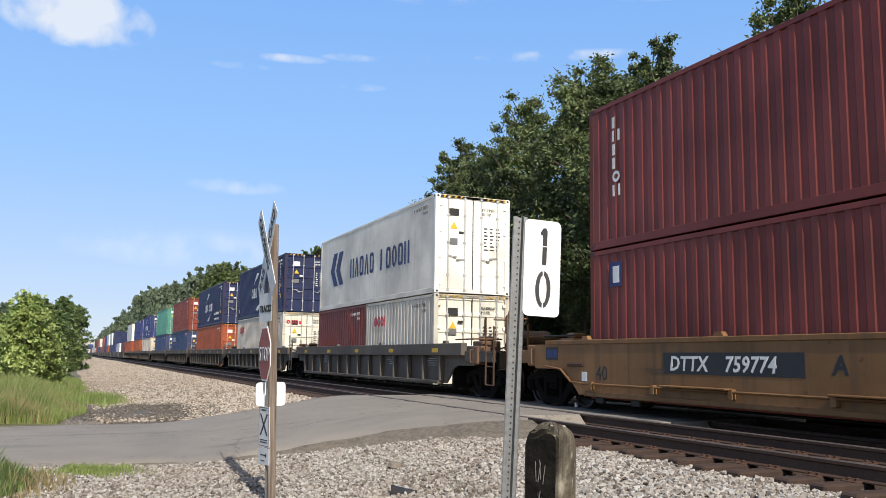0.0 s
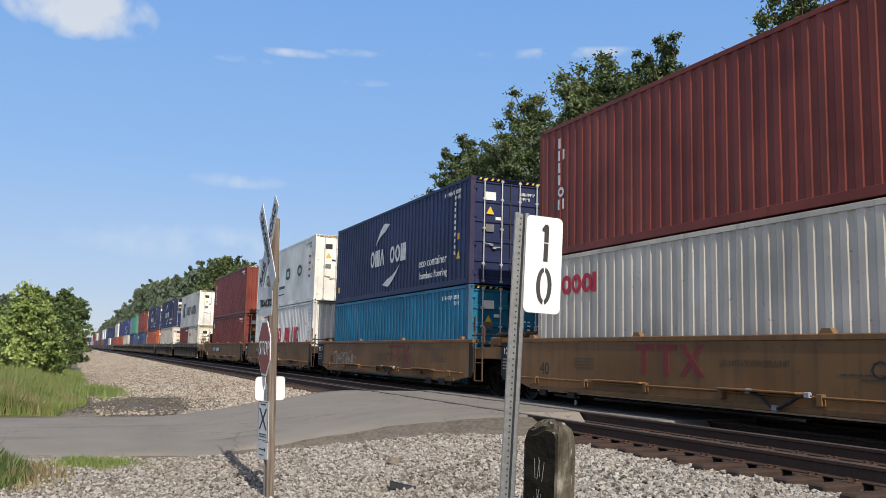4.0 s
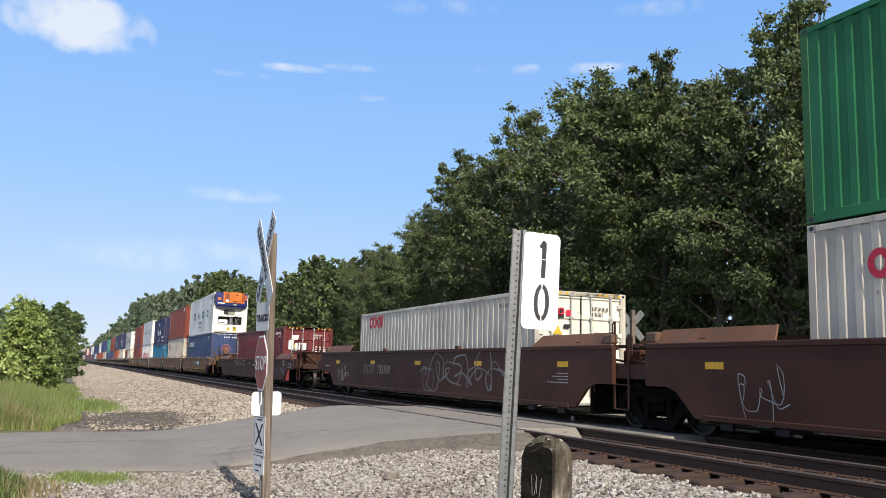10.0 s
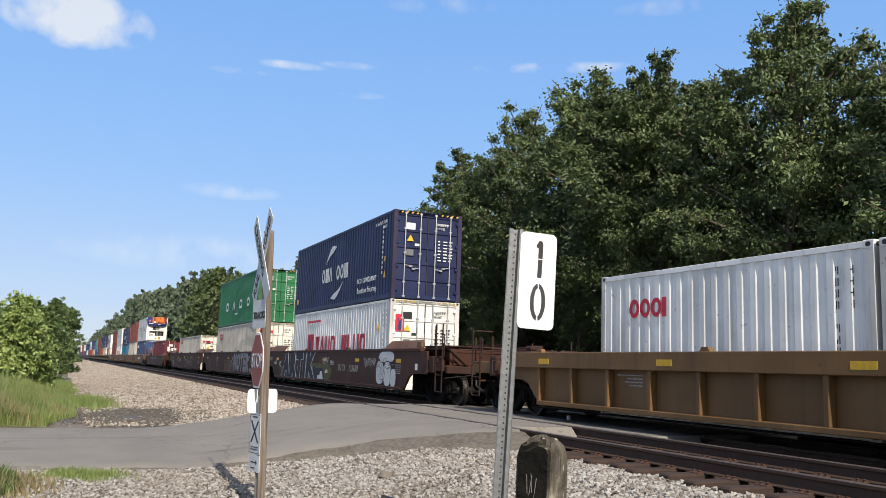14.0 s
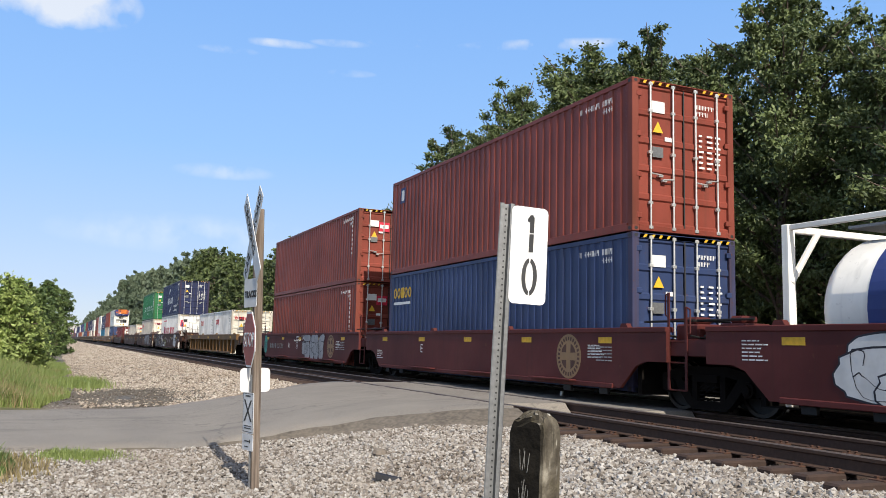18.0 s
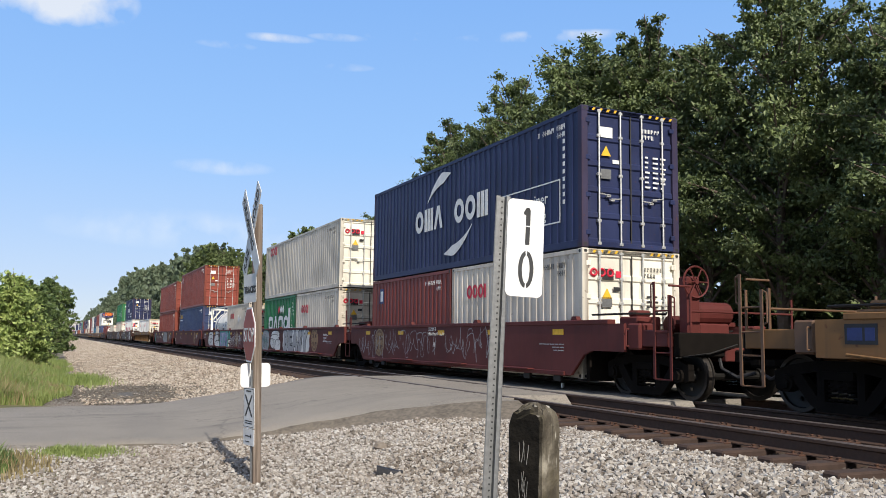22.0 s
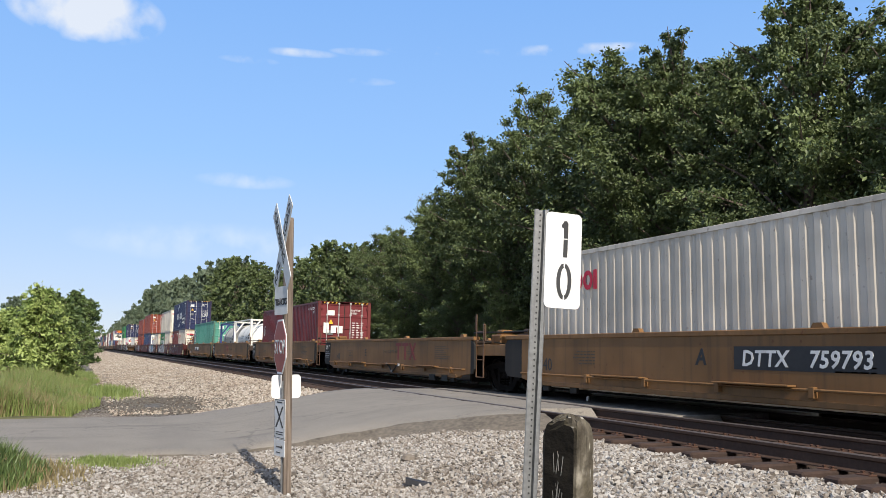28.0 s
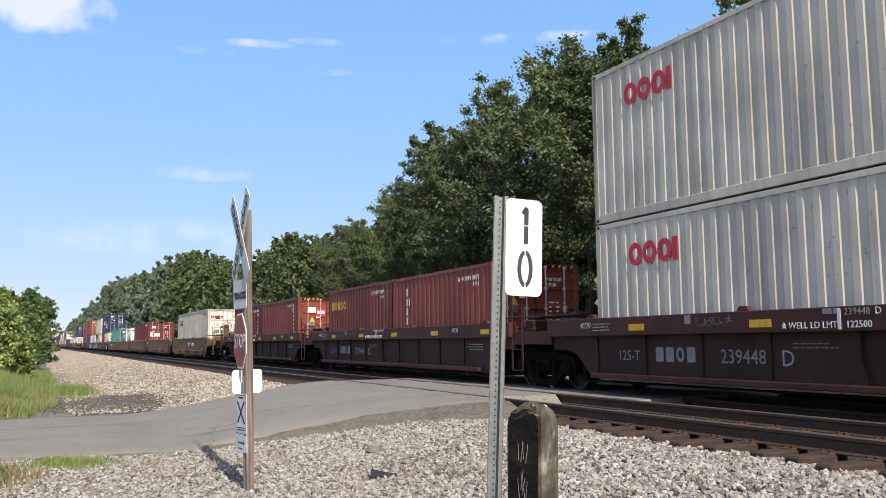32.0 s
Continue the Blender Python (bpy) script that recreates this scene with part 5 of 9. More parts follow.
def container(label, side, length=L40, height=H96, door=None, end="door", reefer=False, marks=None):
    """A dry or refrigerated container; its near end at y 0. side, door: materials. end: door or wall."""
    door = door or side
    ob = thing("shipping_container", label, "container", "containers of the train")
    key = (side.name, length, height)
    def frame_of(mat):
        return mat if reefer or mat.name in LIGHT_PAINTS - {"cloud_white", "rings_grey", "door_cream"} else worn(mat)
    def build_side(sx):
        s = Shape()
        if reefer:
            pts = [(0.05, sx * 1.207)]
            n = int((length - 0.3) / 0.60)
            for i in range(n):
                o = 0.15 + i * (length - 0.3) / n
                pts += [(o, sx * 1.207), (o + 0.006, sx * 1.2052), (o + 0.024, sx * 1.2052), (o + 0.030, sx * 1.207)]
            pts += [(length - 0.05, sx * 1.207)]
        else:
            pts = corrugated(0.08, length - 0.08, 0, 0, sx * 1.208, -sx * 0.024)
        return sheet(s, pts, 0.15, height - 0.09, "x", sx > 0).mesh("side_wall", side)
    part("side_wall", cmesh((key, "l", reefer), lambda: build_side(-1)), None, ob)
    part("side_wall", cmesh((key, "r", reefer), lambda: build_side(1)), None, ob)
    for sx in (-1, 1):
        x0, x1 = sorted((sx * 1.219, sx * 1.13))
        part("bottom_rail", cmesh((key, "br", sx), lambda: Shape().chamfered(x0, x1, 0.16, length - 0.16, 0.01, 0.16, 0.006).mesh("bottom_rail", side)), None, ob)
        part("top_rail", cmesh((key, "tr", sx), lambda: Shape().chamfered(x0 if sx < 0 else x0 + 0.03, x1 if sx > 0 else x1 - 0.03, 0.16, length - 0.16, height - 0.1, height - 0.012, 0.006).mesh("top_rail", side)), None, ob)
        for y in (0, length):
            ya, yb = (y, y + 0.14) if y == 0 else (y - 0.14, y)
            xa, xb = sorted((sx * 1.217, sx * 1.07))
            part("corner_post", cmesh((key, "cp", sx, y, door.name, reefer), lambda: Shape().chamfered(xa, xb, ya + 0.003, yb, 0.1, height - 0.1, 0.008).mesh("corner_post", frame_of(door if y == 0 else side))), None, ob)
            for z in (0, height - 0.118):
                ca, cb = sorted((sx * 1.219, sx * 1.057))
                cya, cyb = (0, 0.178) if y == 0 else (length - 0.178, length)
                def cast():
                    s = Shape().chamfered(ca, cb, cya, cyb, z, z + 0.118, 0.012)
                    yc = (cya + cyb) / 2
                    xx = sx * 1.2195
                    s.plate(rounded(yc - 0.042, yc + 0.042, z + 0.028, z + 0.092, 0.03, 2), "x", min(xx, xx - sx * 0.01), max(xx, xx - sx * 0.01), 1)
                    if y == 0:
                        xc = sx * 1.138
                        s.plate(rounded(xc - 0.038, xc + 0.038, z + 0.028, z + 0.092, 0.03, 2), "y", -0.001, 0.01, 1)
                    return s.mesh("corner_casting", [frame_of(door if y == 0 else side), BLACK_MARK])
                part("corner_casting", cmesh((key, "cc", sx, y, round(z, 2), door.name, reefer), cast), None, ob)
    def roof():
        s = Shape()
        pts = corrugated(0.1, length - 0.1, 0, 0, height - 0.03, 0.02, 0.42)
        vs, fs = [], []
        for a, o in pts:
            vs += [(-1.17, a, o), (1.17, a, o)]
        fs = [(2 * i, 2 * i + 1, 2 * i + 3, 2 * i + 2) for i in range(len(pts) - 1)]
        s.add(vs, fs)
        s.box(-1.07, 1.07, 0.0, 0.15, height - 0.10, height - 0.01).box(-1.07, 1.07, length - 0.15, length, height - 0.10, height - 0.01)
        return s.mesh("roof", side)
    part("roof", cmesh((key, "roof"), roof), None, ob)
    part("floor_frame", cmesh((key, "fl"), lambda: Shape().box(-1.12, 1.12, 0.05, length - 0.05, 0.05, 0.16).mesh("floor_frame", side)), None, ob)
    def wall(y, out):
        s = Shape()
        pts = corrugated(-1.07, 1.07, 0, 0, y, -out * 0.045, 0.25, 0.06)
        sheet(s, pts, 0.15, height - 0.09, "y", out > 0)
        s.box(-1.07, 1.07, min(y, y - out * 0.12), max(y, y - out * 0.12), 0.02, 0.15)
        return s
    part("front_wall", cmesh((key, "fw"), lambda: wall(length - 0.02, 1).mesh("front_wall", side)), None, ob)
    if end == "wall":
        part("end_wall", cmesh((key, "ew", door.name), lambda: wall(0.02, -1).mesh("end_wall", door)), None, ob)
        def header():
            s = Shape().chamfered(-1.06, 1.06, 0.0, 0.10, height - 0.105, height - 0.015, 0.008)
            for i in range(24 if door.name not in LIGHT_PAINTS else 0):
                x = -1.02 + i * 0.085
                s.box(x, x + 0.04, -0.004, 0.0, height - 0.095, height - 0.03, 1)
            for k in range(11):
                if k != 4 and door.name not in LIGHT_PAINTS:
                    s.box(-0.32 + k * 0.115, -0.26 + k * 0.115, 0.012, 0.018, height - 0.32, height - 0.22, 1)
            return s.mesh("end_header", [door, BLACK_MARK if door.name in LIGHT_PAINTS else WHITE_MARK])
        part("end_header", cmesh(("endhead", height, door.name), header), None, ob)["kind"] = "stuff"
    elif end == "door":
        for sx in (-1, 1):
            xa, xb = sorted((sx * 0.01, sx * 1.065))
            def leaf():
                s = Shape()
                zt, zb = height - 0.11, 0.13
                if reefer:
                    s.chamfered(xa, xb, 0.02, 0.07, zb, zt, 0.01)
                else:
                    prof = [(zb, 0.05), (zb, 0.03)]
                    n = 5
                    hh = (zt - zb) / n
                    for i in range(n):
                        o = zb + i * hh
                        prof += [(o + 0.045, 0.03), (o + 0.075, 0.062), (o + hh - 0.075, 0.062), (o + hh - 0.045, 0.03)]
                    prof += [(zt, 0.03), (zt, 0.05)]
                    vs = [(x, y, z) for z, y in prof for x in (xa, xb)]
                    s.add(vs, [(2 * i, 2 * i + 1, 2 * i + 3, 2 * i + 2) for i in range(len(prof) - 1)])
                return s.mesh("door", door)
            d = part("door", cmesh((door.name, height, "door", sx, reefer), leaf), None, ob)
            def gasket():
                return Shape().box(sx * 0.005 - 0.008, sx * 0.005 + 0.008, 0.018, 0.03, 0.13, height - 0.11).mesh("gasket", GASKET)
            part("gasket", cmesh(("gasket", height, sx), gasket), None, d)
            for k, xr in enumerate((0.27, 0.80)):
                def rod():
                    s = Shape().rod((sx * xr, 0.0, 0.06), (sx * xr, 0.0, height - 0.05), 0.019, 8)
                    for z in (0.09, 0.55, 1.5, height - 0.6, height - 0.09):
                        s.chamfered(sx * xr - 0.045, sx * xr + 0.045, -0.02, 0.045, z - 0.03, z + 0.03, 0.008)
                    z = 1.02 + 0.08 * k
                    s.path([(sx * xr, -0.02, z), (sx * xr + sx * (0.26 if k == 0 else -0.26), -0.03, z - 0.02)], 0.014)
                    s.chamfered(sx * xr + sx * (0.22 if k == 0 else -0.22) - 0.05, sx * xr + sx * (0.22 if k == 0 else -0.22) + 0.05, -0.03, 0.04, z - 0.06, z - 0.01, 0.008)
                    return s.mesh("lock_rod", BAR_STEEL)
                part("lock_rod", cmesh(("rod", height, sx, k), rod), None, d)
            hinge = cmesh(("hinge", sx, door.name), lambda: Shape().chamfered(sx * 1.06 - 0.06, sx * 1.06 + 0.05, -0.008, 0.04, -0.05, 0.05, 0.008).mesh("hinge", door))
            for i in range(4):
                part("hinge", hinge, None, d, at=pose(0, 0, 0.3 + i * (height - 0.6) / 3))
        def sill():
            s = Shape().chamfered(-1.06, 1.06, 0.0, 0.10, height - 0.105, height - 0.015, 0.008)
            for i in range(12):
                x = -0.98 + i * 0.178
                if abs(x) > 0.3:
                    s.plate([(x, height - 0.09), (x + 0.06, height - 0.09), (x + 0.10, height - 0.03), (x + 0.04, height - 0.03)], "y", -0.003, 0.0, 1)
            return s.mesh("door_header", [door, YELLOW_MARK])
        part("door_sill", cmesh(("dsill", door.name), lambda: Shape().chamfered(-1.06, 1.06, 0.0, 0.12, 0.02, 0.125, 0.008).mesh("door_sill", door)), None, ob)
        part("door_header", cmesh(("sill", height, door.name), sill), None, ob)
        def plates():
            s = Shape()
            r = random.Random(len(door.name) * 7 + int(height * 10))
            ink = 2
            for i, z in enumerate((height - 0.42, height - 0.55)):
                for k in range(6 - i * 2):
                    s.box(0.30 + k * 0.075, 0.317 + k * 0.075, 0.012, 0.018, z, z + 0.085, ink)
                    s.box(0.338 + k * 0.075, 0.352 + k * 0.075, 0.012, 0.018, z + r.choice((0, 0.04)), z + 0.085, ink)
            for i in range(7):
                z = height - 0.95 - i * 0.105
                for k in range(3):
                    x = 0.36 + k * 0.2
                    s.box(x, x + r.uniform(0.06, 0.15), 0.012, 0.018, z, z + 0.036, ink)
            s.box(-0.75, -0.50, 0.012, 0.018, 1.42, 1.62, 3)
            s.box(-0.46, -0.30, 0.012, 0.018, 1.75, 1.83, ink)
            s.plate([(-0.74, height - 1.0), (-0.50, height - 1.0), (-0.62, height - 0.79)], "y", 0.012, 0.018, 1)
            s.box(-0.78, -0.46, 0.012, 0.018, height - 0.62, height - 0.40, ink)
            return s
        light = door.name in LIGHT_PAINTS
        part("door_print", cmesh(("plates", door.name, height), lambda: plates().mesh("door_print", [WHITE_MARK, PLATE_YELLOW, BLACK_MARK if light else WHITE_MARK, STEEL])), None, ob)["kind"] = "stuff"
    # small letters by the near end of the flank
    def codes():
        s = Shape()
        light = side.name in LIGHT_PAINTS
        r = random.Random(9)
        standing = side.name in STANDING_CODES
        for row, chars in ((0, (0, 1, 2, 3, 5, 6, 7, 8, 9, 10, 12)), (1, (0, 1, 2, 3))):
            for k in chars:
                o, low = (0.56 - 0.24 * row, height - 0.42 - 0.155 * k) if standing else (0.62 + k * 0.085, height - 0.36 - 0.16 * row)
                s.box(-1.2215, -1.2195, o, o + 0.017, low, low + 0.11)
                if r.random() < 0.75:
                    s.box(-1.2215, -1.2195, o + 0.038, o + 0.055, low + r.choice((0, 0.05)), low + r.choice((0.06, 0.11)))
                else:
                    s.box(-1.2215, -1.2195, o + 0.019, o + 0.055, low + 0.045, low + 0.062)
        return s.mesh("code_mark", BLACK_MARK if light else WHITE_MARK)
    part("code_mark", cmesh(("codes", side.name in LIGHT_PAINTS, height, side.name in STANDING_CODES), codes), None, ob)["kind"] = "stuff"
    if marks:
        marks(ob, length, height)
    return ob


STANDING_CODES = {"cloud_white", "mint_green", "leaf_green"}
LIGHT_PAINTS = {"rings_grey", "door_cream", "reefer_white", "cloud_white", "ivory_white", "door_white", "tank_white"}


def blocks(ob, y, z, height, pattern, mat, step=None, wide=None, name="emblem", x=-1.222):
    """A row of plain shapes in a brand's colour: o a ring, q a hollow square, h two bars, m three bars, b a block, i a bar, a a steep gable, v its reverse, . a gap. From the far end on."""
    w = wide or height * 0.72
    step = step or w * 1.15
    t = min(w, height) * 0.27
    def outline(ch):
        if ch in "oq":
            n = 20
            p = 1.0 if ch == "o" else 0.45
            def at(g, rw, rh):
                c, d = math.cos(g), math.sin(g)
                return (-w / 2 - rw * abs(c) ** p * (1 if c > 0 else -1), height / 2 + rh * abs(d) ** p * (1 if d > 0 else -1))
            vs = [at(2 * math.pi * i / n, w / 2 - q * t, height / 2 - q * t) for q in (0, 1) for i in range(n)]
            return Shape().add([(-0.002, *p) for p in vs], [(i, (i + 1) % n, n + (i + 1) % n, n + i) for i in range(n)])
        if ch in "av":
            pts = [(0, 0), (-t, 0), (-w / 2, height - 1.4 * t), (-w + t, 0), (-w, 0), (-w * 0.5 - t * 0.55, height), (-w * 0.5 + t * 0.55, height)]
            if ch == "v":
                pts = [(p, height - q) for p, q in pts][::-1]
            return Shape().add([(-0.002, *p) for p in pts], [(0, 1, 2, 6), (2, 3, 4, 5), (2, 5, 6)])
        if ch in "hm":
            bars = 2 if ch == "h" else 3
            s = Shape()
            for k in range(bars):
                o = -(w - t) * k / (bars - 1)
                s.plate([(o - t, 0), (o, 0), (o, height), (o - t, height)], "x", -0.002, 0.002)
            return s
        ww = w * 0.34 if ch == "i" else w
        return Shape().plate(rounded(-ww, 0, 0, height, min(ww, height) * 0.12, 2), "x", -0.002, 0.002)
    for k, ch in enumerate(pattern):
        if ch != ".":
            part(name, cmesh(("blk", ch, round(w, 3), round(height, 3), mat.name, name), lambda: outline(ch).mesh(name, mat)), None, ob, at=pose(x, y - k * step, z))


def swoosh(ob, y0, z0, y1, z1, bend, thick, mat, fat_end=0.7):
    """A curved stroke, thin at its ends, from one place on the flank to another."""
    n = 14
    inner, outer = [], []
    ly, lz = y1 - y0, z1 - z0
    d = math.hypot(ly, lz)
    ny, nz = -lz / d, ly / d
    for i in range(n + 1):
        q = i / n
        arc = bend * 4 * q * (1 - q)
        half = thick * (q / fat_end if q < fat_end else (1 - q) / (1 - fat_end)) * 0.5 + 0.008
        inner.append((y0 + ly * q + ny * (arc - half), z0 + lz * q + nz * (arc - half)))
        outer.append((y0 + ly * q + ny * (arc + half), z0 + lz * q + nz * (arc + half)))
    vs = [(-1.2235, *p) for p in inner + outer]
    return part("emblem_stroke", Shape().add(vs, [(i, i + 1, n + 2 + i, n + 1 + i) for i in range(n)]), mat, ob)


P = {
    "oxblood": paint("oxblood_red", (0.17, 0.035, 0.028), 0.5),
    "brick": paint("brick_red", (0.215, 0.046, 0.03), 0.5),
    "plum": paint("maroon", (0.14, 0.022, 0.026), 0.35),
    "navy": paint("navy_blue", (0.016, 0.024, 0.078), 0.3),
    "teal": paint("teal_blue", (0.01, 0.15, 0.27), 0.4),
    "blue": paint("sea_blue", (0.036, 0.062, 0.15), 0.45),
    "deep": paint("deep_sea_blue", (0.027, 0.046, 0.12), 0.45),
    "green": paint("leaf_green", (0.018, 0.15, 0.055), 0.3),
    "mint": paint("mint_green", (0.085, 0.29, 0.225), 0.3),
    "rings": paint("rings_grey", (0.575, 0.522, 0.445), 0.45),
    "cream": paint("door_cream", (0.72, 0.69, 0.60), 0.35),
    "white": paint("reefer_white", (0.84, 0.81, 0.75), 0.16),
    "cloud": paint("cloud_white", (0.78, 0.77, 0.74), 0.4),
    "ivory": paint("ivory_white", (0.76, 0.70, 0.60), 0.22),
    "orange": paint("orange_red", (0.36, 0.085, 0.035), 0.45),
    "tank": paint("tank_white", (0.80, 0.775, 0.71), 0.25, 0.4),
    "indigo": paint("indigo_blue", (0.026, 0.045, 0.17), 0.3),
}


def flat(name, y0, y1, z0, z1, mat, ob, label="", x=-1.2215):
    return part(name, Shape().box(x - 0.002, x + 0.002, y0, y1, z0, z1), mat, ob, label)


def m_rings(ob, L, H):
    blocks(ob, L - 0.98, 2.05, 0.40, "oooi", RED_MARK, 0.385, 0.36)


def m_rings20(ob, L, H):
    blocks(ob, L - 0.90, 1.76, 0.34, "oooi", RED_MARK, 0.31, 0.29)


def m_rings20h(ob, L, H):
    m_rings20(ob, L, H)
    m_door_rings(ob, H)
    for y in (2.75, 2.30):
        part("hazard_label", Shape().plate([(y - 0.21, 1.75), (y, 1.54), (y + 0.21, 1.75), (y, 1.96)], "x", -1.224, -1.220), WHITE_MARK, ob, "white diamond label")


def m_oxblood(ob, L, H):
    for i in range(6):
        blocks(ob, L - (0.80 if L > 7 else 1.05), H - 0.56 - i * 0.27, 0.22, "ihiioh"[i], WHITE_MARK, 1, 0.24)


def m_badge(ob, L, H):
    flat("badge", L - 1.06, L - 0.68, H - 0.75, H - 0.28, NAVY_MARK, ob, "small navy badge")
    flat("badge_mark", L - 0.98, L - 0.78, H - 0.68, H - 0.36, WHITE_MARK, ob, x=-1.2255)


def m_wedge(ob, L, H):
    for k, ch in enumerate("qaqo"):
        blocks(ob, 9.79 - k * 2.235, 1.24, 0.55, ch, GREEN_MARK, 1, 0.80)
    red = plain("script_red", (0.35, 0.05, 0.06), lift=0)
    for i in range(4):
        flat("script_mark", 0.74, 1.05, 1.96 - i * 0.29, 2.06 - i * 0.29, red, ob)
    part("warning_label", Shape().plate([(0.54, 1.42), (0.30, 1.42), (0.42, 1.66)], "x", -1.224, -1.219), PLATE_YELLOW, ob)
    flat("warning_label", 0.36, 0.46, 1.95, 2.15, PLATE_YELLOW, ob)
    flat("web_mark", 5.5, 6.7, 0.86, 0.99, GREEN_MARK, ob)
    flat("web_mark", 5.6, 6.7, 0.55, 0.60, BLACK_MARK, ob)


def m_wedge_green(ob, L, H):
    for k, ch in enumerate("qaqo"):
        blocks(ob, 9.57 - k * 2.19, 0.93, 0.54, ch, WHITE_MARK, 1, 0.80)
    flat("script_panel", 0.44, 0.92, 0.78, 1.92, WHITE_MARK, ob, "white panel of script")
    for i in range(4):
        flat("script_mark", 0.52, 0.82, 0.88 + i * 0.27, 0.99 + i * 0.27, GREEN_MARK, ob, x=-1.2265)
    flat("web_mark", 5.6, 6.5, 0.62, 0.70, WHITE_MARK, ob)


def m_wedge20(ob, L, H):
    for k, ch in enumerate("qaqo"):
        blocks(ob, 5.0 - k * 0.98, 1.02, 0.70, ch, WHITE_MARK, 1, 0.85)
    flat("script_panel", 0.9, 1.25, 0.9, 2.05, WHITE_MARK, ob, "white panel of script")
    for k, y in enumerate((3.0, 2.6, 2.2)):
        part("hazard_label", Shape().plate([(y - 0.2, 2.0), (y, 1.8), (y + 0.2, 2.0), (y, 2.2)], "x", -1.224, -1.220), WHITE_MARK if k else RED_MARK, ob, "diamond hazard label")


def upright(ob, y, z, n, step, mat, high=0.09):
    for i in range(n):
        flat("upright_mark", y, y + 0.08, z + i * step, z + i * step + high, mat, ob)


def m_sweep(ob, L, H):
    blocks(ob, 8.05, 1.06, 0.56, "oma.oom", WHITE_MARK, 0.49, 0.43)
    swoosh(ob, 7.55, 1.78, 6.2, 2.38, -0.16, 0.30, WHITE_MARK)
    swoosh(ob, 5.2, 0.96, 6.75, 0.40, -0.16, 0.26, WHITE_MARK)
    phrase("slogan", "eco container", 0.37, WHITE_MARK, ob, "white words eco container", -1.223, 3.54, 0.70)
    phrase("slogan", "bamboo flooring", 0.30, WHITE_MARK, ob, "white words bamboo flooring", -1.223, 3.45, 0.34)
    upright(ob, 0.92, 0.85, 10, 0.17, WHITE_MARK, 0.10)
    part("warning_label", Shape().plate([(0.82, 0.72), (0.60, 0.72), (0.71, 0.93)], "x", -1.224, -1.219), PLATE_YELLOW, ob)
    flat("warning_label", 0.66, 0.78, 1.25, 1.42, PLATE_YELLOW, ob)
    flat("warning_label", L - 0.55, L - 0.3, 0.4, 0.62, PLATE_YELLOW, ob)


def m_sweep_box(ob, L, H):
    blocks(ob, 8.6, 1.16, 0.64, "oma.oom", WHITE_MARK, 0.66, 0.58)
    swoosh(ob, 7.75, 1.95, 6.2, 2.58, -0.18, 0.32, WHITE_MARK)
    swoosh(ob, 4.9, 1.05, 6.6, 0.42, -0.18, 0.28, WHITE_MARK)
    phrase("slogan", "eco container", 0.36, WHITE_MARK, ob, "white words eco container", -1.223, 3.30, 1.05)
    phrase("slogan", "bamboo flooring", 0.29, WHITE_MARK, ob, "white words bamboo flooring", -1.223, 3.30, 0.70)
    y0, y1, z0, z1 = 0.80, 3.45, 0.58, 1.50
    for a, b, c, d in ((y0, y1, z0, z0 + 0.03), (y0, y1, z1 - 0.03, z1), (y0, y0 + 0.03, z0 + 0.03, z1 - 0.03), (y1 - 0.03, y1, z0 + 0.03, z1 - 0.03)):
        flat("frame_line", a, b, c, d, WHITE_MARK, ob)
    upright(ob, 0.62, 0.95, 10, 0.16, WHITE_MARK)


def m_badge_row(ob, L, H):
    flat("badge", 8.8, 9.7, 1.13, 1.95, RED_MARK, ob, "red square badge")
    part("badge_mark", Shape().plate([(9.6, 1.88), (9.46, 1.88), (9.18, 1.55), (9.18, 1.15), (9.40, 1.15), (9.40, 1.5)], "x", -1.228, -1.2245), NAVY_MARK, ob)
    blocks(ob, 8.52, 1.14, 0.70, "vahq.mihq", RED_MARK, 0.70, 0.58)
    small_print(ob, 9.9, 2.42, 1, 2.6, RED_MARK, -1.2245, 0.27)
    part("warning_label", Shape().plate([(1.2, 1.9), (0.95, 1.9), (1.07, 2.13)], "x", -1.224, -1.219), PLATE_YELLOW, ob)


def m_badge_doors(ob, L, H):
    m_badge_row(ob, L, H)
    part("badge", Shape().box(-1.02, -0.72, 0.020, 0.0285, H - 1.02, H - 0.48), RED_MARK, ob, "red and blue badge on the end")
    part("badge_mark", Shape().plate([(-0.97, H - 0.53), (-0.87, H - 0.72), (-0.77, H - 0.53), (-0.83, H - 0.74), (-0.80, H - 0.98), (-0.94, H - 0.98), (-0.91, H - 0.74)], "y", 0.012, 0.019), NAVY_MARK, ob)


def m_loops(ob, L, H):
    blocks(ob, 11.82, 2.14, 0.32, "ooboo", YELLOW_MARK, 0.285, 0.25)
    flat("tag_line", 10.5, 11.8, 1.95, 2.03, WHITE_MARK, ob)


def m_loops_w(ob, L, H):
    blocks(ob, 11.45, 2.00, 0.42, "ooboo", WHITE_MARK, 0.58, 0.50)


def m_chevron(ob, L, H):
    blocks(ob, 8.05, 1.05, 0.72, "haqaq.iqoqh", NAVY_MARK, 0.56, 0.42)
    for k in (0, 0.75):
        part("emblem_stroke", Shape().plate([(9.75 - k, 0.9), (9.25 - k, 0.9), (9.75 - k, 1.5), (9.35 - k, 2.2), (9.85 - k, 2.2), (10.25 - k, 1.5)], "x", -1.224, -1.219), NAVY_MARK, ob, at=pose(0, 0.4, 0))


def m_gilt(ob, L, H):
    blocks(ob, L - 0.38, 1.86, 0.30, "boboo", YELLOW_MARK, 0.32, 0.28)


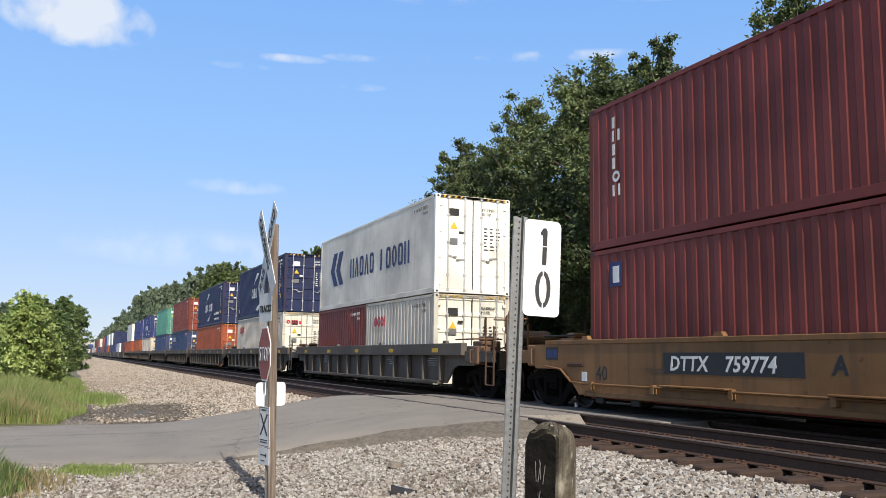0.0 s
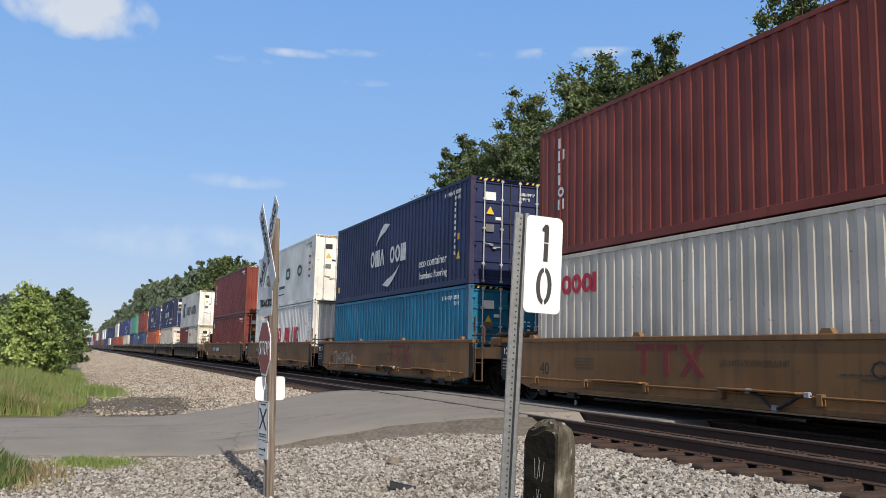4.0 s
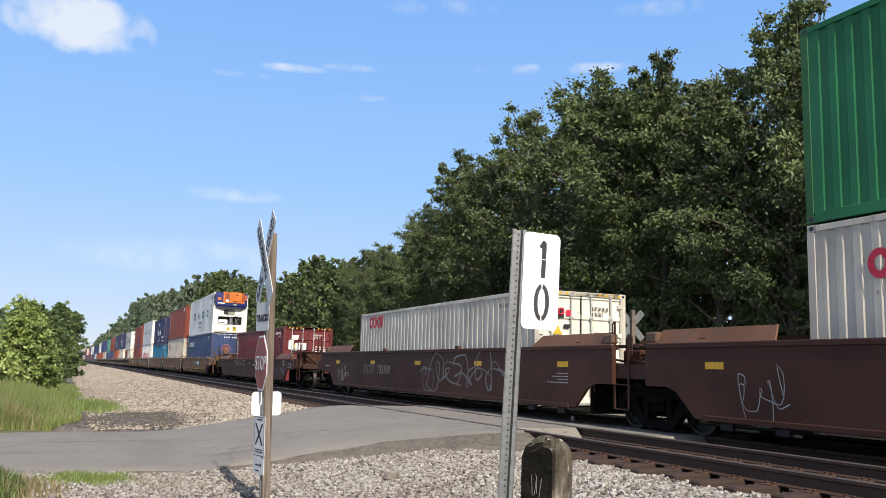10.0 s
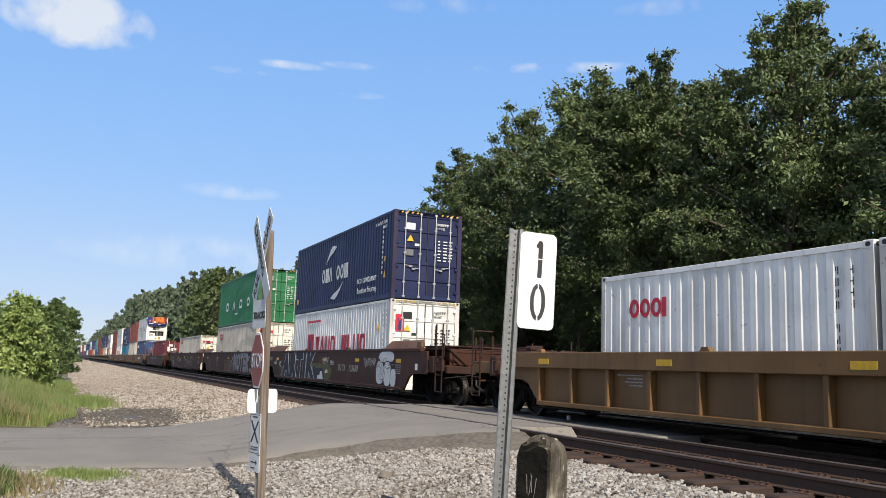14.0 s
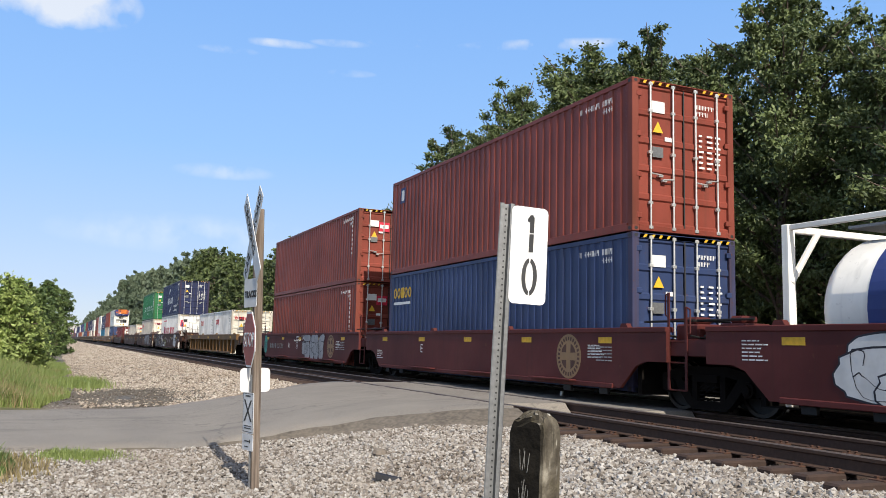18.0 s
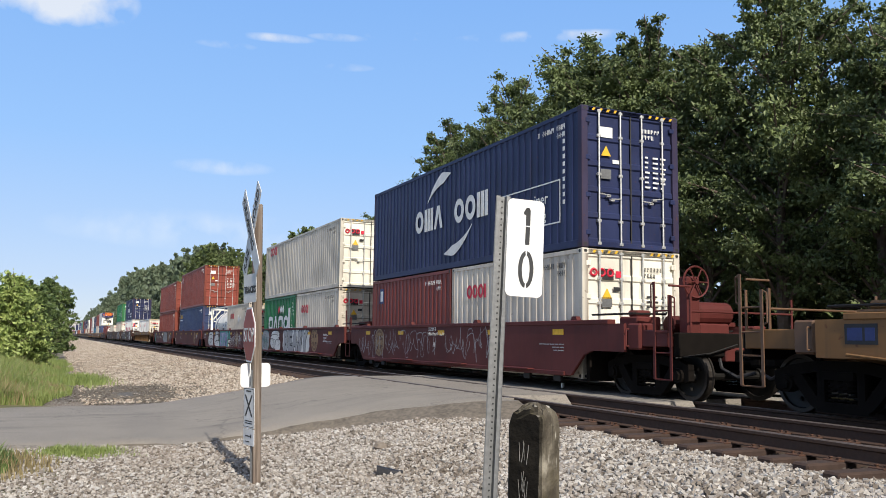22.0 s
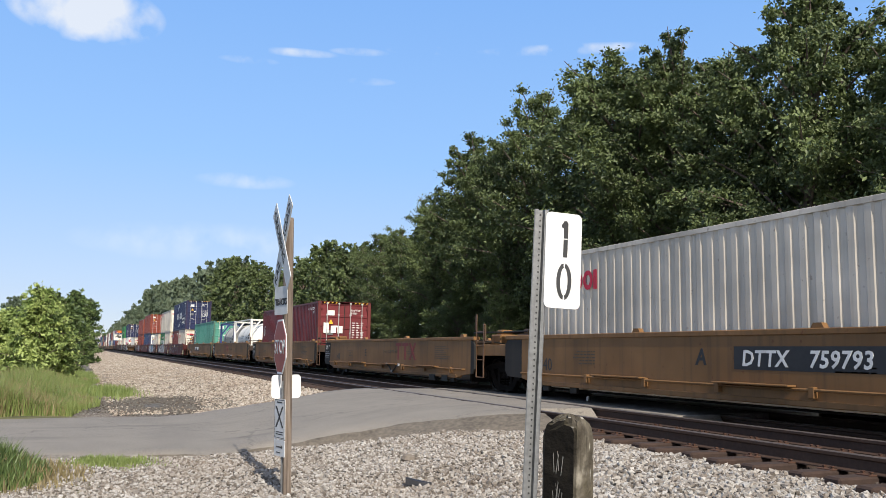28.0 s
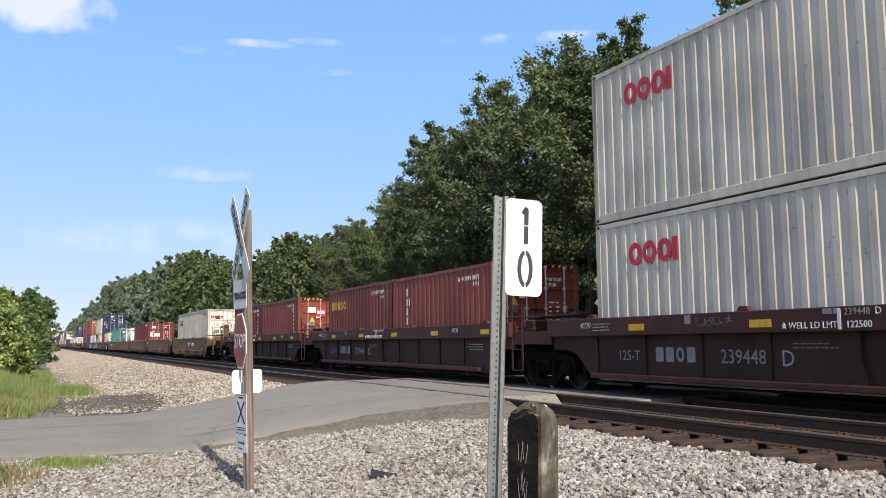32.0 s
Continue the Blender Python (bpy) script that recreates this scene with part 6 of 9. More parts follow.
def m_u(ob, L, H):
    blocks(ob, L - 1.0, 1.78, 0.46, "b", WHITE_MARK, 1, 0.36)
    blocks(ob, L - 1.0, 1.15, 0.42, "b", WHITE_MARK, 1, 0.36)
    upright(ob, 0.72, 1.2, 6, 0.16, WHITE_MARK)


def m_patch(ob, L, H):
    for k, x in enumerate((-0.95, -0.62, -0.32)):
        part("emblem", Shape().box(x, x + 0.24, -0.004, 0.010, 1.5, 1.82 if k else 1.95), WHITE_MARK, ob)
    blocks(ob, L - 0.6, 1.5, 0.55, "i", WHITE_MARK)


def m_upright(ob, L, H):
    """A short upright emblem at the far end of the side."""
    for k, ch in enumerate("iov"):
        blocks(ob, L - 0.42, 1.82 - 0.56 * k, 0.5, ch, WHITE_MARK, 0.5, 0.42)
    m_patch(ob, L, H)


def m_brick(ob, L, H):
    part("emblem", Shape().box(-0.46, -0.06, 0.006, 0.014, H - 0.78, H - 0.45), RED_MARK, ob)
    part("emblem_mark", Shape().box(-0.42, -0.10, 0.000, 0.0045, H - 0.67, H - 0.54), WHITE_MARK, ob)
    upright(ob, 0.62, 1.0, 9, 0.16, WHITE_MARK)


def m_mint(ob, L, H):
    flat("name_panel", L - 1.15, L - 0.55, 0.6, 2.4, WHITE_MARK, ob, "white upright panel")
    for i in range(5):
        flat("panel_mark", L - 1.05, L - 0.65, 0.75 + i * 0.33, 0.98 + i * 0.33, NAVY_MARK, ob, x=-1.2265)


def m_rings_end(ob, L, H):
    m_rings(ob, L, H)
    m_door_rings(ob, H)


def m_door_rings(ob, H):
    for k in range(4):
        x = -0.94 + k * 0.2
        if k < 3:
            part("door_emblem", cmesh("doring", lambda: Shape().ring((0, 0, 0), (0, 1, 0), 0.068, 0.024, 14, 4).mesh("door_emblem", RED_MARK)), None, ob, at=pose(x, 0.008, H - 0.48))
        else:
            part("door_emblem", Shape().box(x - 0.07, x + 0.06, 0.000, 0.008, H - 0.57, H - 0.44), RED_MARK, ob)


def m_rings20_end(ob, L, H):
    m_rings20(ob, L, H)
    m_door_rings(ob, H)


def genset(ob, H):
    """A clip-on generator on the upper half of a refrigerated container's end, over its machinery."""
    blue = paint("genset_blue", (0.022, 0.032, 0.14), 0.4)
    orange = paint("genset_orange", (0.60, 0.16, 0.03), 0.35)
    deep = paint("genset_orange_frame", (0.42, 0.10, 0.02), 0.4)
    rec = plain("machinery_recess", (0.02, 0.02, 0.022), 0.7)
    n = 16
    def front(x):
        return -0.20 - 0.20 * (1 - (x / 1.13) ** 2)
    xs = [-1.13 + 2.26 * i / n for i in range(n + 1)]
    out = [(-1.13, 0.0)] + [(x, front(x)) for x in xs] + [(1.13, 0.0)]
    def curved(x0, x1, z0, z1, proud, mat, name, label=""):
        m = 6
        pts = [(x0 + (x1 - x0) * i / m, front(x0 + (x1 - x0) * i / m)) for i in range(m + 1)]
        return part(name, Shape().plate([(x, y - proud) for x, y in pts] + [(x, y + 0.03) for x, y in pts][::-1], "z", z0, z1), mat, g, label)
    g = part("generator", Shape().plate(out, "z", H - 0.92, H - 0.03), blue, ob, "blue clip-on generator with orange panels")
    part("skirt", Shape().plate([(x * 0.93, y * 0.75) for x, y in out], "z", H - 1.06, H - 0.915), blue, g)
    part("top_rim", Shape().plate([(x * 0.98, y * 0.9) for x, y in out], "z", H - 0.028, H + 0.0), blue, g)
    curved(-0.62, -0.50, H - 0.66, H + 0.06, 0.045, orange, "orange_post")
    curved(-0.52, 0.92, H - 0.72, H - 0.60, 0.03, orange, "orange_rail")
    curved(-0.50, -0.22, H - 0.60, H + 0.04, 0.016, deep, "grille_panel", "dark orange grille panel")
    for i in range(6):
        curved(-0.46, -0.27, H - 0.42 + i * 0.055, H - 0.395 + i * 0.055, 0.022, rec, "grille_slot")
    curved(-0.20, 0.72, H - 0.58, H + 0.05, 0.028, orange, "access_door", "orange access door")
    curved(-0.16, 0.40, H - 0.48, H - 0.06, 0.042, orange, "door_inset")
    curved(0.28, 0.37, H - 0.19, H - 0.09, 0.05, rec, "latch")
    curved(0.74, 0.90, H - 0.60, H + 0.02, 0.02, deep, "side_panel")
    curved(0.95, 1.06, H - 0.50, H - 0.12, 0.04, orange, "exhaust_guard")
    curved(-1.0, -0.76, H - 0.54, H - 0.36, 0.012, orange, "orange_plate")
    curved(-0.98, -0.50, H - 0.80, H - 0.73, 0.010, WHITE_MARK, "label_strip")
    curved(-0.42, -0.24, H - 0.66, H - 0.50, 0.034, WHITE_MARK, "label_plate")
    curved(0.10, 0.36, H - 0.88, H - 0.83, 0.012, WHITE_MARK, "label_strip")
    curved(0.06, 0.36, H - 0.66, H - 0.61, 0.05, rec, "handle")
    part("hose", Shape().path([(-1.14, -0.05, H - 0.15), (-1.2, -0.16, H - 0.25), (-1.17, -0.12, H - 0.7), (-1.1, -0.06, H - 0.85)], 0.03), BLACK_MARK, g)
    part("clamp_box", Shape().chamfered(-1.23, -1.10, -0.14, 0.0, H - 0.42, H - 0.20, 0.015), blue, g)
    part("clamp_box", Shape().chamfered(-1.21, -1.10, -0.12, 0.0, H - 0.85, H - 0.58, 0.015), STEEL, g)
    white = P["white"]
    def trim(name, x0, x1, z0, z1, y=0.0):
        return part(name, Shape().chamfered(x0, x1, y, 0.12, z0, z1, 0.008), white, ob)
    trim("machinery_frame", -1.07, -0.84, 0.12, H - 0.1)
    trim("machinery_frame", 0.84, 1.07, 0.12, H - 0.1)
    trim("machinery_frame", -0.84, 0.84, 0.12, 0.62)
    trim("machinery_frame", -0.84, 0.84, 1.20, 1.28, 0.02)
    trim("machinery_frame", -0.84, 0.84, 1.78, H - 0.1)
    trim("evaporator_panel", -0.84, -0.30, 1.28, 1.78, 0.05)
    trim("evaporator_panel", 0.32, 0.84, 1.28, 1.78, 0.09)
    # fan panel: a grey copy of the white, its shade put into the colour
    grey = paint("shaded_panel_grey", (0.30, 0.285, 0.25), 0.5)
    part("fan_panel", Shape().chamfered(-0.29, 0.31, 0.07, 0.14, 1.28, 1.78, 0.01), grey, ob)
    part("machinery_recess", Shape().box(-0.84, 0.84, 0.42, 0.46, 0.60, 1.22), rec, ob)
    part("recess_floor", Shape().box(-0.84, 0.84, 0.1, 0.44, 0.60, 0.625), rec, ob)
    part("compressor", Shape().lathe([(0.63, 0.001), (0.63, 0.15), (0.82, 0.16), (0.84, 0.17), (0.88, 0.17), (0.90, 0.15), (1.05, 0.14), (1.12, 0.10), (1.17, 0.05), (1.17, 0.001)], 18, 0, "z", (0.10, 0.17, 0)), STEEL, ob)
    part("controller", Shape().chamfered(-0.80, -0.16, 0.03, 0.2, 0.65, 0.98, 0.03), white, ob, "pale control box")
    part("display", Shape().box(-0.72, -0.36, 0.024, 0.03, 0.74, 0.80), BLACK_MARK, ob)
    rr = random.Random(2)
    for i in range(8):
        x = 0.34 + rr.uniform(0, 0.42)
        part("pipe", Shape().path([(x, 0.14, 0.64), (x + rr.uniform(-0.1, 0.1), 0.10 + rr.uniform(0, 0.1), 0.85), (x + rr.uniform(-0.15, 0.15), 0.16, rr.uniform(0.95, 1.18))], rr.uniform(0.014, 0.04), 7), (DARK_STEEL, STEEL)[i % 2], ob)
    part("cable", Shape().path([(-0.8, 0.01, 1.10), (-0.4, -0.02, 1.18), (0.1, -0.02, 1.12), (0.55, 0.0, 1.30), (0.84, 0.0, 1.45)], 0.014), BLACK_MARK, ob)
    part("cable", Shape().path([(-0.5, 0.02, 0.98), (-0.42, -0.01, 1.12), (-0.2, 0.0, 1.16), (0.0, 0.08, 1.10)], 0.012), BLACK_MARK, ob)
    part("window", Shape().box(-0.46, -0.14, 0.035, 0.05, 1.36, 1.70), rec, ob)
    bolt = cmesh("reefer_bolt", lambda: Shape().rod((0, -0.008, 0), (0, 0.01, 0), 0.022, 6).mesh("bolt", BLACK_MARK))
    for i in range(8):
        for x in (-1.0, 0.98):
            part("bolt", bolt, None, ob, at=pose(x, 0, 0.35 + i * 0.19))
    for i in range(7):
        part("bolt", bolt, None, ob, at=pose(-0.72 + i * 0.24, 0, 0.56))
    part("warning_label", Shape().plate([(-0.25, 0.24), (0.07, 0.24), (-0.09, 0.50)], "y", -0.008, -0.002), PLATE_YELLOW, ob)
    part("warning_label", Shape().box(0.22, 0.48, -0.008, -0.002, 0.18, 0.50), PLATE_YELLOW, ob)
    part("warning_print", Shape().plate([(-0.15, 0.28), (-0.03, 0.28), (-0.09, 0.40)], "y", -0.012, -0.0085), BLACK_MARK, ob)
    for i, w in enumerate((0.2, 0.16, 0.18)):
        part("warning_print", Shape().box(0.35 - w / 2, 0.35 + w / 2, -0.012, -0.0085, 0.40 - i * 0.08, 0.45 - i * 0.08), BLACK_MARK, ob)


def m_wedge_genset(ob, L, H):
    m_wedge(ob, L, H)
    genset(ob, H)


def tank_container(frame_mat, band_mat, label, body=None):
    """A tank in a steel frame, 20 feet long."""
    ob = thing("tank_container", label, "tank container", "containers of the train")
    body = body or P["tank"]
    L, H = L20, H86
    R = 1.05
    cap = [(0.28, 0.001), (0.30, 0.35), (0.37, 0.74), (0.48, 0.95), (0.60, R - 0.02), (0.66, R), (0.70, R)]
    s = Shape().lathe(cap + [(L - a, r) for a, r in cap[::-1]], 36, 0, "y", (0, 0, 1.34))
    tank = part("tank", s, body, ob)
    tank.data.polygons.foreach_set("use_smooth", [True] * len(tank.data.polygons))
    for y in (1.62, 2.62, 3.62, 4.62):
        part("seam", Shape().lathe([(y - 0.012, R + 0.004), (y + 0.012, R + 0.004)], 36, 0, "y", (0, 0, 1.34)), plain("grey_seam", (0.22, 0.21, 0.19), 0.5, 0.2, lift=0), tank)
    part("band", Shape().lathe([(L - 1.55, R + 0.006), (L - 1.25, R + 0.006)], 36, 0, "y", (0, 0, 1.34)), band_mat, tank)
    def print_on(text, size, y, z):
        tilt = math.asin((z + size * 0.35 - 1.34) / (R + 0.006))
        for word in text.split():
            me = words(word, size, BLACK_MARK)
            c = math.cos(tilt)
            part("stencil", me, None, tank, at=pose(-(R + 0.010) * c, y, z, 0, 0, -90) @ pose(0, 0, 0, -math.degrees(tilt), 0, 0))
            y -= max(v.co.x for v in me.vertices) + size * 0.3
    print_on("PESTICIDES SOLID TOXIC", 0.14, 4.35, 1.72)
    print_on("2783", 0.15, 2.45, 1.84)
    print_on("TC IMPACT APPROVED", 0.14, 1.95, 1.56)
    print_on("4 BAR", 0.18, 1.75, 1.36)
    small_print(tank, 4.1, 1.58, 2, 1.0, BLACK_MARK, -R - 0.004)
    small_print(tank, 4.1, 1.42, 1, 0.8, BLACK_MARK, -R - 0.012)
    part("hazard_label", Shape().plate([(-0.15, 0), (0, -0.15), (0.15, 0), (0, 0.15)], "x", -0.002, 0.002), WHITE_MARK, tank, "white diamond label", at=pose(-R - 0.003, 2.15, 1.46))
    part("hazard_print", Shape().plate([(-0.09, 0), (0, -0.09), (0.09, 0), (0, 0.05)], "x", -0.0045, -0.0025), BLACK_MARK, tank, at=pose(-R - 0.003, 2.15, 1.46))
    part("data_frame", Shape().box(-R - 0.012, -R + 0.02, 1.9, 2.4, 1.06, 1.26), BLACK_MARK, tank, "dark document holder")
    for sx in (-1, 1):
        for y in (0.0, L):
            xa, xb = sorted((sx * 1.219, sx * 1.08))
            ya, yb = (y, y + 0.13) if y == 0 else (y - 0.13, y)
            part("corner_post", Shape().chamfered(xa, xb, ya, yb, 0, H, 0.01), frame_mat, ob)
            part("brace", Shape().rod((sx * 1.15, y + (0.1 if y == 0 else -0.1), 0.95), (sx * 0.6, y + (0.1 if y == 0 else -0.1), 0.12), 0.05), frame_mat, ob)
            part("brace", Shape().rod((sx * 1.15, y + (0.1 if y == 0 else -0.1), 1.75), (sx * 0.6, y + (0.1 if y == 0 else -0.1), 2.5), 0.05), frame_mat, ob)
        part("top_rail", Shape().chamfered(min(sx * 1.2, sx * 1.13), max(sx * 1.2, sx * 1.13), 0.1, L - 0.1, H - 0.09, H - 0.01, 0.01), frame_mat, ob)
        part("bottom_rail", Shape().chamfered(min(sx * 1.2, sx * 1.1), max(sx * 1.2, sx * 1.1), 0.1, L - 0.1, 0.04, 0.16, 0.01), frame_mat, ob)
    for y in (0.04, L - 0.12):
        part("end_beam", Shape().chamfered(-1.1, 1.1, y, y + 0.1, H - 0.12, H - 0.02, 0.01), frame_mat, ob)
        part("end_beam", Shape().chamfered(-1.1, 1.1, y, y + 0.1, 0.03, 0.15, 0.01), frame_mat, ob)
    part("walkway", Shape().box(-0.45, 0.45, 0.5, L - 0.5, H - 0.06, H - 0.02), STEEL, ob)
    part("manhole", Shape().lathe([(2.40, 0.32), (2.52, 0.32), (2.54, 0.2), (2.54, 0.001)], 16, 0, "z", (0, L / 2, 0)), STEEL, ob)
    return ob


# ---- well cars ----
C = {
    "tan": paint("tan_car_paint", (0.20, 0.103, 0.038), 0.75, 0.6),
    "brown": paint("brown_car_paint", (0.056, 0.019, 0.0095), 0.75, 0.65, (0.04, 0.018, 0.010)),
    "maroon": paint("maroon_car_paint", (0.088, 0.016, 0.0135), 0.6, 0.65, (0.05, 0.018, 0.012)),
    "grey": paint("sooty_grey_car_paint", (0.10, 0.085, 0.07), 0.6, 0.7),
    "mustard": paint("mustard_car_paint", (0.165, 0.088, 0.032), 0.6, 0.6),
    "umber": paint("dark_maroon_car_paint", (0.056, 0.016, 0.012), 0.5, 0.6),
}
# near-black: the shade beneath the cars is put into the underframe colour
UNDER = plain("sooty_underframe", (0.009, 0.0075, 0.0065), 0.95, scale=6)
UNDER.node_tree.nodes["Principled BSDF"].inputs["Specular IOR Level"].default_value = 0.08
GOLD = plain("brake_gear_tan", (0.125, 0.068, 0.037), 0.6, vary=0.3, scale=5)
ORANGE_GEAR = plain("faded_orange_gear", (0.55, 0.16, 0.08), 0.6, vary=0.2)
WHEEL_R = 0.42
WHEELSETS = []


def wheelset_mesh():
    s = Shape()
    for sx in (-1, 1):
        prof = [(0.66, 0.001), (0.66, 0.12), (0.70, 0.13), (0.705, 0.36), (0.675, 0.37), (0.675, 0.445), (0.705, 0.448), (0.71, 0.424), (0.815, 0.416), (0.815, 0.36), (0.775, 0.35), (0.76, 0.13), (0.82, 0.11), (0.82, 0.001)]
        n0 = len(s.f)
        s.lathe([(sx * a, r) for a, r in prof], 28)
        for j in range(len(prof) - 1):
            if j in (5, 6, 7, 8):
                for i in range(28):
                    s.m[n0 + j * 28 + i] = 1
        for i in range(3):
            a = 2 * math.pi * i / 3
            s.rod((sx * 0.80, 0.2 * math.cos(a), 0.2 * math.sin(a)), (sx * 0.79, 0.25 * math.cos(a), 0.25 * math.sin(a)), 0.03, 6)
    s.rod((-1.05, 0, 0), (1.05, 0, 0), 0.085, 12)
    return s.mesh("wheelset", [DARK_STEEL, TREAD])


def sideframe_mesh(sx):
    """A cast side frame: arched top, sloping legs, spring nest in the middle, open windows."""
    s = Shape()
    x0, x1 = sorted((sx * 0.93, sx * 1.05))
    for m in (1, -1):
        def q(*p):
            return [(m * a, b) for a, b in p][::m]
        s.plate(q((-0.02, 0.60), (0.40, 0.60), (0.86, 0.52), (1.12, 0.50), (1.12, 0.60), (0.86, 0.68), (0.40, 0.75), (-0.02, 0.75)), "x", x0, x1)
        s.plate(q((0.40, 0.08), (0.50, 0.14), (0.80, 0.46), (0.76, 0.56), (0.64, 0.56), (0.36, 0.22)), "x", x0, x1)
        s.plate(q((0.26, 0.20), (0.38, 0.20), (0.38, 0.62), (0.26, 0.62)), "x", x0, x1)
        s.plate(q((0.78, 0.50), (1.12, 0.52), (1.12, 0.34), (1.02, 0.30), (0.98, 0.44), (0.80, 0.44)), "x", x0, x1)
    s.plate([(-0.42, 0.06), (0.42, 0.06), (0.42, 0.20), (-0.42, 0.20)], "x", x0, x1)
    s.box(min(sx * 0.96, sx * 1.10), max(sx * 0.96, sx * 1.10), -0.25, 0.25, 0.50, 0.61)
    for y in (-0.15, 0.0, 0.15):
        for k in range(5):
            s.ring((sx * 1.0, y, 0.23 + k * 0.062), (0, 0.15, 1), 0.062, 0.016, 10, 4)
    for y in (-0.89, 0.89):
        s.rod((sx * 0.95, y, 0.42), (sx * 1.10, y, 0.42), 0.125, 12).rod((sx * 1.10, y, 0.42), (sx * 1.14, y, 0.42), 0.085, 6)
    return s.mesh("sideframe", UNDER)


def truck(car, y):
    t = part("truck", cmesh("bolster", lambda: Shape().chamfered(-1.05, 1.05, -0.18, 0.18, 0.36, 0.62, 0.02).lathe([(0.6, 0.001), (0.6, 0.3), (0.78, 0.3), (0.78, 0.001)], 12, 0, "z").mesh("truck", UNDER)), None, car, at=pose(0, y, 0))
    for sx in (-1, 1):
        part("sideframe", cmesh(("sf", sx), lambda: sideframe_mesh(sx)), None, t)
    for yy in (-0.89, 0.89):
        w = part("wheelset", cmesh("wheelset", wheelset_mesh), None, t, at=pose(0, yy, WHEEL_R))
        WHEELSETS.append((w, car, y, yy))
    return t


def brake_wheel(car, x, y, z, mat):
    s = Shape().ring((0, 0, 0), (0, 1, 0), 0.27, 0.018, 20, 5)
    for i in range(6):
        a = math.pi * i / 3
        s.rod((0, 0, 0), (0.27 * math.cos(a), 0, 0.27 * math.sin(a)), 0.013, 5)
    s.rod((0, -0.03, 0), (0, 0.25, 0), 0.04, 8)
    return part("brake_wheel", s, mat, car, "spoked hand brake wheel", at=pose(x, y, z))


def rail_set(car, y, mat, high=1.95, sx=-1, drop=0.25):
    """Grab irons and a ladder at a corner of the platform."""
    s = Shape()
    x = sx * 1.42
    for yy in (y, y + 0.42):
        s.chamfered(min(x, x + sx * 0.02), max(x, x + sx * 0.02), yy - 0.03, yy + 0.03, 0.36, high - (drop if yy == y else 0), 0.005)
    for z in (0.36, 0.80, 1.14, 1.50):
        s.rod((x, y, z), (x, y + 0.42, z), 0.015, 6)
    s.path([(x, y - 0.03, 1.25), (x, y - 0.09, 1.28), (x, y - 0.09, high - 0.3), (x, y - 0.03, high - 0.27)], 0.014)
    s.path([(x, y + 0.45, 1.55), (x, y + 0.51, 1.58), (x, y + 0.51, high - 0.05), (x, y + 0.45, high - 0.02)], 0.014)
    return part("ladder", s, mat, car, "steel ladder and grab irons")


# maroon paint with the recessed panels' shade put into its colour; also dark end gear
SHADED_MAROON = paint("sooty_maroon_panel", (0.042, 0.0185, 0.0135), 0.6, 0.75, (0.03, 0.014, 0.009))
# lighter than the car paint: sunlight on the slanted guides put into the tan
GUIDE_TAN = paint("worn_guide_tan", (0.13, 0.062, 0.034), 0.7, 0.65)
BLACK_PANEL = paint("black_car_paint", (0.02, 0.018, 0.016), 0.3, 0.75)


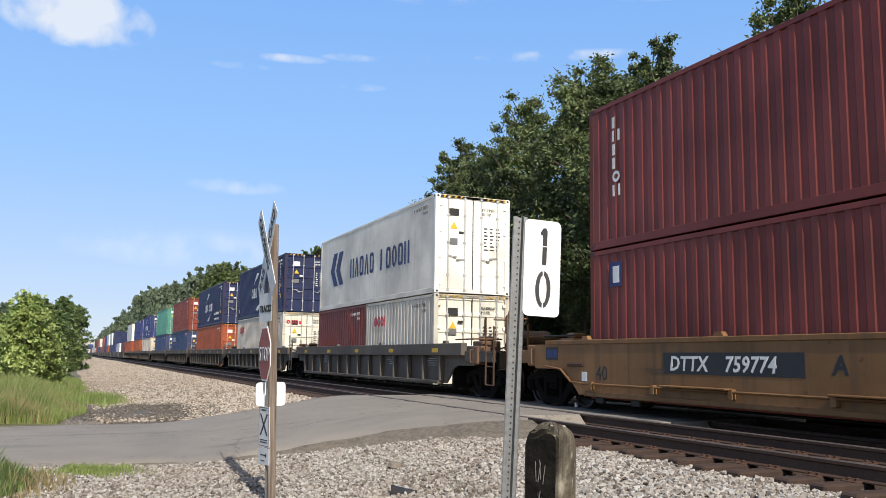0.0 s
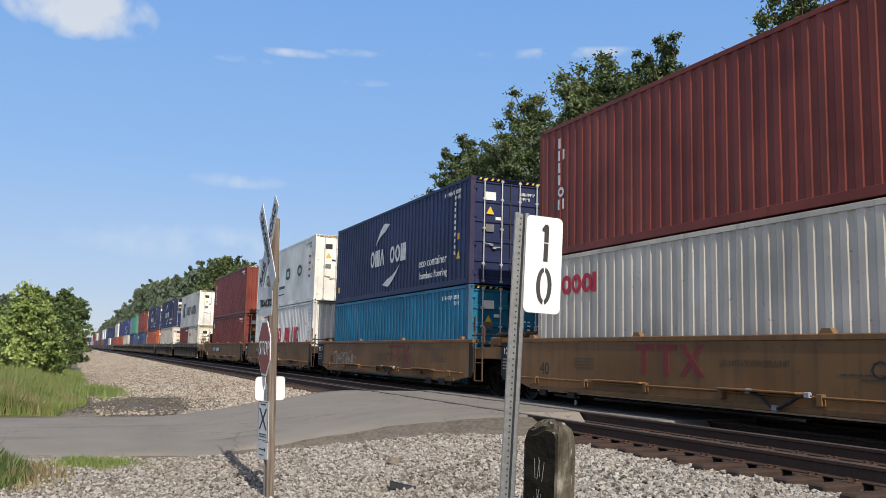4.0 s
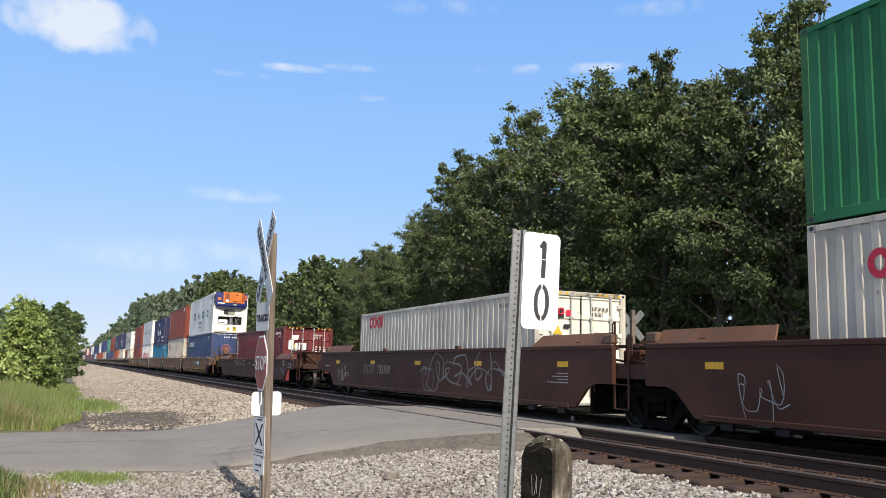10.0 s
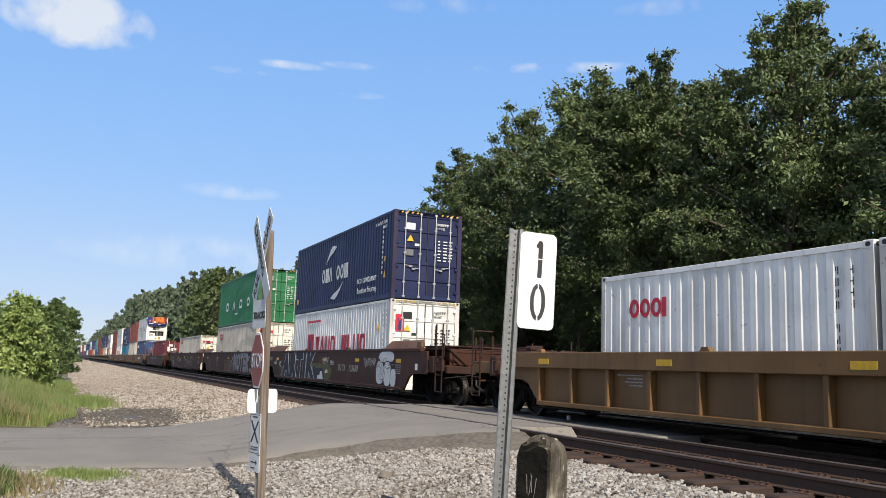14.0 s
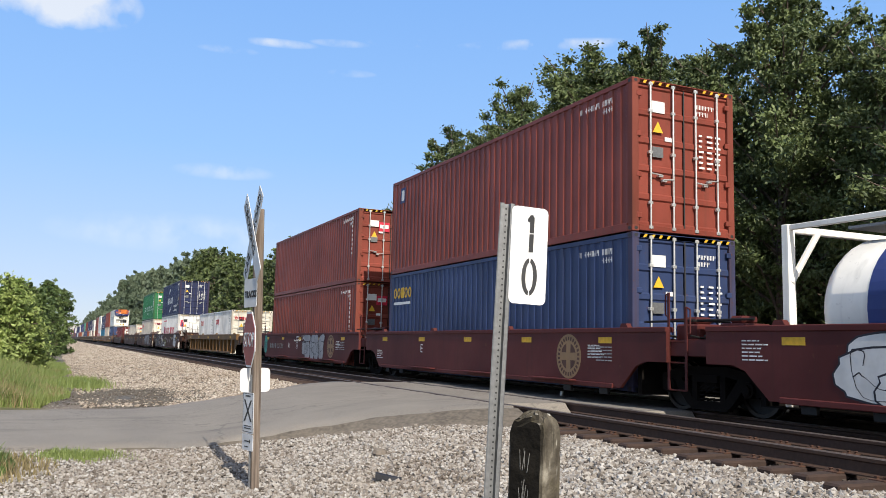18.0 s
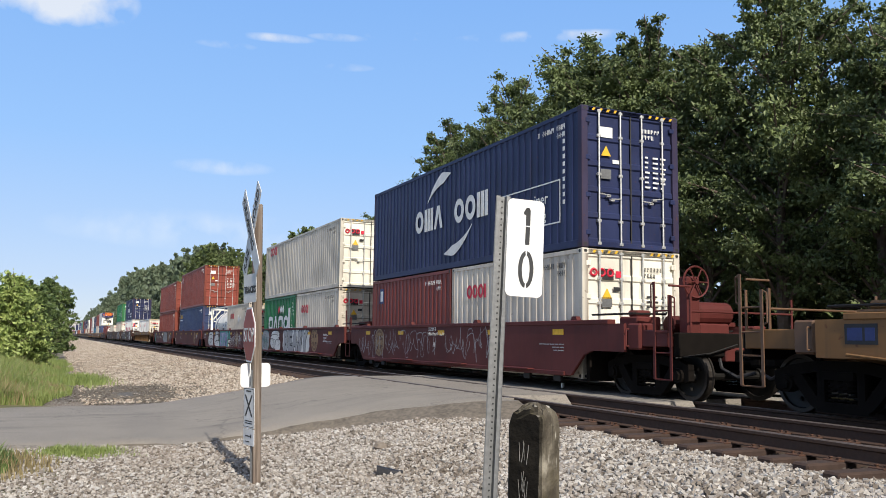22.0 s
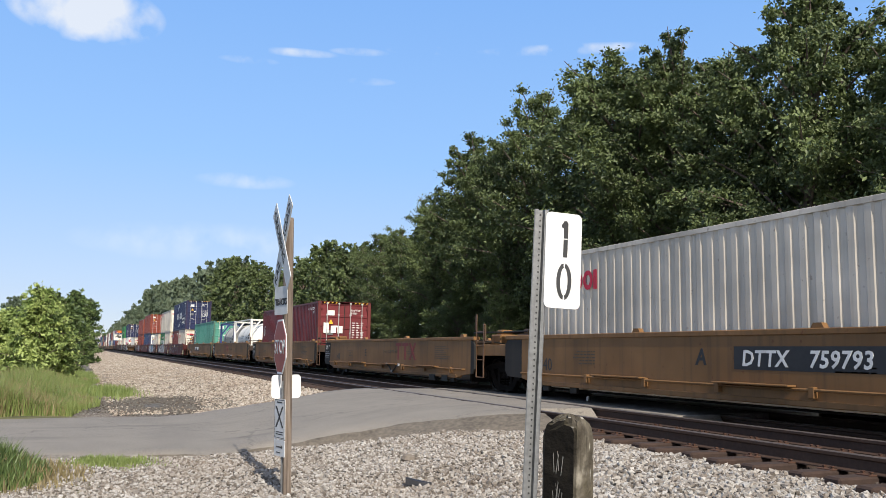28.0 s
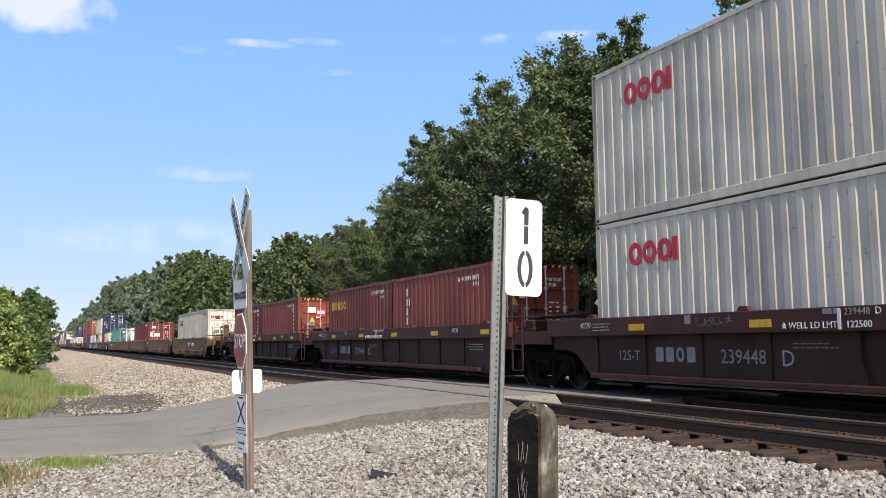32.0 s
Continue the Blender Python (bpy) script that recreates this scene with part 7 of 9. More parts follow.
def well_car(label, style, half, well, first=False, last=False, lettering=None, gear=None, seed=0, wheel=None, top=None):
    """One unit of a well car, centred on y 0, rails at z 0. half: from the middle to a truck; well: half the well's length."""
    mat = C[style]
    car = thing("well_car", label, "rail car", "well cars of the train")
    z0, z1 = 0.32, top or (1.52 if style == "brown" else 1.38)
    key = (style, half, well, z1)
    ribbed = style in ("grey", "mustard", "umber")
    e = well + 1.0
    over = {"tan": 1.32, "umber": 0.72, "brown": 0.52}.get(style, 1.05)
    inset = 0.6 if style == "brown" else 0.0   # the trucks at a brown car's own ends stand further in
    plain_end = style == "tan"
    en = e if last or not plain_end else e - 0.35
    ep = e if first or not plain_end else e - 0.10
    for sx in (-1, 1):
        def side():
            s = Shape()
            xa, xb = sorted((sx * 1.5, sx * 1.44)) if not ribbed else sorted((sx * 1.36, sx * 1.31))
            ea, eb = (e + 0.45 if last else e), (e + 0.45 if first else e)
            near = [(-ea, z1 - 0.08), (-ea, 0.80), (-well - 0.45, 0.80), (-well - 0.2, 0.72), (-well + 0.25, z0)]
            far = [(well - 0.25, z0), (well + 0.2, 0.72), (well + 0.45, 0.80), (eb, 0.80), (eb, z1 - 0.08)]
            if plain_end and not last:
                near = [(0.20 - en, z1 - 0.08), (0.20 - en, 0.44), (0.10 - well, 0.38), (-well + 0.4, z0)]
            if plain_end and not first:
                far = [(well - 0.4, z0), (well - 0.1, 0.38), (well + 0.12, 0.42), (well + 0.12, z1 - 0.08)]
            out = near + far
            s.plate(out, "x", xa, xb)
            return s.mesh("side_panel", SHADED_MAROON if style == "umber" else mat)
        panel = part("side_panel", cmesh((key, "side", sx, first, last), side), None, car)
        def chord():
            xa, xb = sorted((sx * 1.52, sx * 1.34))
            return Shape().chamfered(xa, xb, -en, ep, z1 - 0.09 if not ribbed else z1 - 0.32, z1, 0.012).mesh("top_chord", mat)
        part("top_chord", cmesh((key, "chord", sx, first, last), chord), None, panel)
        def ledge():
            s = Shape()
            w = well - 0.45
            xa, xb = sorted((sx * 1.53, sx * 1.34))
            s.chamfered(xa, xb, -w, w, z0 - 0.02, z0 + 0.07, 0.012)
            if style == "tan":
                s.rod((sx * 1.555, -w, z0 + 0.215), (sx * 1.555, w, z0 + 0.215), 0.022, 6)
            return s.mesh("bottom_sill", mat)
        part("bottom_sill", cmesh((key, "ledge", sx), ledge), None, panel)
        if ribbed:
            n = max(7, int(well * 2 / 1.25))
            spots = [-well + 0.45 + k * (2 * well - 0.9) / n for k in range(n + 1)] if style != "umber" else [0.5 + 1.36 * k for k in range(-4, 5) if k]
            deep = 1.40 if style == "umber" else 1.50
            rib = cmesh((key, "rib", sx), lambda: Shape().chamfered(min(sx * deep, sx * 1.36), max(sx * deep, sx * 1.36), -0.05, 0.05, z0 + 0.06, z1 - 0.31, 0.012).mesh("rib", SHADED_MAROON if style == "umber" else mat))
            for y in spots:
                part("rib", rib, None, panel, at=pose(0, y, 0))
            if style == "umber":
                part("wide_rib", cmesh((key, "wide", sx), lambda: Shape().plate([(0.24, z0 + 0.05), (0.76, z0 + 0.05), (0.66, z0 + 0.4), (0.66, z1 - 0.31), (0.34, z1 - 0.31), (0.34, z0 + 0.4)], "x", min(sx * 1.43, sx * 1.36), max(sx * 1.43, sx * 1.36)).mesh("wide_rib", SHADED_MAROON)), None, panel)
        else:
            lift = z0 + 0.24 if style == "tan" else z0 + 0.06
            step = cmesh((key, "step", sx), lambda: Shape().chamfered(min(sx * 1.50, sx * 1.66), max(sx * 1.50, sx * 1.66), -0.78, 0.78, lift, lift + 0.03, 0.008).mesh("side_step", mat))
            for y in (-well * 0.62, -well * 0.12, well * 0.42) if style != "brown" else ():
                part("side_step", step, None, panel, at=pose(0, y, 0))
            clamp = cmesh((key, "clamp", sx), lambda: Shape().chamfered(min(sx * 1.50, sx * 1.58), max(sx * 1.50, sx * 1.58), -0.05, 0.05, z0 + 0.10, z0 + 0.26, 0.008).mesh("pipe_clamp", mat))
            for k in range(7 if style == "tan" else 0):
                part("pipe_clamp", clamp, None, panel, at=pose(0, -well + 0.75 + k * (2 * well - 1.5) / 6, 0))
            for sy, outer in ((-1, last), (1, first)) if style == "tan" else ():
                if outer:
                    line = [(sx * 1.555, sy * (well - 0.45), z0 + 0.215), (sx * 1.54, sy * (well - 0.02), z0 + 0.24), (sx * 1.54, sy * (well + 0.36), 0.80), (sx * 1.53, sy * (well + 0.95), 0.85)]
                else:
                    line = [(sx * 1.555, sy * (well - 0.45), z0 + 0.215), (sx * 1.555, sy * (well + 0.05), z0 + 0.215), (sx * 1.50, sy * (well + 0.10), z0 + 0.215)]
                part("brake_pipe", cmesh((key, "rise", sx, sy, outer), lambda: Shape().path(line, 0.022).mesh("brake_pipe", mat)), None, panel)
            tag = cmesh((key, "anchor", sx), lambda: Shape().chamfered(min(sx * 1.47, sx * 1.40), max(sx * 1.47, sx * 1.40), -0.13, 0.13, z0 - 0.14, z0 - 0.02, 0.01).mesh("anchor_lug", DARK_STEEL))
            for y in (-well + 0.8, -well + 2.0, well - 2.0, well - 0.9):
                part("anchor_lug", tag, None, panel, at=pose(0, y, 0))
        guide = cmesh((key, "guide", sx), lambda: Shape().plate([(-0.12, 0), (0.12, 0), (0.07, 0.075), (-0.07, 0.075)], "x", min(sx * 1.36, sx * 1.46), max(sx * 1.36, sx * 1.46)).mesh("guide", mat))
        for y in (-well + 0.2, -well * 0.3, well * 0.35, well - 0.4):
            part("guide", guide, None, panel, at=pose(0, y, z1))
        for sy in (-1, 1) if style == "brown" else ():
            def raised():
                rim = [(6.45, z1, 1.51), (e - 0.05, z1, 1.51), (e - 0.25, z1 + 0.24, 1.30), (6.60, z1 + 0.24, 1.30)]
                vs = [(sx * (x - d), sy * y, z) for d in (0.0, 0.035) for y, z, x in rim]
                fs = [(0, 1, 2, 3), (7, 6, 5, 4)] + [(i, i + 4, (i + 1) % 4 + 4, (i + 1) % 4) for i in range(4)]
                return Shape().add(vs, fs if sx * sy > 0 else [f[::-1] for f in fs]).mesh("raised_guide", GUIDE_TAN)
            part("raised_guide", cmesh((key, "raised", sx, sy), raised), None, panel)
            part("guide_tip", cmesh((key, "tip", sx, sy), lambda: Shape().chamfered(min(sx * 1.50, sx * 1.36), max(sx * 1.50, sx * 1.36), min(sy * (e - 0.3), sy * e), max(sy * (e - 0.3), sy * e), z1 + 0.01, z1 + 0.20, 0.03).mesh("guide_tip", GOLD)), None, panel)
        for sy, outer in ((-1, last), (1, first)):
            def beam():
                s = Shape()
                a, b = sy * (en if sy < 0 else ep), sy * (half + (over if outer else 0.45))
                if abs(b) > abs(a) + 0.05:
                    s.chamfered(min(sx * 1.42, sx * 1.30), max(sx * 1.42, sx * 1.30), min(a, b), max(a, b), 0.90, 1.18, 0.015)
                return s.mesh("end_beam", mat)
            part("end_beam", cmesh((key, "eb", sx, sy, outer), beam), None, car)
            if plain_end and not outer:
                lo, hi = (well + 0.12, ep + 0.02) if sy > 0 else (en - 0.20, en + 0.02)
                pts = [(lo, 0.42), (hi - 0.12, 0.44), (hi, 0.56), (hi, z1 - 0.22), (hi - 0.10, z1 - 0.10), (lo, z1 - 0.10)]
                part("end_panel", cmesh((key, "black", sx, sy), lambda: Shape().plate([(sy * y, z) for y, z in pts][::sy], "x", min(sx * 1.506, sx * 1.46), max(sx * 1.506, sx * 1.46)).mesh("end_panel", BLACK_PANEL)), None, car, "black end panel")
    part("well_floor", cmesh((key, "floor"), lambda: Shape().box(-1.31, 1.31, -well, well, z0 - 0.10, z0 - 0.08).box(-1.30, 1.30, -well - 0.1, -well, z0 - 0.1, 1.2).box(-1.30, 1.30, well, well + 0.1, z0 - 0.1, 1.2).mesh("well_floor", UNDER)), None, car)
    for sy, outer in ((-1, last), (1, first)):
        a, b = sorted((sy * (well + 0.1), sy * (half + (over if outer else 0.35))))
        part("platform", cmesh((key, "plat", sy, outer), lambda: Shape().chamfered(-1.29, 1.29, a, b, 0.90, 1.06, 0.02).chamfered(-0.35, 0.35, a - 0.2, b + 0.1, 0.66, 0.90, 0.02).mesh("platform", mat)), None, car)
        g = sy * (well + 0.95)
        if style == "brown" and outer:
            lo, hi = sorted((sy * (well + 0.25), sy * (half + over - 0.1)))
            part("equipment_box", cmesh((key, "equipment", sy), lambda: Shape().chamfered(-1.0, 1.0, lo, hi, 1.06, 1.42, 0.02).mesh("equipment_box", mat)), None, car)
            part("walkway", cmesh((key, "walkway", sy), lambda: Shape().chamfered(-1.12, 1.12, lo, hi, 1.56, 1.60, 0.008).mesh("walkway", SHADED_MAROON)), None, car, "dark walkway over the car's end")
            for k in range(5):
                y = lo + 0.1 + k * (hi - lo - 0.2) / 4
                part("bracket", cmesh((key, "bracket"), lambda: Shape().chamfered(-1.08, 1.08, -0.03, 0.03, 1.06, 1.56, 0.008).mesh("bracket", mat)), None, car, at=pose(0, y, 0))
            for z in (1.16, 1.48):
                part("rail", cmesh((key, "rail", sy, z), lambda: Shape().chamfered(-1.34, -1.29, lo, hi, z, z + 0.05, 0.008).mesh("rail", mat)), None, car)
            end = sy * (half + over + 0.05)
            part("brace", Shape().path([(-1.40, end, 1.62), (-0.65, end, 1.02)], 0.028), UNDER, car, "dark slanting brace")
            continue
        part("air_tank", cmesh((key, "tank", sy), lambda: Shape().rod((-0.25, g - 0.2, 1.30), (0.75, g - 0.2, 1.30), 0.17, 14).mesh("air_tank", gear or mat)), None, car)
        part("valve_box", cmesh((key, "valve", sy), lambda: Shape().chamfered(-1.05, -0.50, g - 0.30, g + 0.25, 1.06, 1.44, 0.03).chamfered(-0.95, -0.62, g - 0.16, g + 0.12, 1.44, 1.56, 0.03).mesh("valve_box", gear or mat)), None, car)
        for k, (pts, fat) in enumerate((([(-1.22, sy * (well + 0.35), 1.30), (-0.5, sy * (well + 0.5), 1.18), (0.3, sy * (well + 0.45), 1.35), (1.1, sy * (well + 0.5), 1.2)], 0.022),
                                        ([(-1.25, sy * (well + 1.3), 1.24), (-0.2, sy * (well + 1.25), 1.10), (1.1, sy * (well + 1.35), 1.2)], 0.018), ([(-1.30, sy * (well + 0.2), 1.48), (-1.30, sy * (well + 1.4), 1.48), (-0.6, sy * (well + 1.5), 1.48)], 0.02))):
            part("brake_pipe", cmesh((key, "pipes", sy, k), lambda: Shape().path(pts, fat).mesh("brake_pipe", gear or DARK_STEEL)), None, car)
    truck(car, -half + (inset if last else 0))
    if first:
        truck(car, half - inset)
    if not last:
        rail_set(car, -en - 0.40, GOLD if style == "tan" else mat, 1.95)
    for sy, outer in ((-1, last), (1, first)):
        if not outer:
            continue
        yy = sy * (half + over)
        rail_set(car, yy - 0.1 if sy < 0 else yy - 0.35, gear or mat, *((2.16, -1, 0.0) if style == "brown" else (2.0,)))
        for k, sx in enumerate((-1, 1)):
            part("corner_box", Shape().chamfered(min(sx * 1.47, sx * 1.15), max(sx * 1.47, sx * 1.15), min(sy * (e + 0.50), sy * (e + 0.85)), max(sy * (e + 0.50), sy * (e + 0.85)), 0.84, 1.30, 0.03), gear or mat, car)
        part("handhold", Shape().path([(-1.47, sy * (e + 0.56), 1.2), (-1.53, sy * (e + 0.56), 1.2), (-1.53, sy * (e + 0.56), 0.9), (-1.47, sy * (e + 0.56), 0.9)], 0.014), gear or mat, car)
        if style == "tan":
            part("data_plate", Shape().box(-1.5045, -1.5005, sy * (well + 0.75) - 0.24, sy * (well + 0.75) + 0.24, 0.98, 1.24), BLACK_MARK, car, "black data plate with grey lines")
            for a, b, c, d in ((-0.20, -0.06, 1.03, 1.19), (-0.02, 0.20, 1.03, 1.19)):
                part("data_field", Shape().box(-1.5085, -1.505, sy * (well + 0.75) + a, sy * (well + 0.75) + b, c, d), NAVY_MARK, car)
            part("lamp_box", Shape().chamfered(-1.54, -1.50, sy * (well - 0.15) - 0.28, sy * (well - 0.15) + 0.28, 0.86, 0.92, 0.01), RUST, car)
            part("data_card", Shape().box(-1.5045, -1.5005, sy * (well - 0.45) - 0.09, sy * (well - 0.45) + 0.09, 0.58, 0.76), WHITE_MARK, car, "small white plate")
        low, high = (0.84, 1.04) if style == "brown" else (0.74, 1.14)
        part("end_sill", Shape().chamfered(-1.30, 1.30, min(yy, yy + sy * 0.16), max(yy, yy + sy * 0.16), low, high, 0.02), SHADED_MAROON if style == "brown" else UNDER, car)
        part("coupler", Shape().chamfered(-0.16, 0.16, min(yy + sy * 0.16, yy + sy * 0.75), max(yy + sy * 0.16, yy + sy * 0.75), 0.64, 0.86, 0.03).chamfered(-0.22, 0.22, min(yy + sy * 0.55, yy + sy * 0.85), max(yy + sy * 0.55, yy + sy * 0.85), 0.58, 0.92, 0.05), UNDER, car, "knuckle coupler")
        part("air_hose", Shape().path([(-0.35, yy, 0.85), (-0.45, yy + sy * 0.2, 0.55), (-0.40, yy + sy * 0.5, 0.42), (-0.3, yy + sy * 0.8, 0.50)], 0.03), BLACK_MARK, car)
        part("cut_lever", Shape().path([(-1.35, yy + sy * 0.12, 0.72), (-0.7, yy + sy * 0.22, 0.80), (-0.15, yy + sy * 0.25, 0.95)], 0.016), DARK_STEEL, car)
        if sy < 0 and style not in ("brown", "mustard"):
            brake_wheel(car, -0.62, yy + 0.20, 2.02, wheel or gear or mat)
            part("brake_stand", Shape().chamfered(-0.76, -0.48, yy + 0.25, yy + 0.5, 1.06, 2.12, 0.03), gear or mat, car, "hand brake stand")
            part("reservoir", Shape().lathe([(-0.38, 0.001), (-0.38, 0.14), (-0.33, 0.21), (0.53, 0.21), (0.58, 0.14), (0.58, 0.001)], 16, 0, "x", (0, yy + 0.75, 1.50)), gear or mat, car, "cylindrical air reservoir")
            part("bracket", Shape().chamfered(-0.25, 0.45, yy + 0.55, yy + 0.95, 1.06, 1.32, 0.03), gear or mat, car)
        for x in (-1.38, -0.92, 1.38) if style != "brown" else (1.38,):
            part("grab_post", Shape().rod((x, yy, 0.9), (x, yy, 1.9 - 0.1 * abs(x)), 0.022, 7), gear or mat, car)
        bar = Shape().rod((-0.92, yy, 1.50), (1.38, yy, 1.50), 0.018)
        part("end_rail", bar.rod((-1.38, yy, 1.92), (-0.92, yy, 1.92), 0.018) if style != "brown" else bar, gear or mat, car)
    # yellow reflectors and small lettering
    if style != "tan":
        xx, zz = (-1.502, 1.10) if not ribbed else (-1.522, 1.14)
        w = well - 0.7
        if top:
            zz = top - 0.15
        dot = cmesh(("dot", zz), lambda: Shape().box(xx - 0.002, xx + 0.002, -0.2, 0.2, zz, zz + 0.11).mesh("reflector", YELLOW_MARK))
        for y in (8.5, 4.2, 1.3, -1.6, -4.5, -8.0) if top else [-w + k * w / 2 for k in range(5)] if style != "umber" else (-6.3, -3.58, -0.86, 1.86, 4.6):
            part("reflector", dot, None, car, at=pose(0, y, 0))
    s = Shape()
    r = random.Random(seed)
    xx = -1.5005 if not ribbed else -1.3605
    for y in (-well + 0.9, well * 0.55, -well * 0.45) if style in ("tan", "grey", "mustard") else (-well + 0.5,):
        for k in range(r.randint(2, 5)):
            at, end = y, y + r.uniform(0.35, 0.8)
            while at < end:
                dash = r.uniform(0.05, 0.14)
                s.box(xx - 0.004, xx, at, at + dash, 0.78 + k * 0.06, 0.80 + k * 0.06)
                at += dash + 0.025
    part("stencil", s, SPRAY_GREY if style != "tan" else plain("dark_stencil", (0.07, 0.05, 0.03), lift=0), car)["kind"] = "stuff"
    if lettering:
        lettering(car, well)
    return car


def l_number(digits, y, letter, ly):
    def f(car, well):
        part("number_panel", Shape().box(-1.5045, -1.5005, y - 3.0, y, 0.78, 1.13), BLACK_MARK, car, "black panel with the car number")
        part("reporting_mark", words("DTTX", 0.33, WHITE_MARK, shear=0.15, spacing=1.06, fat=0.007), None, car, "white reporting mark", at=on_side(-1.5065, y - 0.16, 0.84))
        part("number", words(digits, 0.33, WHITE_MARK, shear=0.15, spacing=1.06, fat=0.007), None, car, "white car number", at=on_side(-1.5065, y - 1.45, 0.84))
        part("size_mark", words("40", 0.38, BLACK_MARK), None, car, "black figures 40", at=on_side(-1.5025, 5.5, 0.62))
        part("unit_letter", words(letter, 0.36, BLACK_MARK, shear=0.12, fat=0.010), None, car, "black unit letter", at=on_side(-1.5025, ly, 0.84))
    return f


def l_logo(letter, y=2.2, ly=-2.6):
    def f(car, well):
        red = plain("faded_red_logo", (0.20, 0.022, 0.018), 0.6, vary=0.2, lift=0)
        for k in (0, 0.60):
            part("logo", Shape().plate([(y - k, 1.24), (y - k, 1.14), (y - k - 0.19, 1.14), (y - k - 0.19, 0.72), (y - k - 0.32, 0.72), (y - k - 0.32, 1.14), (y - k - 0.52, 1.14), (y - k - 0.52, 1.24)], "x", -1.5045, -1.5005), red, car, "faded red company emblem")
        part("logo", Shape().plate([(y - 1.18, 0.72), (y - 1.33, 0.72), (y - 1.80, 1.24), (y - 1.65, 1.24)], "x", -1.5045, -1.5005), red, car)
        part("logo", Shape().plate([(y - 1.65, 0.72), (y - 1.80, 0.72), (y - 1.33, 1.24), (y - 1.18, 1.24)], "x", -1.5085, -1.5048), red, car)
        part("size_mark", words("40", 0.38, BLACK_MARK), None, car, "black figures 40", at=on_side(-1.5025, 5.5, 0.62))
        part("load_mark", words("125 T", 0.22, WHITE_MARK), None, car, "white figures 125 T", at=on_side(-1.5085, well + 0.80, 1.02))
        small_print(car, well + 0.82, 0.90, 4, 0.6, SPRAY_GREY, -1.511, 0.07)
        dark = plain("dark_stencil", (0.07, 0.05, 0.03), lift=0)
        phrase("load_limit", "LD LMT 122,500 PER UNIT", 0.12, dark, car, "dark words load limit", -1.5025, 0.05, 0.93)
        small_print(car, -4.4, 1.12, 7, 1.0, dark, -1.504)
        part("brake_hose", Shape().path([(-1.59, -0.55, 0.56), (-1.60, -0.85, 0.50), (-1.60, -1.05, 0.36), (-1.60, -1.15, 0.34), (-1.60, -1.30, 0.40), (-1.60, -1.55, 0.53), (-1.59, -1.75, 0.56)], 0.022), BLACK_MARK, car, "black hose dipping in the brake pipe")
        for along, low in ((-0.62, 0.52), (-1.12, 0.31), (-1.70, 0.52)):
            part("hose_clamp", Shape().chamfered(-1.63, -1.57, along - 0.05, along + 0.05, low, low + 0.08, 0.01), SPRAY_GREY, car)
        for along in (-4.3, -5.2):
            part("jacking_plate", Shape().box(-1.545, -1.535, along - 0.2, along + 0.2, 0.19, 0.35), DARK_STEEL, car, "dark jacking plate")
        if letter:
            part("unit_letter", words(letter, 0.34, BLACK_MARK), None, car, "black unit letter", at=on_side(-1.5025, ly, 0.80))
    return f


def tags(car, y0, y1, z0, z1, mat, seed, x=-1.503, n=6, fat=0.010):
    """Sprayed handwriting that cannot be read: looping ribbons side by side."""
    r = random.Random(seed)
    s = Shape()
    words_in = max(1, round(n / 3.0)) * 2
    span = (y0 - y1) / words_in * 2
    for k in range(words_in):
        start, stop = y0 - (k // 2) * span, y0 - (k // 2 + 0.95) * span
        loops = max(1.6, 2 * n / words_in * r.uniform(0.9, 1.5))
        tall = (z1 - z0) * r.uniform(0.62, 1.0)
        mid = z0 + tall / 2 + (z1 - z0 - tall) * r.random()
        wide = (start - stop) / loops
        phase, lean, beat, swing = r.uniform(0, 6.28), r.uniform(-0.15, 0.25), r.uniform(0.31, 0.47), r.uniform(0.20, 0.48) * r.choice((-1, 1))
        m = int(16 * loops)
        pts = []
        for i in range(m + 1):
            g = 2 * math.pi * loops * i / m
            h = (0.62 + 0.38 * math.sin(g * beat + phase)) * tall / 2
            zz = mid + h * math.sin(g + 0.35 * math.sin(2 * g + phase)) - 0.12 * tall * math.sin(g * 0.37)
            zz = min(z1, max(z0, zz))
            pts.append((start - (start - stop) * i / m + wide * swing * math.cos(g) * (0.8 + 0.4 * math.sin(g * beat * 1.3 + phase)) + lean * (zz - mid), zz))
        vs = []
        for i, (p, q) in enumerate(pts):
            (a, b), (c, d) = pts[max(0, i - 1)], pts[min(m, i + 1)]
            e = math.hypot(c - a, d - b) or 1.0
            f = fat * (0.7 + 0.3 * math.sin(i * 0.5))
            out = x - 0.002 - 0.004 * i / m - 0.0045 * (k % 2)
            vs += [(out, p - (d - b) / e * f, q + (c - a) / e * f), (out, p + (d - b) / e * f, q - (c - a) / e * f)]
        s.add(vs, [(2 * i, 2 * i + 1, 2 * i + 3, 2 * i + 2) for i in range(m)])
    part("graffiti", s, mat, car, "thin sprayed graffiti lines")["kind"] = "stuff"


SPRAY_DIM = plain("worn_stencil_grey", (0.17, 0.165, 0.16), 0.7, vary=0.4, scale=5, lift=0)
SPRAY_PALE = plain("worn_stencil_pale", (0.26, 0.25, 0.24), 0.7, vary=0.3, scale=5, lift=0)
SPRAY_SILVER = plain("sprayed_silver", (0.23, 0.23, 0.25), 0.6, vary=0.3, scale=2, lift=0)
SPRAY_GREY = plain("sprayed_grey", (0.32, 0.325, 0.34), 0.7, vary=0.25, scale=3, lift=0)
SPRAY_WHITE = plain("sprayed_white", (0.66, 0.66, 0.64), 0.7, vary=0.2, scale=3, lift=0)
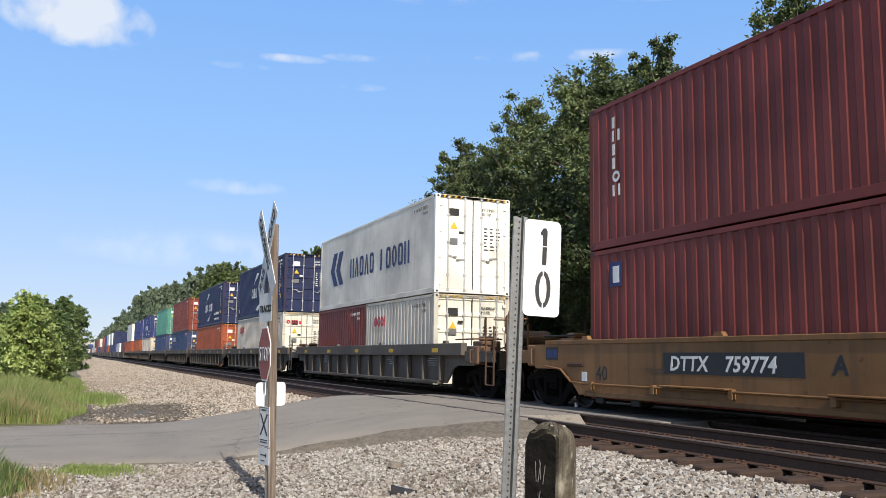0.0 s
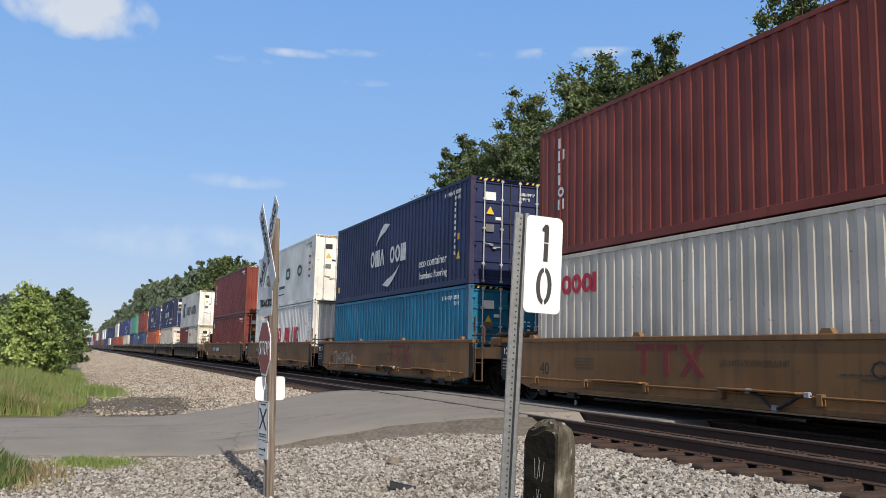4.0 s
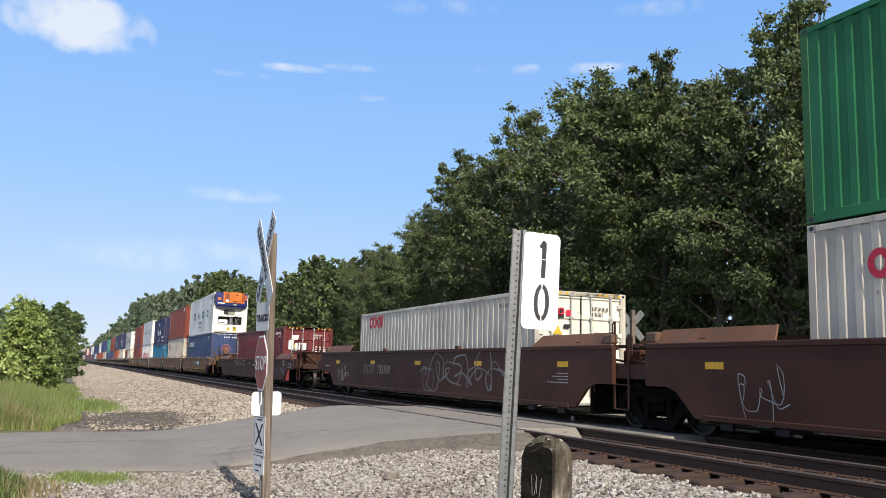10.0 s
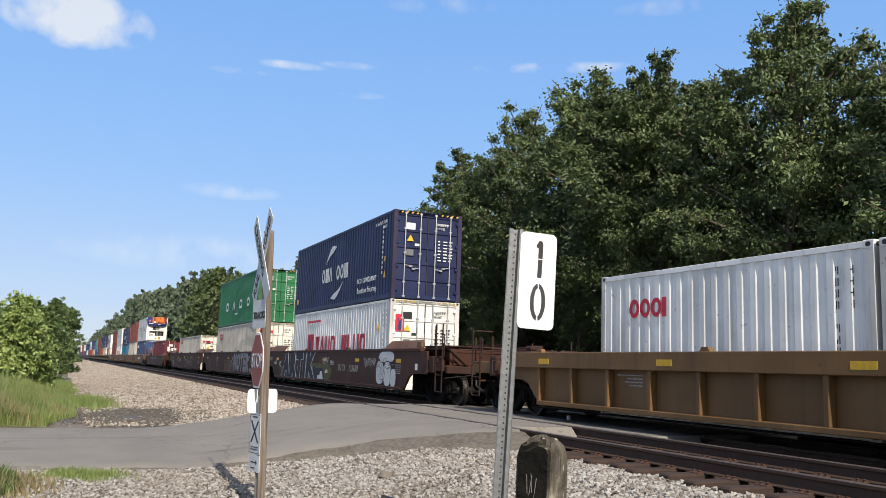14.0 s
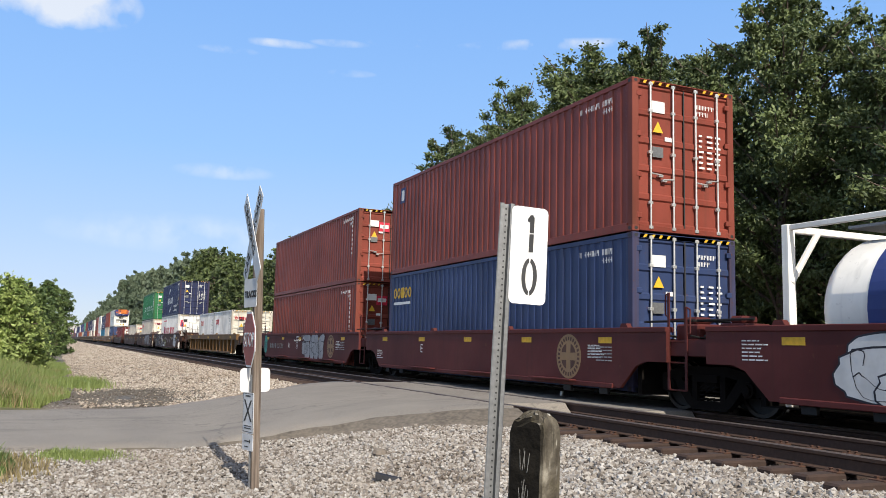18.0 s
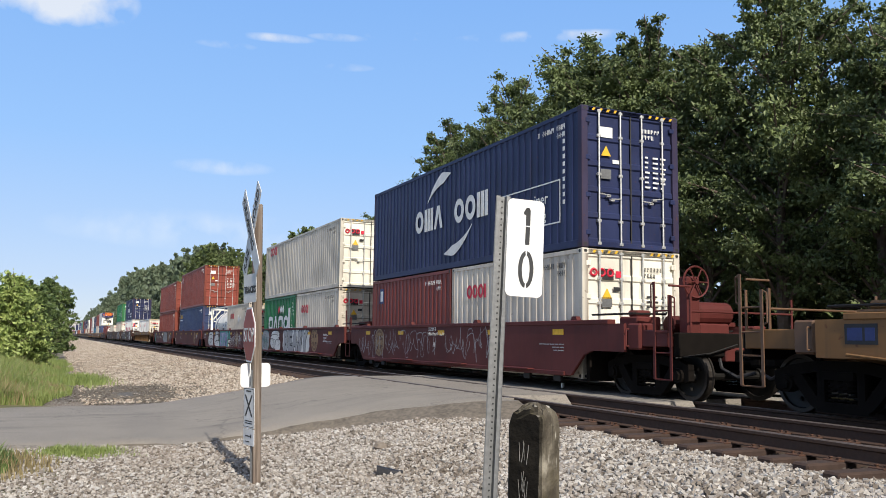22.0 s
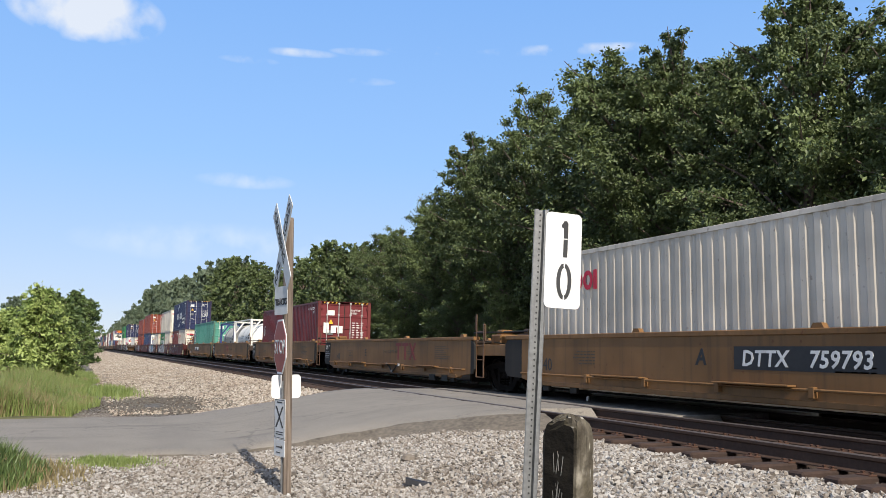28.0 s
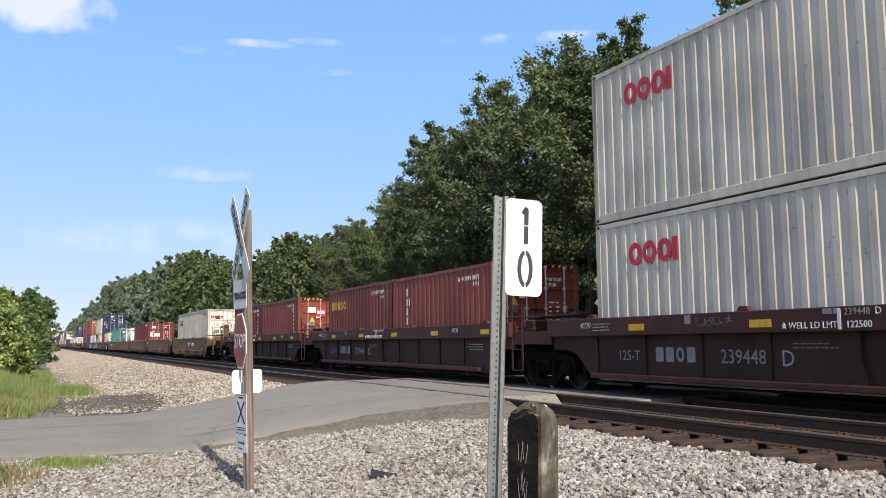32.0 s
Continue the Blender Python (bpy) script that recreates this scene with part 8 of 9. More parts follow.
SPRAY_TEAL = plain("sprayed_teal", (0.06, 0.30, 0.24), 0.7, vary=0.3, scale=3, lift=0)
SPRAY_LILAC = plain("sprayed_lilac", (0.25, 0.26, 0.42), 0.7, vary=0.3, scale=3, lift=0)
SPRAY_GOLD = plain("sprayed_gold", (0.27, 0.17, 0.085), 0.7, vary=0.2, scale=3, lift=0)


EMBLEM_DARK = plain("faded_emblem_brown", (0.085, 0.036, 0.022), 0.7, vary=0.3, scale=4, lift=0)
SPRAY_INK = plain("sprayed_blue_black", (0.022, 0.022, 0.032), 0.7, vary=0.4, scale=3, lift=0)
SPRAY_OLIVE = plain("sprayed_olive", (0.10, 0.10, 0.025), 0.7, vary=0.5, scale=4, lift=0)


def lettered(car, text, y0, y1, z0, z1, fill, edge, x=-1.5035, fat=0.05, shear=0.0):
    """Sprayed block letters with an outline, drawn out to fill y0 to y1 and z0 to z1."""
    for k, (mat, off) in enumerate(((edge, fat), (fill, fat - (0.026 if edge == SPRAY_WHITE else 0.042)))):
        me = words(text, 1.0, mat, "graffiti", shear, 1.24, off)
        co = [v.co for v in words(text, 1.0, edge, "graffiti", shear, 1.24, fat).vertices]
        a, b, c, d = min(v.x for v in co), max(v.x for v in co), min(v.z for v in co), max(v.z for v in co)
        w, h = (y0 - y1) / (b - a), (z1 - z0) / (d - c)
        m = on_side(x - 0.0042 * k, y0 + a * w, z0 - c * h) @ Matrix.Diagonal((w, 1, h, 1))
        part("graffiti", me, None, car, "sprayed letters", at=m)


def cloud(car, y0, y1, z0, z1, mat, x=-1.5015, bumps=9, depth=0.06, label="sprayed ground colour"):
    """A sprayed patch with a bulging outline."""
    pts = []
    n = bumps * 6
    for i in range(n):
        a = 2 * math.pi * i / n
        c, s = math.cos(a), math.sin(a)
        q = 1 - depth + depth * abs(math.sin(a * bumps / 2))
        pts.append(((y0 + y1) / 2 + (y0 - y1) / 2 * q * abs(c) ** 0.45 * (1 if c > 0 else -1), (z0 + z1) / 2 + (z1 - z0) / 2 * q * abs(s) ** 0.45 * (1 if s > 0 else -1)))
    part("graffiti", Shape().plate(pts, "x", x - 0.0015, x + 0.001), mat, car, label)


def lobes(car, rows, fill, edge, x=-1.503):
    """Overlapping sprayed bubbles: y, z and radii of each."""
    for k, (y, z, ry, rz) in enumerate(rows):
        for mat, grow, lift in ((edge, 0.028, 0.0), (fill, 0.0, 0.0012)):
            n = 24
            turn = [(math.cos(2 * math.pi * i / n), math.sin(2 * math.pi * i / n), 1 + 0.06 * math.sin(3 * i + k)) for i in range(n)]
            s = Shape().plate([(y + (ry + grow) * w * math.copysign(abs(a) ** 0.72, a), z + (rz + grow) * math.copysign(abs(b) ** 0.72, b)) for a, b, w in turn], "x", x - 0.0008 - lift - 0.0026 * k, x - lift - 0.0026 * k + 0.0006)
            part("graffiti", s, mat, car, "sprayed bubble shape")
    tags(car, max(r[0] + r[2] for r in rows) - 0.15, min(r[0] - r[2] for r in rows) + 0.15, min(r[1] - r[3] for r in rows) + 0.12, max(r[1] + r[3] for r in rows) - 0.12, SPRAY_INK, len(rows) + int(rows[0][0] * 7), x - 0.0026 * len(rows), max(2, len(rows) // 2))


def round_emblem(car, y, z, r, mat):
    """A faded disc: a ring of marks round a dark field with a cross."""
    n = 28
    turn = [(math.cos(2 * math.pi * i / n), math.sin(2 * math.pi * i / n)) for i in range(n)]
    disc = part("emblem", Shape().plate([(y + r * a, z + r * b) for a, b in turn], "x", -1.5035, -1.5005), mat, car, "faded gold round emblem")
    q = r * 0.60
    for u in (-1, 1):
        for v in (-1, 1):
            arc = [(q * math.cos(g), q * math.sin(g)) for g in (0.30, 0.6, 0.9, 1.27)]
            pts = [(0.17 * r, 0.17 * r)] + arc
            pts = [(y + u * a, z + v * b) for a, b in pts]
            part("emblem_field", Shape().plate(pts if u * v > 0 else pts[::-1], "x", -1.5060, -1.5038), EMBLEM_DARK, disc)
    marks = Shape()
    for k in range(26):
        g = 2 * math.pi * (k + 0.5) / 26
        if abs(math.sin(g)) < 0.12:
            continue
        c, s, w, h = math.cos(g), math.sin(g), 0.055 * r, 0.085 * r
        marks.plate([(y + c * (0.80 * r + p) - s * d, z + s * (0.80 * r + p) + c * d) for p, d in ((-h, -w), (h, -w), (h, w), (-h, w))], "x", -1.5050, -1.5038)
    part("emblem_marks", marks, EMBLEM_DARK, disc)["kind"] = "stuff"


def small_print(car, y, z, rows, wide, mat, x=-1.504, step=0.055):
    """Lines of print too small to read: rows of short dashes."""
    s = Shape()
    r = random.Random(int(y * 10))
    for k in range(rows):
        at, end = y, y - wide * r.uniform(0.6, 1.0)
        while at > end:
            dash = min(r.uniform(0.04, 0.14), at - end + 0.02)
            s.box(x, x + 0.003, at - dash, at, z - k * step, z - k * step + step * 0.36)
            at -= dash + 0.025
    part("small_print", s, mat, car, "lines of print too small to read")["kind"] = "stuff"


# ---- the train ----
SPEED = 12.265
CARRIED = []   # thing, its y at the start, its z


def place(ob, y, z=0.0):
    CARRIED.append((ob, y, z))
    ob.matrix_basis = pose(FAR_TRACK, y, RAIL_Z + z)
    return ob


FLOOR = 0.24


def unit(s, car, lower, upper=None, lower_h=H96, upper_off=0.0):
    """s: near end of a forty-foot load at the start. lower: list of (thing, offset); upper: thing."""
    place(car, s + L40 / 2)
    for ob, off in lower:
        place(ob, s + off, FLOOR)
    if upper:
        place(upper, s + upper_off, FLOOR + lower_h + 0.015)


H40, H53, H48 = 7.82, 10.1, 9.1
W40, W53, W48 = 6.35, 8.4, 7.6


def box40(label, side, marks=None, **k):
    return container(label, P[side], L40, k.pop("height", H96), P[k.pop("door")] if "door" in k else None, marks=marks, **k)


def box20(label, side, marks=None, **k):
    return container(label, P[side], L20, H86, P[k.pop("door")] if "door" in k else None, marks=marks, **k)


def build_train():
    tan = "tan-painted well car unit with a low flat side"
    # ahead: sooty ribbed cars
    g = "sooty grey well car with ribbed sides"
    def grey(first=False, last=False):
        return well_car(g, "grey", H48, W48, first, last, gear=GOLD)
    unit(22.1, grey(last=True), [(box20("pale grey container with a red emblem", "rings", m_rings20, door="cream"), 0), (box20("brown ribbed short container", "oxblood"), L20 + 0.07)],
         box40("off-white refrigerated container with navy emblem", "ivory", m_chevron, reefer=True, door="white"), H86)
    unit(40.9, grey(), [(box40("pale grey container with a red emblem", "rings", m_rings_end, door="cream"), 0)], box40("navy container with white emblem", "navy", m_sweep))
    unit(59.2, grey(first=True), [(box40("weathered orange-red ribbed container", "orange"), 0)], box40("navy container with white emblem", "navy", m_sweep))
    unit(77.6, grey(last=True), [(box40("plain sea blue ribbed container", "blue", m_loops_w), 0)], box40("dark red ribbed container", "brick", m_brick))
    unit(95.8, grey(), [(box40("plain sea blue ribbed container", "blue"), 0)], box40("mint green ribbed container", "mint", m_mint))
    unit(115.4, grey(first=True), [(box40("pale grey container with a red emblem", "rings", m_rings), 0)], box40("blue container with white bars", "indigo", m_sweep))
    unit(133.6, grey(last=True), [(box40("weathered orange-red ribbed container", "orange"), 0)], box40("plain sea blue ribbed container", "indigo"))
    unit(151.8, grey(), [(box40("weathered orange-red ribbed container", "orange"), 0)], box40("plain white refrigerated container", "white", reefer=True))
    # tan articulated set
    unit(1.97, well_car(tan, "tan", H40, W40, True, False, l_number("759774", 3.5, "A", 0.05), seed=1), [(box40("dark red container with a small badge", "oxblood", m_badge), 0)],
         box40("dark red container with white upright emblem", "oxblood", m_oxblood, door="brick", end="wall"))
    c = well_car(tan, "tan", H40, W40, lettering=l_logo("E", 2.4, -2.5), seed=2)
    tags(c, 4.15, 2.65, 0.72, 1.26, SPRAY_WHITE, 3, n=4)
    unit(-13.66, c, [(box40("white ribbed container with red emblem", "cloud", m_badge_row, end="wall"), 0)], box40("white refrigerated container with dark green emblem", "white", m_wedge, reefer=True))
    c = well_car(tan, "tan", H40, W40, lettering=l_logo("", -0.95), seed=3)
    tags(c, 4.9, 2.4, 0.4, 1.15, SPRAY_WHITE, 4)
    tags(c, 0.2, -2.2, 0.7, 1.0, plain("spray_dark", (0.06, 0.04, 0.03), lift=0), 5, n=4)
    unit(-29.2, c, [(box40("teal blue ribbed container", "teal", height=H86), 0)], box40("navy container with white emblem and slogan", "navy", m_sweep), H86)
    unit(-45.0, well_car(tan, "tan", H40, W40, lettering=l_logo("C"), seed=4), [(box40("pale grey container with a red emblem", "rings", m_rings_end), 0)], box40("red container with white upright emblem", "brick", m_oxblood))
    unit(-60.64, well_car(tan, "tan", H40, W40, False, True, l_number("759774", -0.36, "B", 0.6), GOLD, 5, ORANGE_GEAR), [(box40("sea blue ribbed container with white emblem", "blue", m_loops_w, end="wall"), 0)],
         box40("white refrigerated container with a clip-on generator", "white", m_wedge_genset, reefer=True, end="open"))
    # brown cars
    br = "brown well car with a tall flat side and graffiti"
    c = well_car("dark brown well car with a flat side", "brown", H53, W53, True, True, seed=6, top=1.28)
    tags(c, -5.35, -7.3, 0.36, 1.08, SPRAY_DIM, 7, n=5)
    tags(c, -7.7, -8.3, 0.5, 0.85, SPRAY_GREY, 70, n=2)
    part("size_mark", words("53", 0.18, SPRAY_GREY), None, c, "grey figures 53", at=on_side(-1.503, -8.0, 0.95))
    small_print(c, -8.9, 1.05, 4, 0.9, SPRAY_GREY)
    blocks(c, 3.72, 0.94, 0.24, "bbb", SPRAY_DIM, 0.23, 0.18, x=-1.504)
    part("number", words("72068", 0.32, SPRAY_DIM), None, c, "pale car number", at=on_side(-1.503, 2.97, 0.94))
    ring = [(-1.504, 1.78 + q * math.cos(g * math.pi / 12), 1.04 + q * math.sin(g * math.pi / 12)) for q in (0.17, 0.145) for g in range(24)]
    part("inspection_mark", Shape().add(ring, [(i, (i + 1) % 24, 24 + (i + 1) % 24, 24 + i) for i in range(24)]), SPRAY_PALE, c, "pale ring with print in it")
    small_print(c, 1.88, 1.08, 3, 0.2, SPRAY_PALE)
    small_print(c, 1.52, 0.95, 1, 0.45, SPRAY_PALE, step=0.14)
    small_print(c, 0.14, 1.03, 1, 0.24, SPRAY_GREY, step=0.2)
    phrase("limit_mark", "72068", 0.11, SPRAY_GREY, c, "pale car number", -1.5045, -0.12, 1.03)
    phrase("limit_mark", "LD LMT 168200", 0.11, SPRAY_PALE, c, "worn words load limit", -1.503, -0.98, 0.92)
    small_print(c, -1.88, 1.13, 2, 1.1, SPRAY_PALE, step=0.08)
    for k, (y0, y1) in enumerate(((1.45, 1.0), (-0.35, -1.0))):
        tags(c, y0, y1, 0.45, 0.92, SPRAY_DIM, 71 + k, n=2, fat=0.006)
    unit(-82.18, c, [(box40("maroon container with an upright white emblem", "plum", m_upright, height=H86), -0.45)])
    c = well_car(br, "brown", H53, W53, True, False, seed=7)
    tags(c, 7.6, 6.4, 0.4, 1.15, SPRAY_WHITE, 8, n=3)
    small_print(c, 9.2, 1.0, 1, 0.5, SPRAY_WHITE)
    tags(c, -0.4, -5.2, 0.40, 1.48, SPRAY_DIM, 9, n=5, fat=0.03)
    part("number", words("733180", 0.39, SPRAY_DIM, shear=0.12), None, c, "grey car number", at=on_side(-1.503, 3.42, 0.80))
    part("reporting_mark", words("DTTX", 0.39, SPRAY_DIM, shear=0.12), None, c, "grey reporting mark", at=on_side(-1.503, 4.75, 0.80))
    unit(-106.4, c, [(box40("pale grey container with a red emblem", "rings", m_rings_end, door="cream", height=H86), 0)])
    c = well_car(br, "brown", H53, W53, seed=8)
    tags(c, 7.2, 6.2, 0.3, 1.2, SPRAY_GREY, 10, n=2)
    tags(c, 4.2, 3.4, 0.3, 1.2, SPRAY_GREY, 101, n=2)
    part("logo_ground", Shape().box(-1.5022, -1.5005, -1.25, 1.15, 0.33, 1.02), plain("faded_gold_panel", (0.11, 0.055, 0.02), vary=0.3, lift=0), c, "faded gold panel")
    for k in (0, 0.66):
        part("logo", Shape().plate([(1.0 - k, 0.98), (1.0 - k, 0.84), (0.78 - k, 0.84), (0.78 - k, 0.42), (0.62 - k, 0.42), (0.62 - k, 0.84), (0.40 - k, 0.84), (0.40 - k, 0.98)], "x", -1.5045, -1.5025), C["maroon"], c, "faded dark red company emblem")
    tags(c, -0.95, -1.55, 0.6, 1.35, SPRAY_WHITE, 102, n=2)
    lettered(c, "MOTER", -1.65, -6.15, 0.36, 1.50, SPRAY_SILVER, SPRAY_INK, -1.5045, 0.10, 0.1)
    tags(c, -5.75, -6.45, 0.95, 1.34, SPRAY_WHITE, 12, n=2)
    tags(c, -6.6, -7.6, 0.75, 1.30, SPRAY_WHITE, 121, n=4)
    tags(c, -6.3, -6.9, 0.38, 0.66, SPRAY_WHITE, 122, n=3)
    unit(-126.17, c, [(box40("pale grey container with a red emblem", "rings", m_rings_end, door="cream"), 0)], box40("leaf green container with white emblem", "green", m_wedge_green))
    c = well_car(br, "brown", H53, W53, False, True, gear=SHADED_MAROON, seed=9)
    cloud(c, 2.4, -0.85, 0.33, 1.02, SPRAY_OLIVE, -1.5012, 7, 0.12)
    cloud(c, 7.0, 6.0, 0.34, 0.85, SPRAY_OLIVE, -1.5012, 5, 0.12)
    lettered(c, "ARTIK", 6.75, 1.25, 0.36, 1.50, SPRAY_INK, SPRAY_WHITE, -1.5045, 0.105, 0.12)
    part("graffiti", Shape().plate([(1.7, 0.36), (-0.1, 0.36), (0.25, 0.84), (1.2, 0.82), (1.5, 0.95)], "x", -1.5041, -1.5022), SPRAY_INK, c, "dark sprayed arrow")
    part("graffiti", Shape().plate([(0.95, 0.42), (0.12, 0.42), (0.34, 0.72), (0.55, 0.72), (0.62, 0.56), (0.9, 0.56)], "x", -1.5062, -1.5043), SPRAY_WHITE, c, "pale sprayed arrow")
    lettered(c, "VS", 7.4, 6.9, 0.78, 1.08, SPRAY_GREY, SPRAY_INK, -1.5035, 0.04)
    part("load_mark", words("125 T", 0.22, SPRAY_GREY), None, c, "grey figures 125 T", at=on_side(-1.503, 9.25, 1.08))
    tags(c, 8.3, 7.7, 0.85, 1.12, SPRAY_WHITE, 131, n=3)
    tags(c, 0.3, -0.6, 0.95, 1.3, SPRAY_WHITE, 132, n=3)
    tags(c, -0.75, -1.2, 0.95, 1.15, SPRAY_WHITE, 133, n=3)
    part("year", words("2018", 0.17, SPRAY_WHITE), None, c, "sprayed figures 2018", at=on_side(-1.504, -0.1, 0.66))
    part("number", words("733180", 0.33, SPRAY_PALE, shear=0.12), None, c, "grey car number", at=on_side(-1.503, -2.95, 0.76))
    part("reporting_mark", words("DTTX", 0.33, SPRAY_PALE, shear=0.12), None, c, "grey reporting mark", at=on_side(-1.503, -1.7, 0.77))
    tags(c, -4.6, -5.75, 0.90, 1.30, SPRAY_WHITE, 16, n=5)
    lobes(c, ((-6.14, 0.79, 0.34, 0.36), (-6.70, 1.27, 0.66, 0.17), (-6.81, 0.75, 0.31, 0.37), (-7.33, 0.64, 0.22, 0.27)), SPRAY_WHITE, SPRAY_INK)
    part("data_card", Shape().box(-1.5045, -1.5005, -9.2, -9.02, 0.90, 1.08), SPRAY_WHITE, c, "small white card")
    unit(-146.55, c, [(box40("white ribbed container with red emblem", "cloud", m_badge_doors), 0)], box40("navy container with white emblem and slogan", "navy", m_sweep))
    # mustard car
    unit(-170.31, well_car("mustard yellow well car with ribbed sides", "mustard", H53, W53, True, True, gear=SHADED_MAROON, seed=10),
         [(box20("white short container with a red emblem", "cloud", m_rings20_end, door="cream"), 0), (box20("white short container with a red emblem", "cloud", m_rings20), L20 + 0.07)])
    # maroon articulated set
    mr = "maroon well car unit with yellow reflectors and graffiti"
    def maroon(first=False, last=False, seed=0):
        return well_car(mr, "maroon", H40, W40, first, last, seed=seed)
    c = maroon(True, seed=11)
    lobes(c, ((6.05, 0.90, 0.28, 0.42),), SPRAY_TEAL, SPRAY_INK)
    part("number", words("237789", 0.31, SPRAY_DIM, spacing=1.18), None, c, "faded grey car number", at=on_side(-1.503, 3.8, 0.72))
    blocks(c, 5.2, 0.72, 0.22, "bbob", SPRAY_DIM, 0.32, 0.22, x=-1.504)
    part("unit_letter", words("A", 0.31, WHITE_MARK), None, c, "white unit letter", at=on_side(-1.503, 1.85, 0.76))
    phrase("limit_mark", "237789 A", 0.13, WHITE_MARK, c, "white car number", -1.5045, 0.62, 1.17)
    phrase("limit_mark", "WELL LD LMT 124,600", 0.10, WHITE_MARK, c, "white words well load limit", -1.5045, 0.86, 1.04)
    part("plate_mark", words("H", 0.15, WHITE_MARK), None, c, "white letter H", at=on_side(-1.503, 0.50, 0.80))
    square = [(-1.504, 0.45 + u * q, 0.875 + v * q) for q in (0.13, 0.115) for u, v in ((-1, -1), (-1, 1), (1, 1), (1, -1))]
    part("plate_border", Shape().add(square, [(i, (i + 1) % 4, 4 + (i + 1) % 4, 4 + i) for i in range(4)]), WHITE_MARK, c, "white square border")
    tags(c, -0.3, -0.8, 1.1, 1.3, SPRAY_WHITE, 171, n=3)
    lobes(c, ((-0.60, 0.78, 0.22, 0.26), (-1.15, 0.70, 0.36, 0.36), (-1.1, 1.18, 0.5, 0.13), (-1.85, 0.76, 0.30, 0.42), (-2.0, 1.16, 0.26, 0.15), (-2.45, 0.83, 0.30, 0.48), (-3.1, 0.80, 0.30, 0.46), (-3.3, 1.18, 0.22, 0.13)), SPRAY_GREY, SPRAY_INK)
    round_emblem(c, -4.25, 0.88, 0.42, SPRAY_GOLD)
    small_print(c, -4.85, 1.05, 6, 0.5, SPRAY_WHITE)
    unit(-192.95, c, [(box40("red ribbed container with doors"  , "brick", m_brick), 0)], box40("dark red ribbed container", "brick", m_brick, height=H86))
    c = maroon(seed=12)
    part("unit_letter", words("E", 0.32, WHITE_MARK), None, c, at=on_side(-1.503, 2.9, 0.80))
    small_print(c, 6.3, 0.80, 5, 0.5, SPRAY_WHITE)
    round_emblem(c, -4.45, 0.84, 0.43, SPRAY_GOLD)
    small_print(c, -5.1, 1.05, 5, 0.5, SPRAY_WHITE)
    unit(-208.39, c, [(box40("sea blue ribbed container with yellow emblem", "deep", m_loops), 0)], box40("dark red container with a small badge", "brick", m_badge))
    c = maroon(seed=13)
    small_print(c, 6.6, 1.15, 6, 0.5, SPRAY_WHITE)
    lobes(c, ((4.0, 1.02, 0.78, 0.24), (4.1, 0.74, 0.86, 0.34), (3.75, 0.55, 0.62, 0.28)), SPRAY_WHITE, SPRAY_INK)
    lobes(c, ((1.95, 1.12, 0.40, 0.24), (1.9, 0.74, 0.72, 0.36), (1.55, 0.50, 0.72, 0.22)), SPRAY_WHITE, SPRAY_INK)
    tags(c, 1.5, 0.9, 1.08, 1.28, SPRAY_WHITE, 211, n=4)
    part("graffiti", Shape().box(-1.5040, -1.5005, -1.9, 0.80, 0.30, 1.32), SPRAY_TEAL, c, "sprayed teal panel")
    lettered(c, "EYEM", 0.55, -1.7, 0.42, 1.22, SPRAY_LILAC, SPRAY_LILAC, -1.5062, 0.06)
    lobes(c, ((-2.3, 1.05, 0.25, 0.22),), SPRAY_TEAL, SPRAY_TEAL)
    part("graffiti", words("AOK", 0.24, SPRAY_WHITE), None, c, "sprayed white letters", at=on_side(-1.504, -1.98, 0.62))
    part("graffiti", words("HAF", 0.24, SPRAY_WHITE), None, c, "sprayed white letters", at=on_side(-1.504, -1.98, 0.40))
    tags(c, -2.7, -5.6, 0.36, 1.28, SPRAY_WHITE, 22, n=11)
    round_emblem(c, -4.45, 0.84, 0.43, SPRAY_GOLD)
    small_print(c, -5.1, 1.05, 5, 0.5, SPRAY_WHITE)
    unit(-224.02, c, [(box20("weathered pale grey short container with hazard labels", "rings", m_rings20h), 0), (tank_container(P["tank"], P["indigo"], "white tank with a blue band in a pale steel frame"), L20 + 0.07)])
    c = maroon(seed=14)
    lobes(c, ((4.75, 0.80, 0.72, 0.48),), SPRAY_GREY, SPRAY_TEAL)
    tags(c, 5.2, 4.3, 0.5, 1.1, SPRAY_TEAL, 231, -1.5075, 3)
    lobes(c, ((2.8, 1.08, 0.75, 0.18), (2.9, 0.78, 0.80, 0.32), (2.3, 0.62, 0.50, 0.26)), SPRAY_WHITE, SPRAY_INK)
    cloud(c, 1.40, -2.95, 0.30, 1.40, SPRAY_WHITE, bumps=20, depth=0.03)
    lettered(c, "BEASY", 1.20, -2.80, 0.33, 1.33, SPRAY_GREY, SPRAY_INK, -1.5045, 0.10)
    round_emblem(c, -3.62, 0.90, 0.46, SPRAY_GOLD)
    small_print(c, -4.8, 1.1, 6, 0.6, SPRAY_WHITE)
    unit(-240.4, c, [(box20("pale grey short container with a red emblem", "rings", m_rings20_end), 0.4), (box20("leaf green short container with white emblem", "green", m_wedge20), L20 + 0.47)],
         box40("pale grey container with a red emblem", "rings", m_rings_end, door="cream", height=H86), H86, 0.4)
    c = maroon(False, True, seed=15)
    tags(c, 6.5, 2.9, 0.4, 1.3, SPRAY_GREY, 26, n=9)
    tags(c, 2.7, 0.3, 0.45, 1.32, SPRAY_GREY, 261, n=5)
    tags(c, -0.2, -3.2, 0.45, 1.32, SPRAY_GREY, 262, n=6)
    round_emblem(c, 4.6, 0.86, 0.42, SPRAY_GOLD)
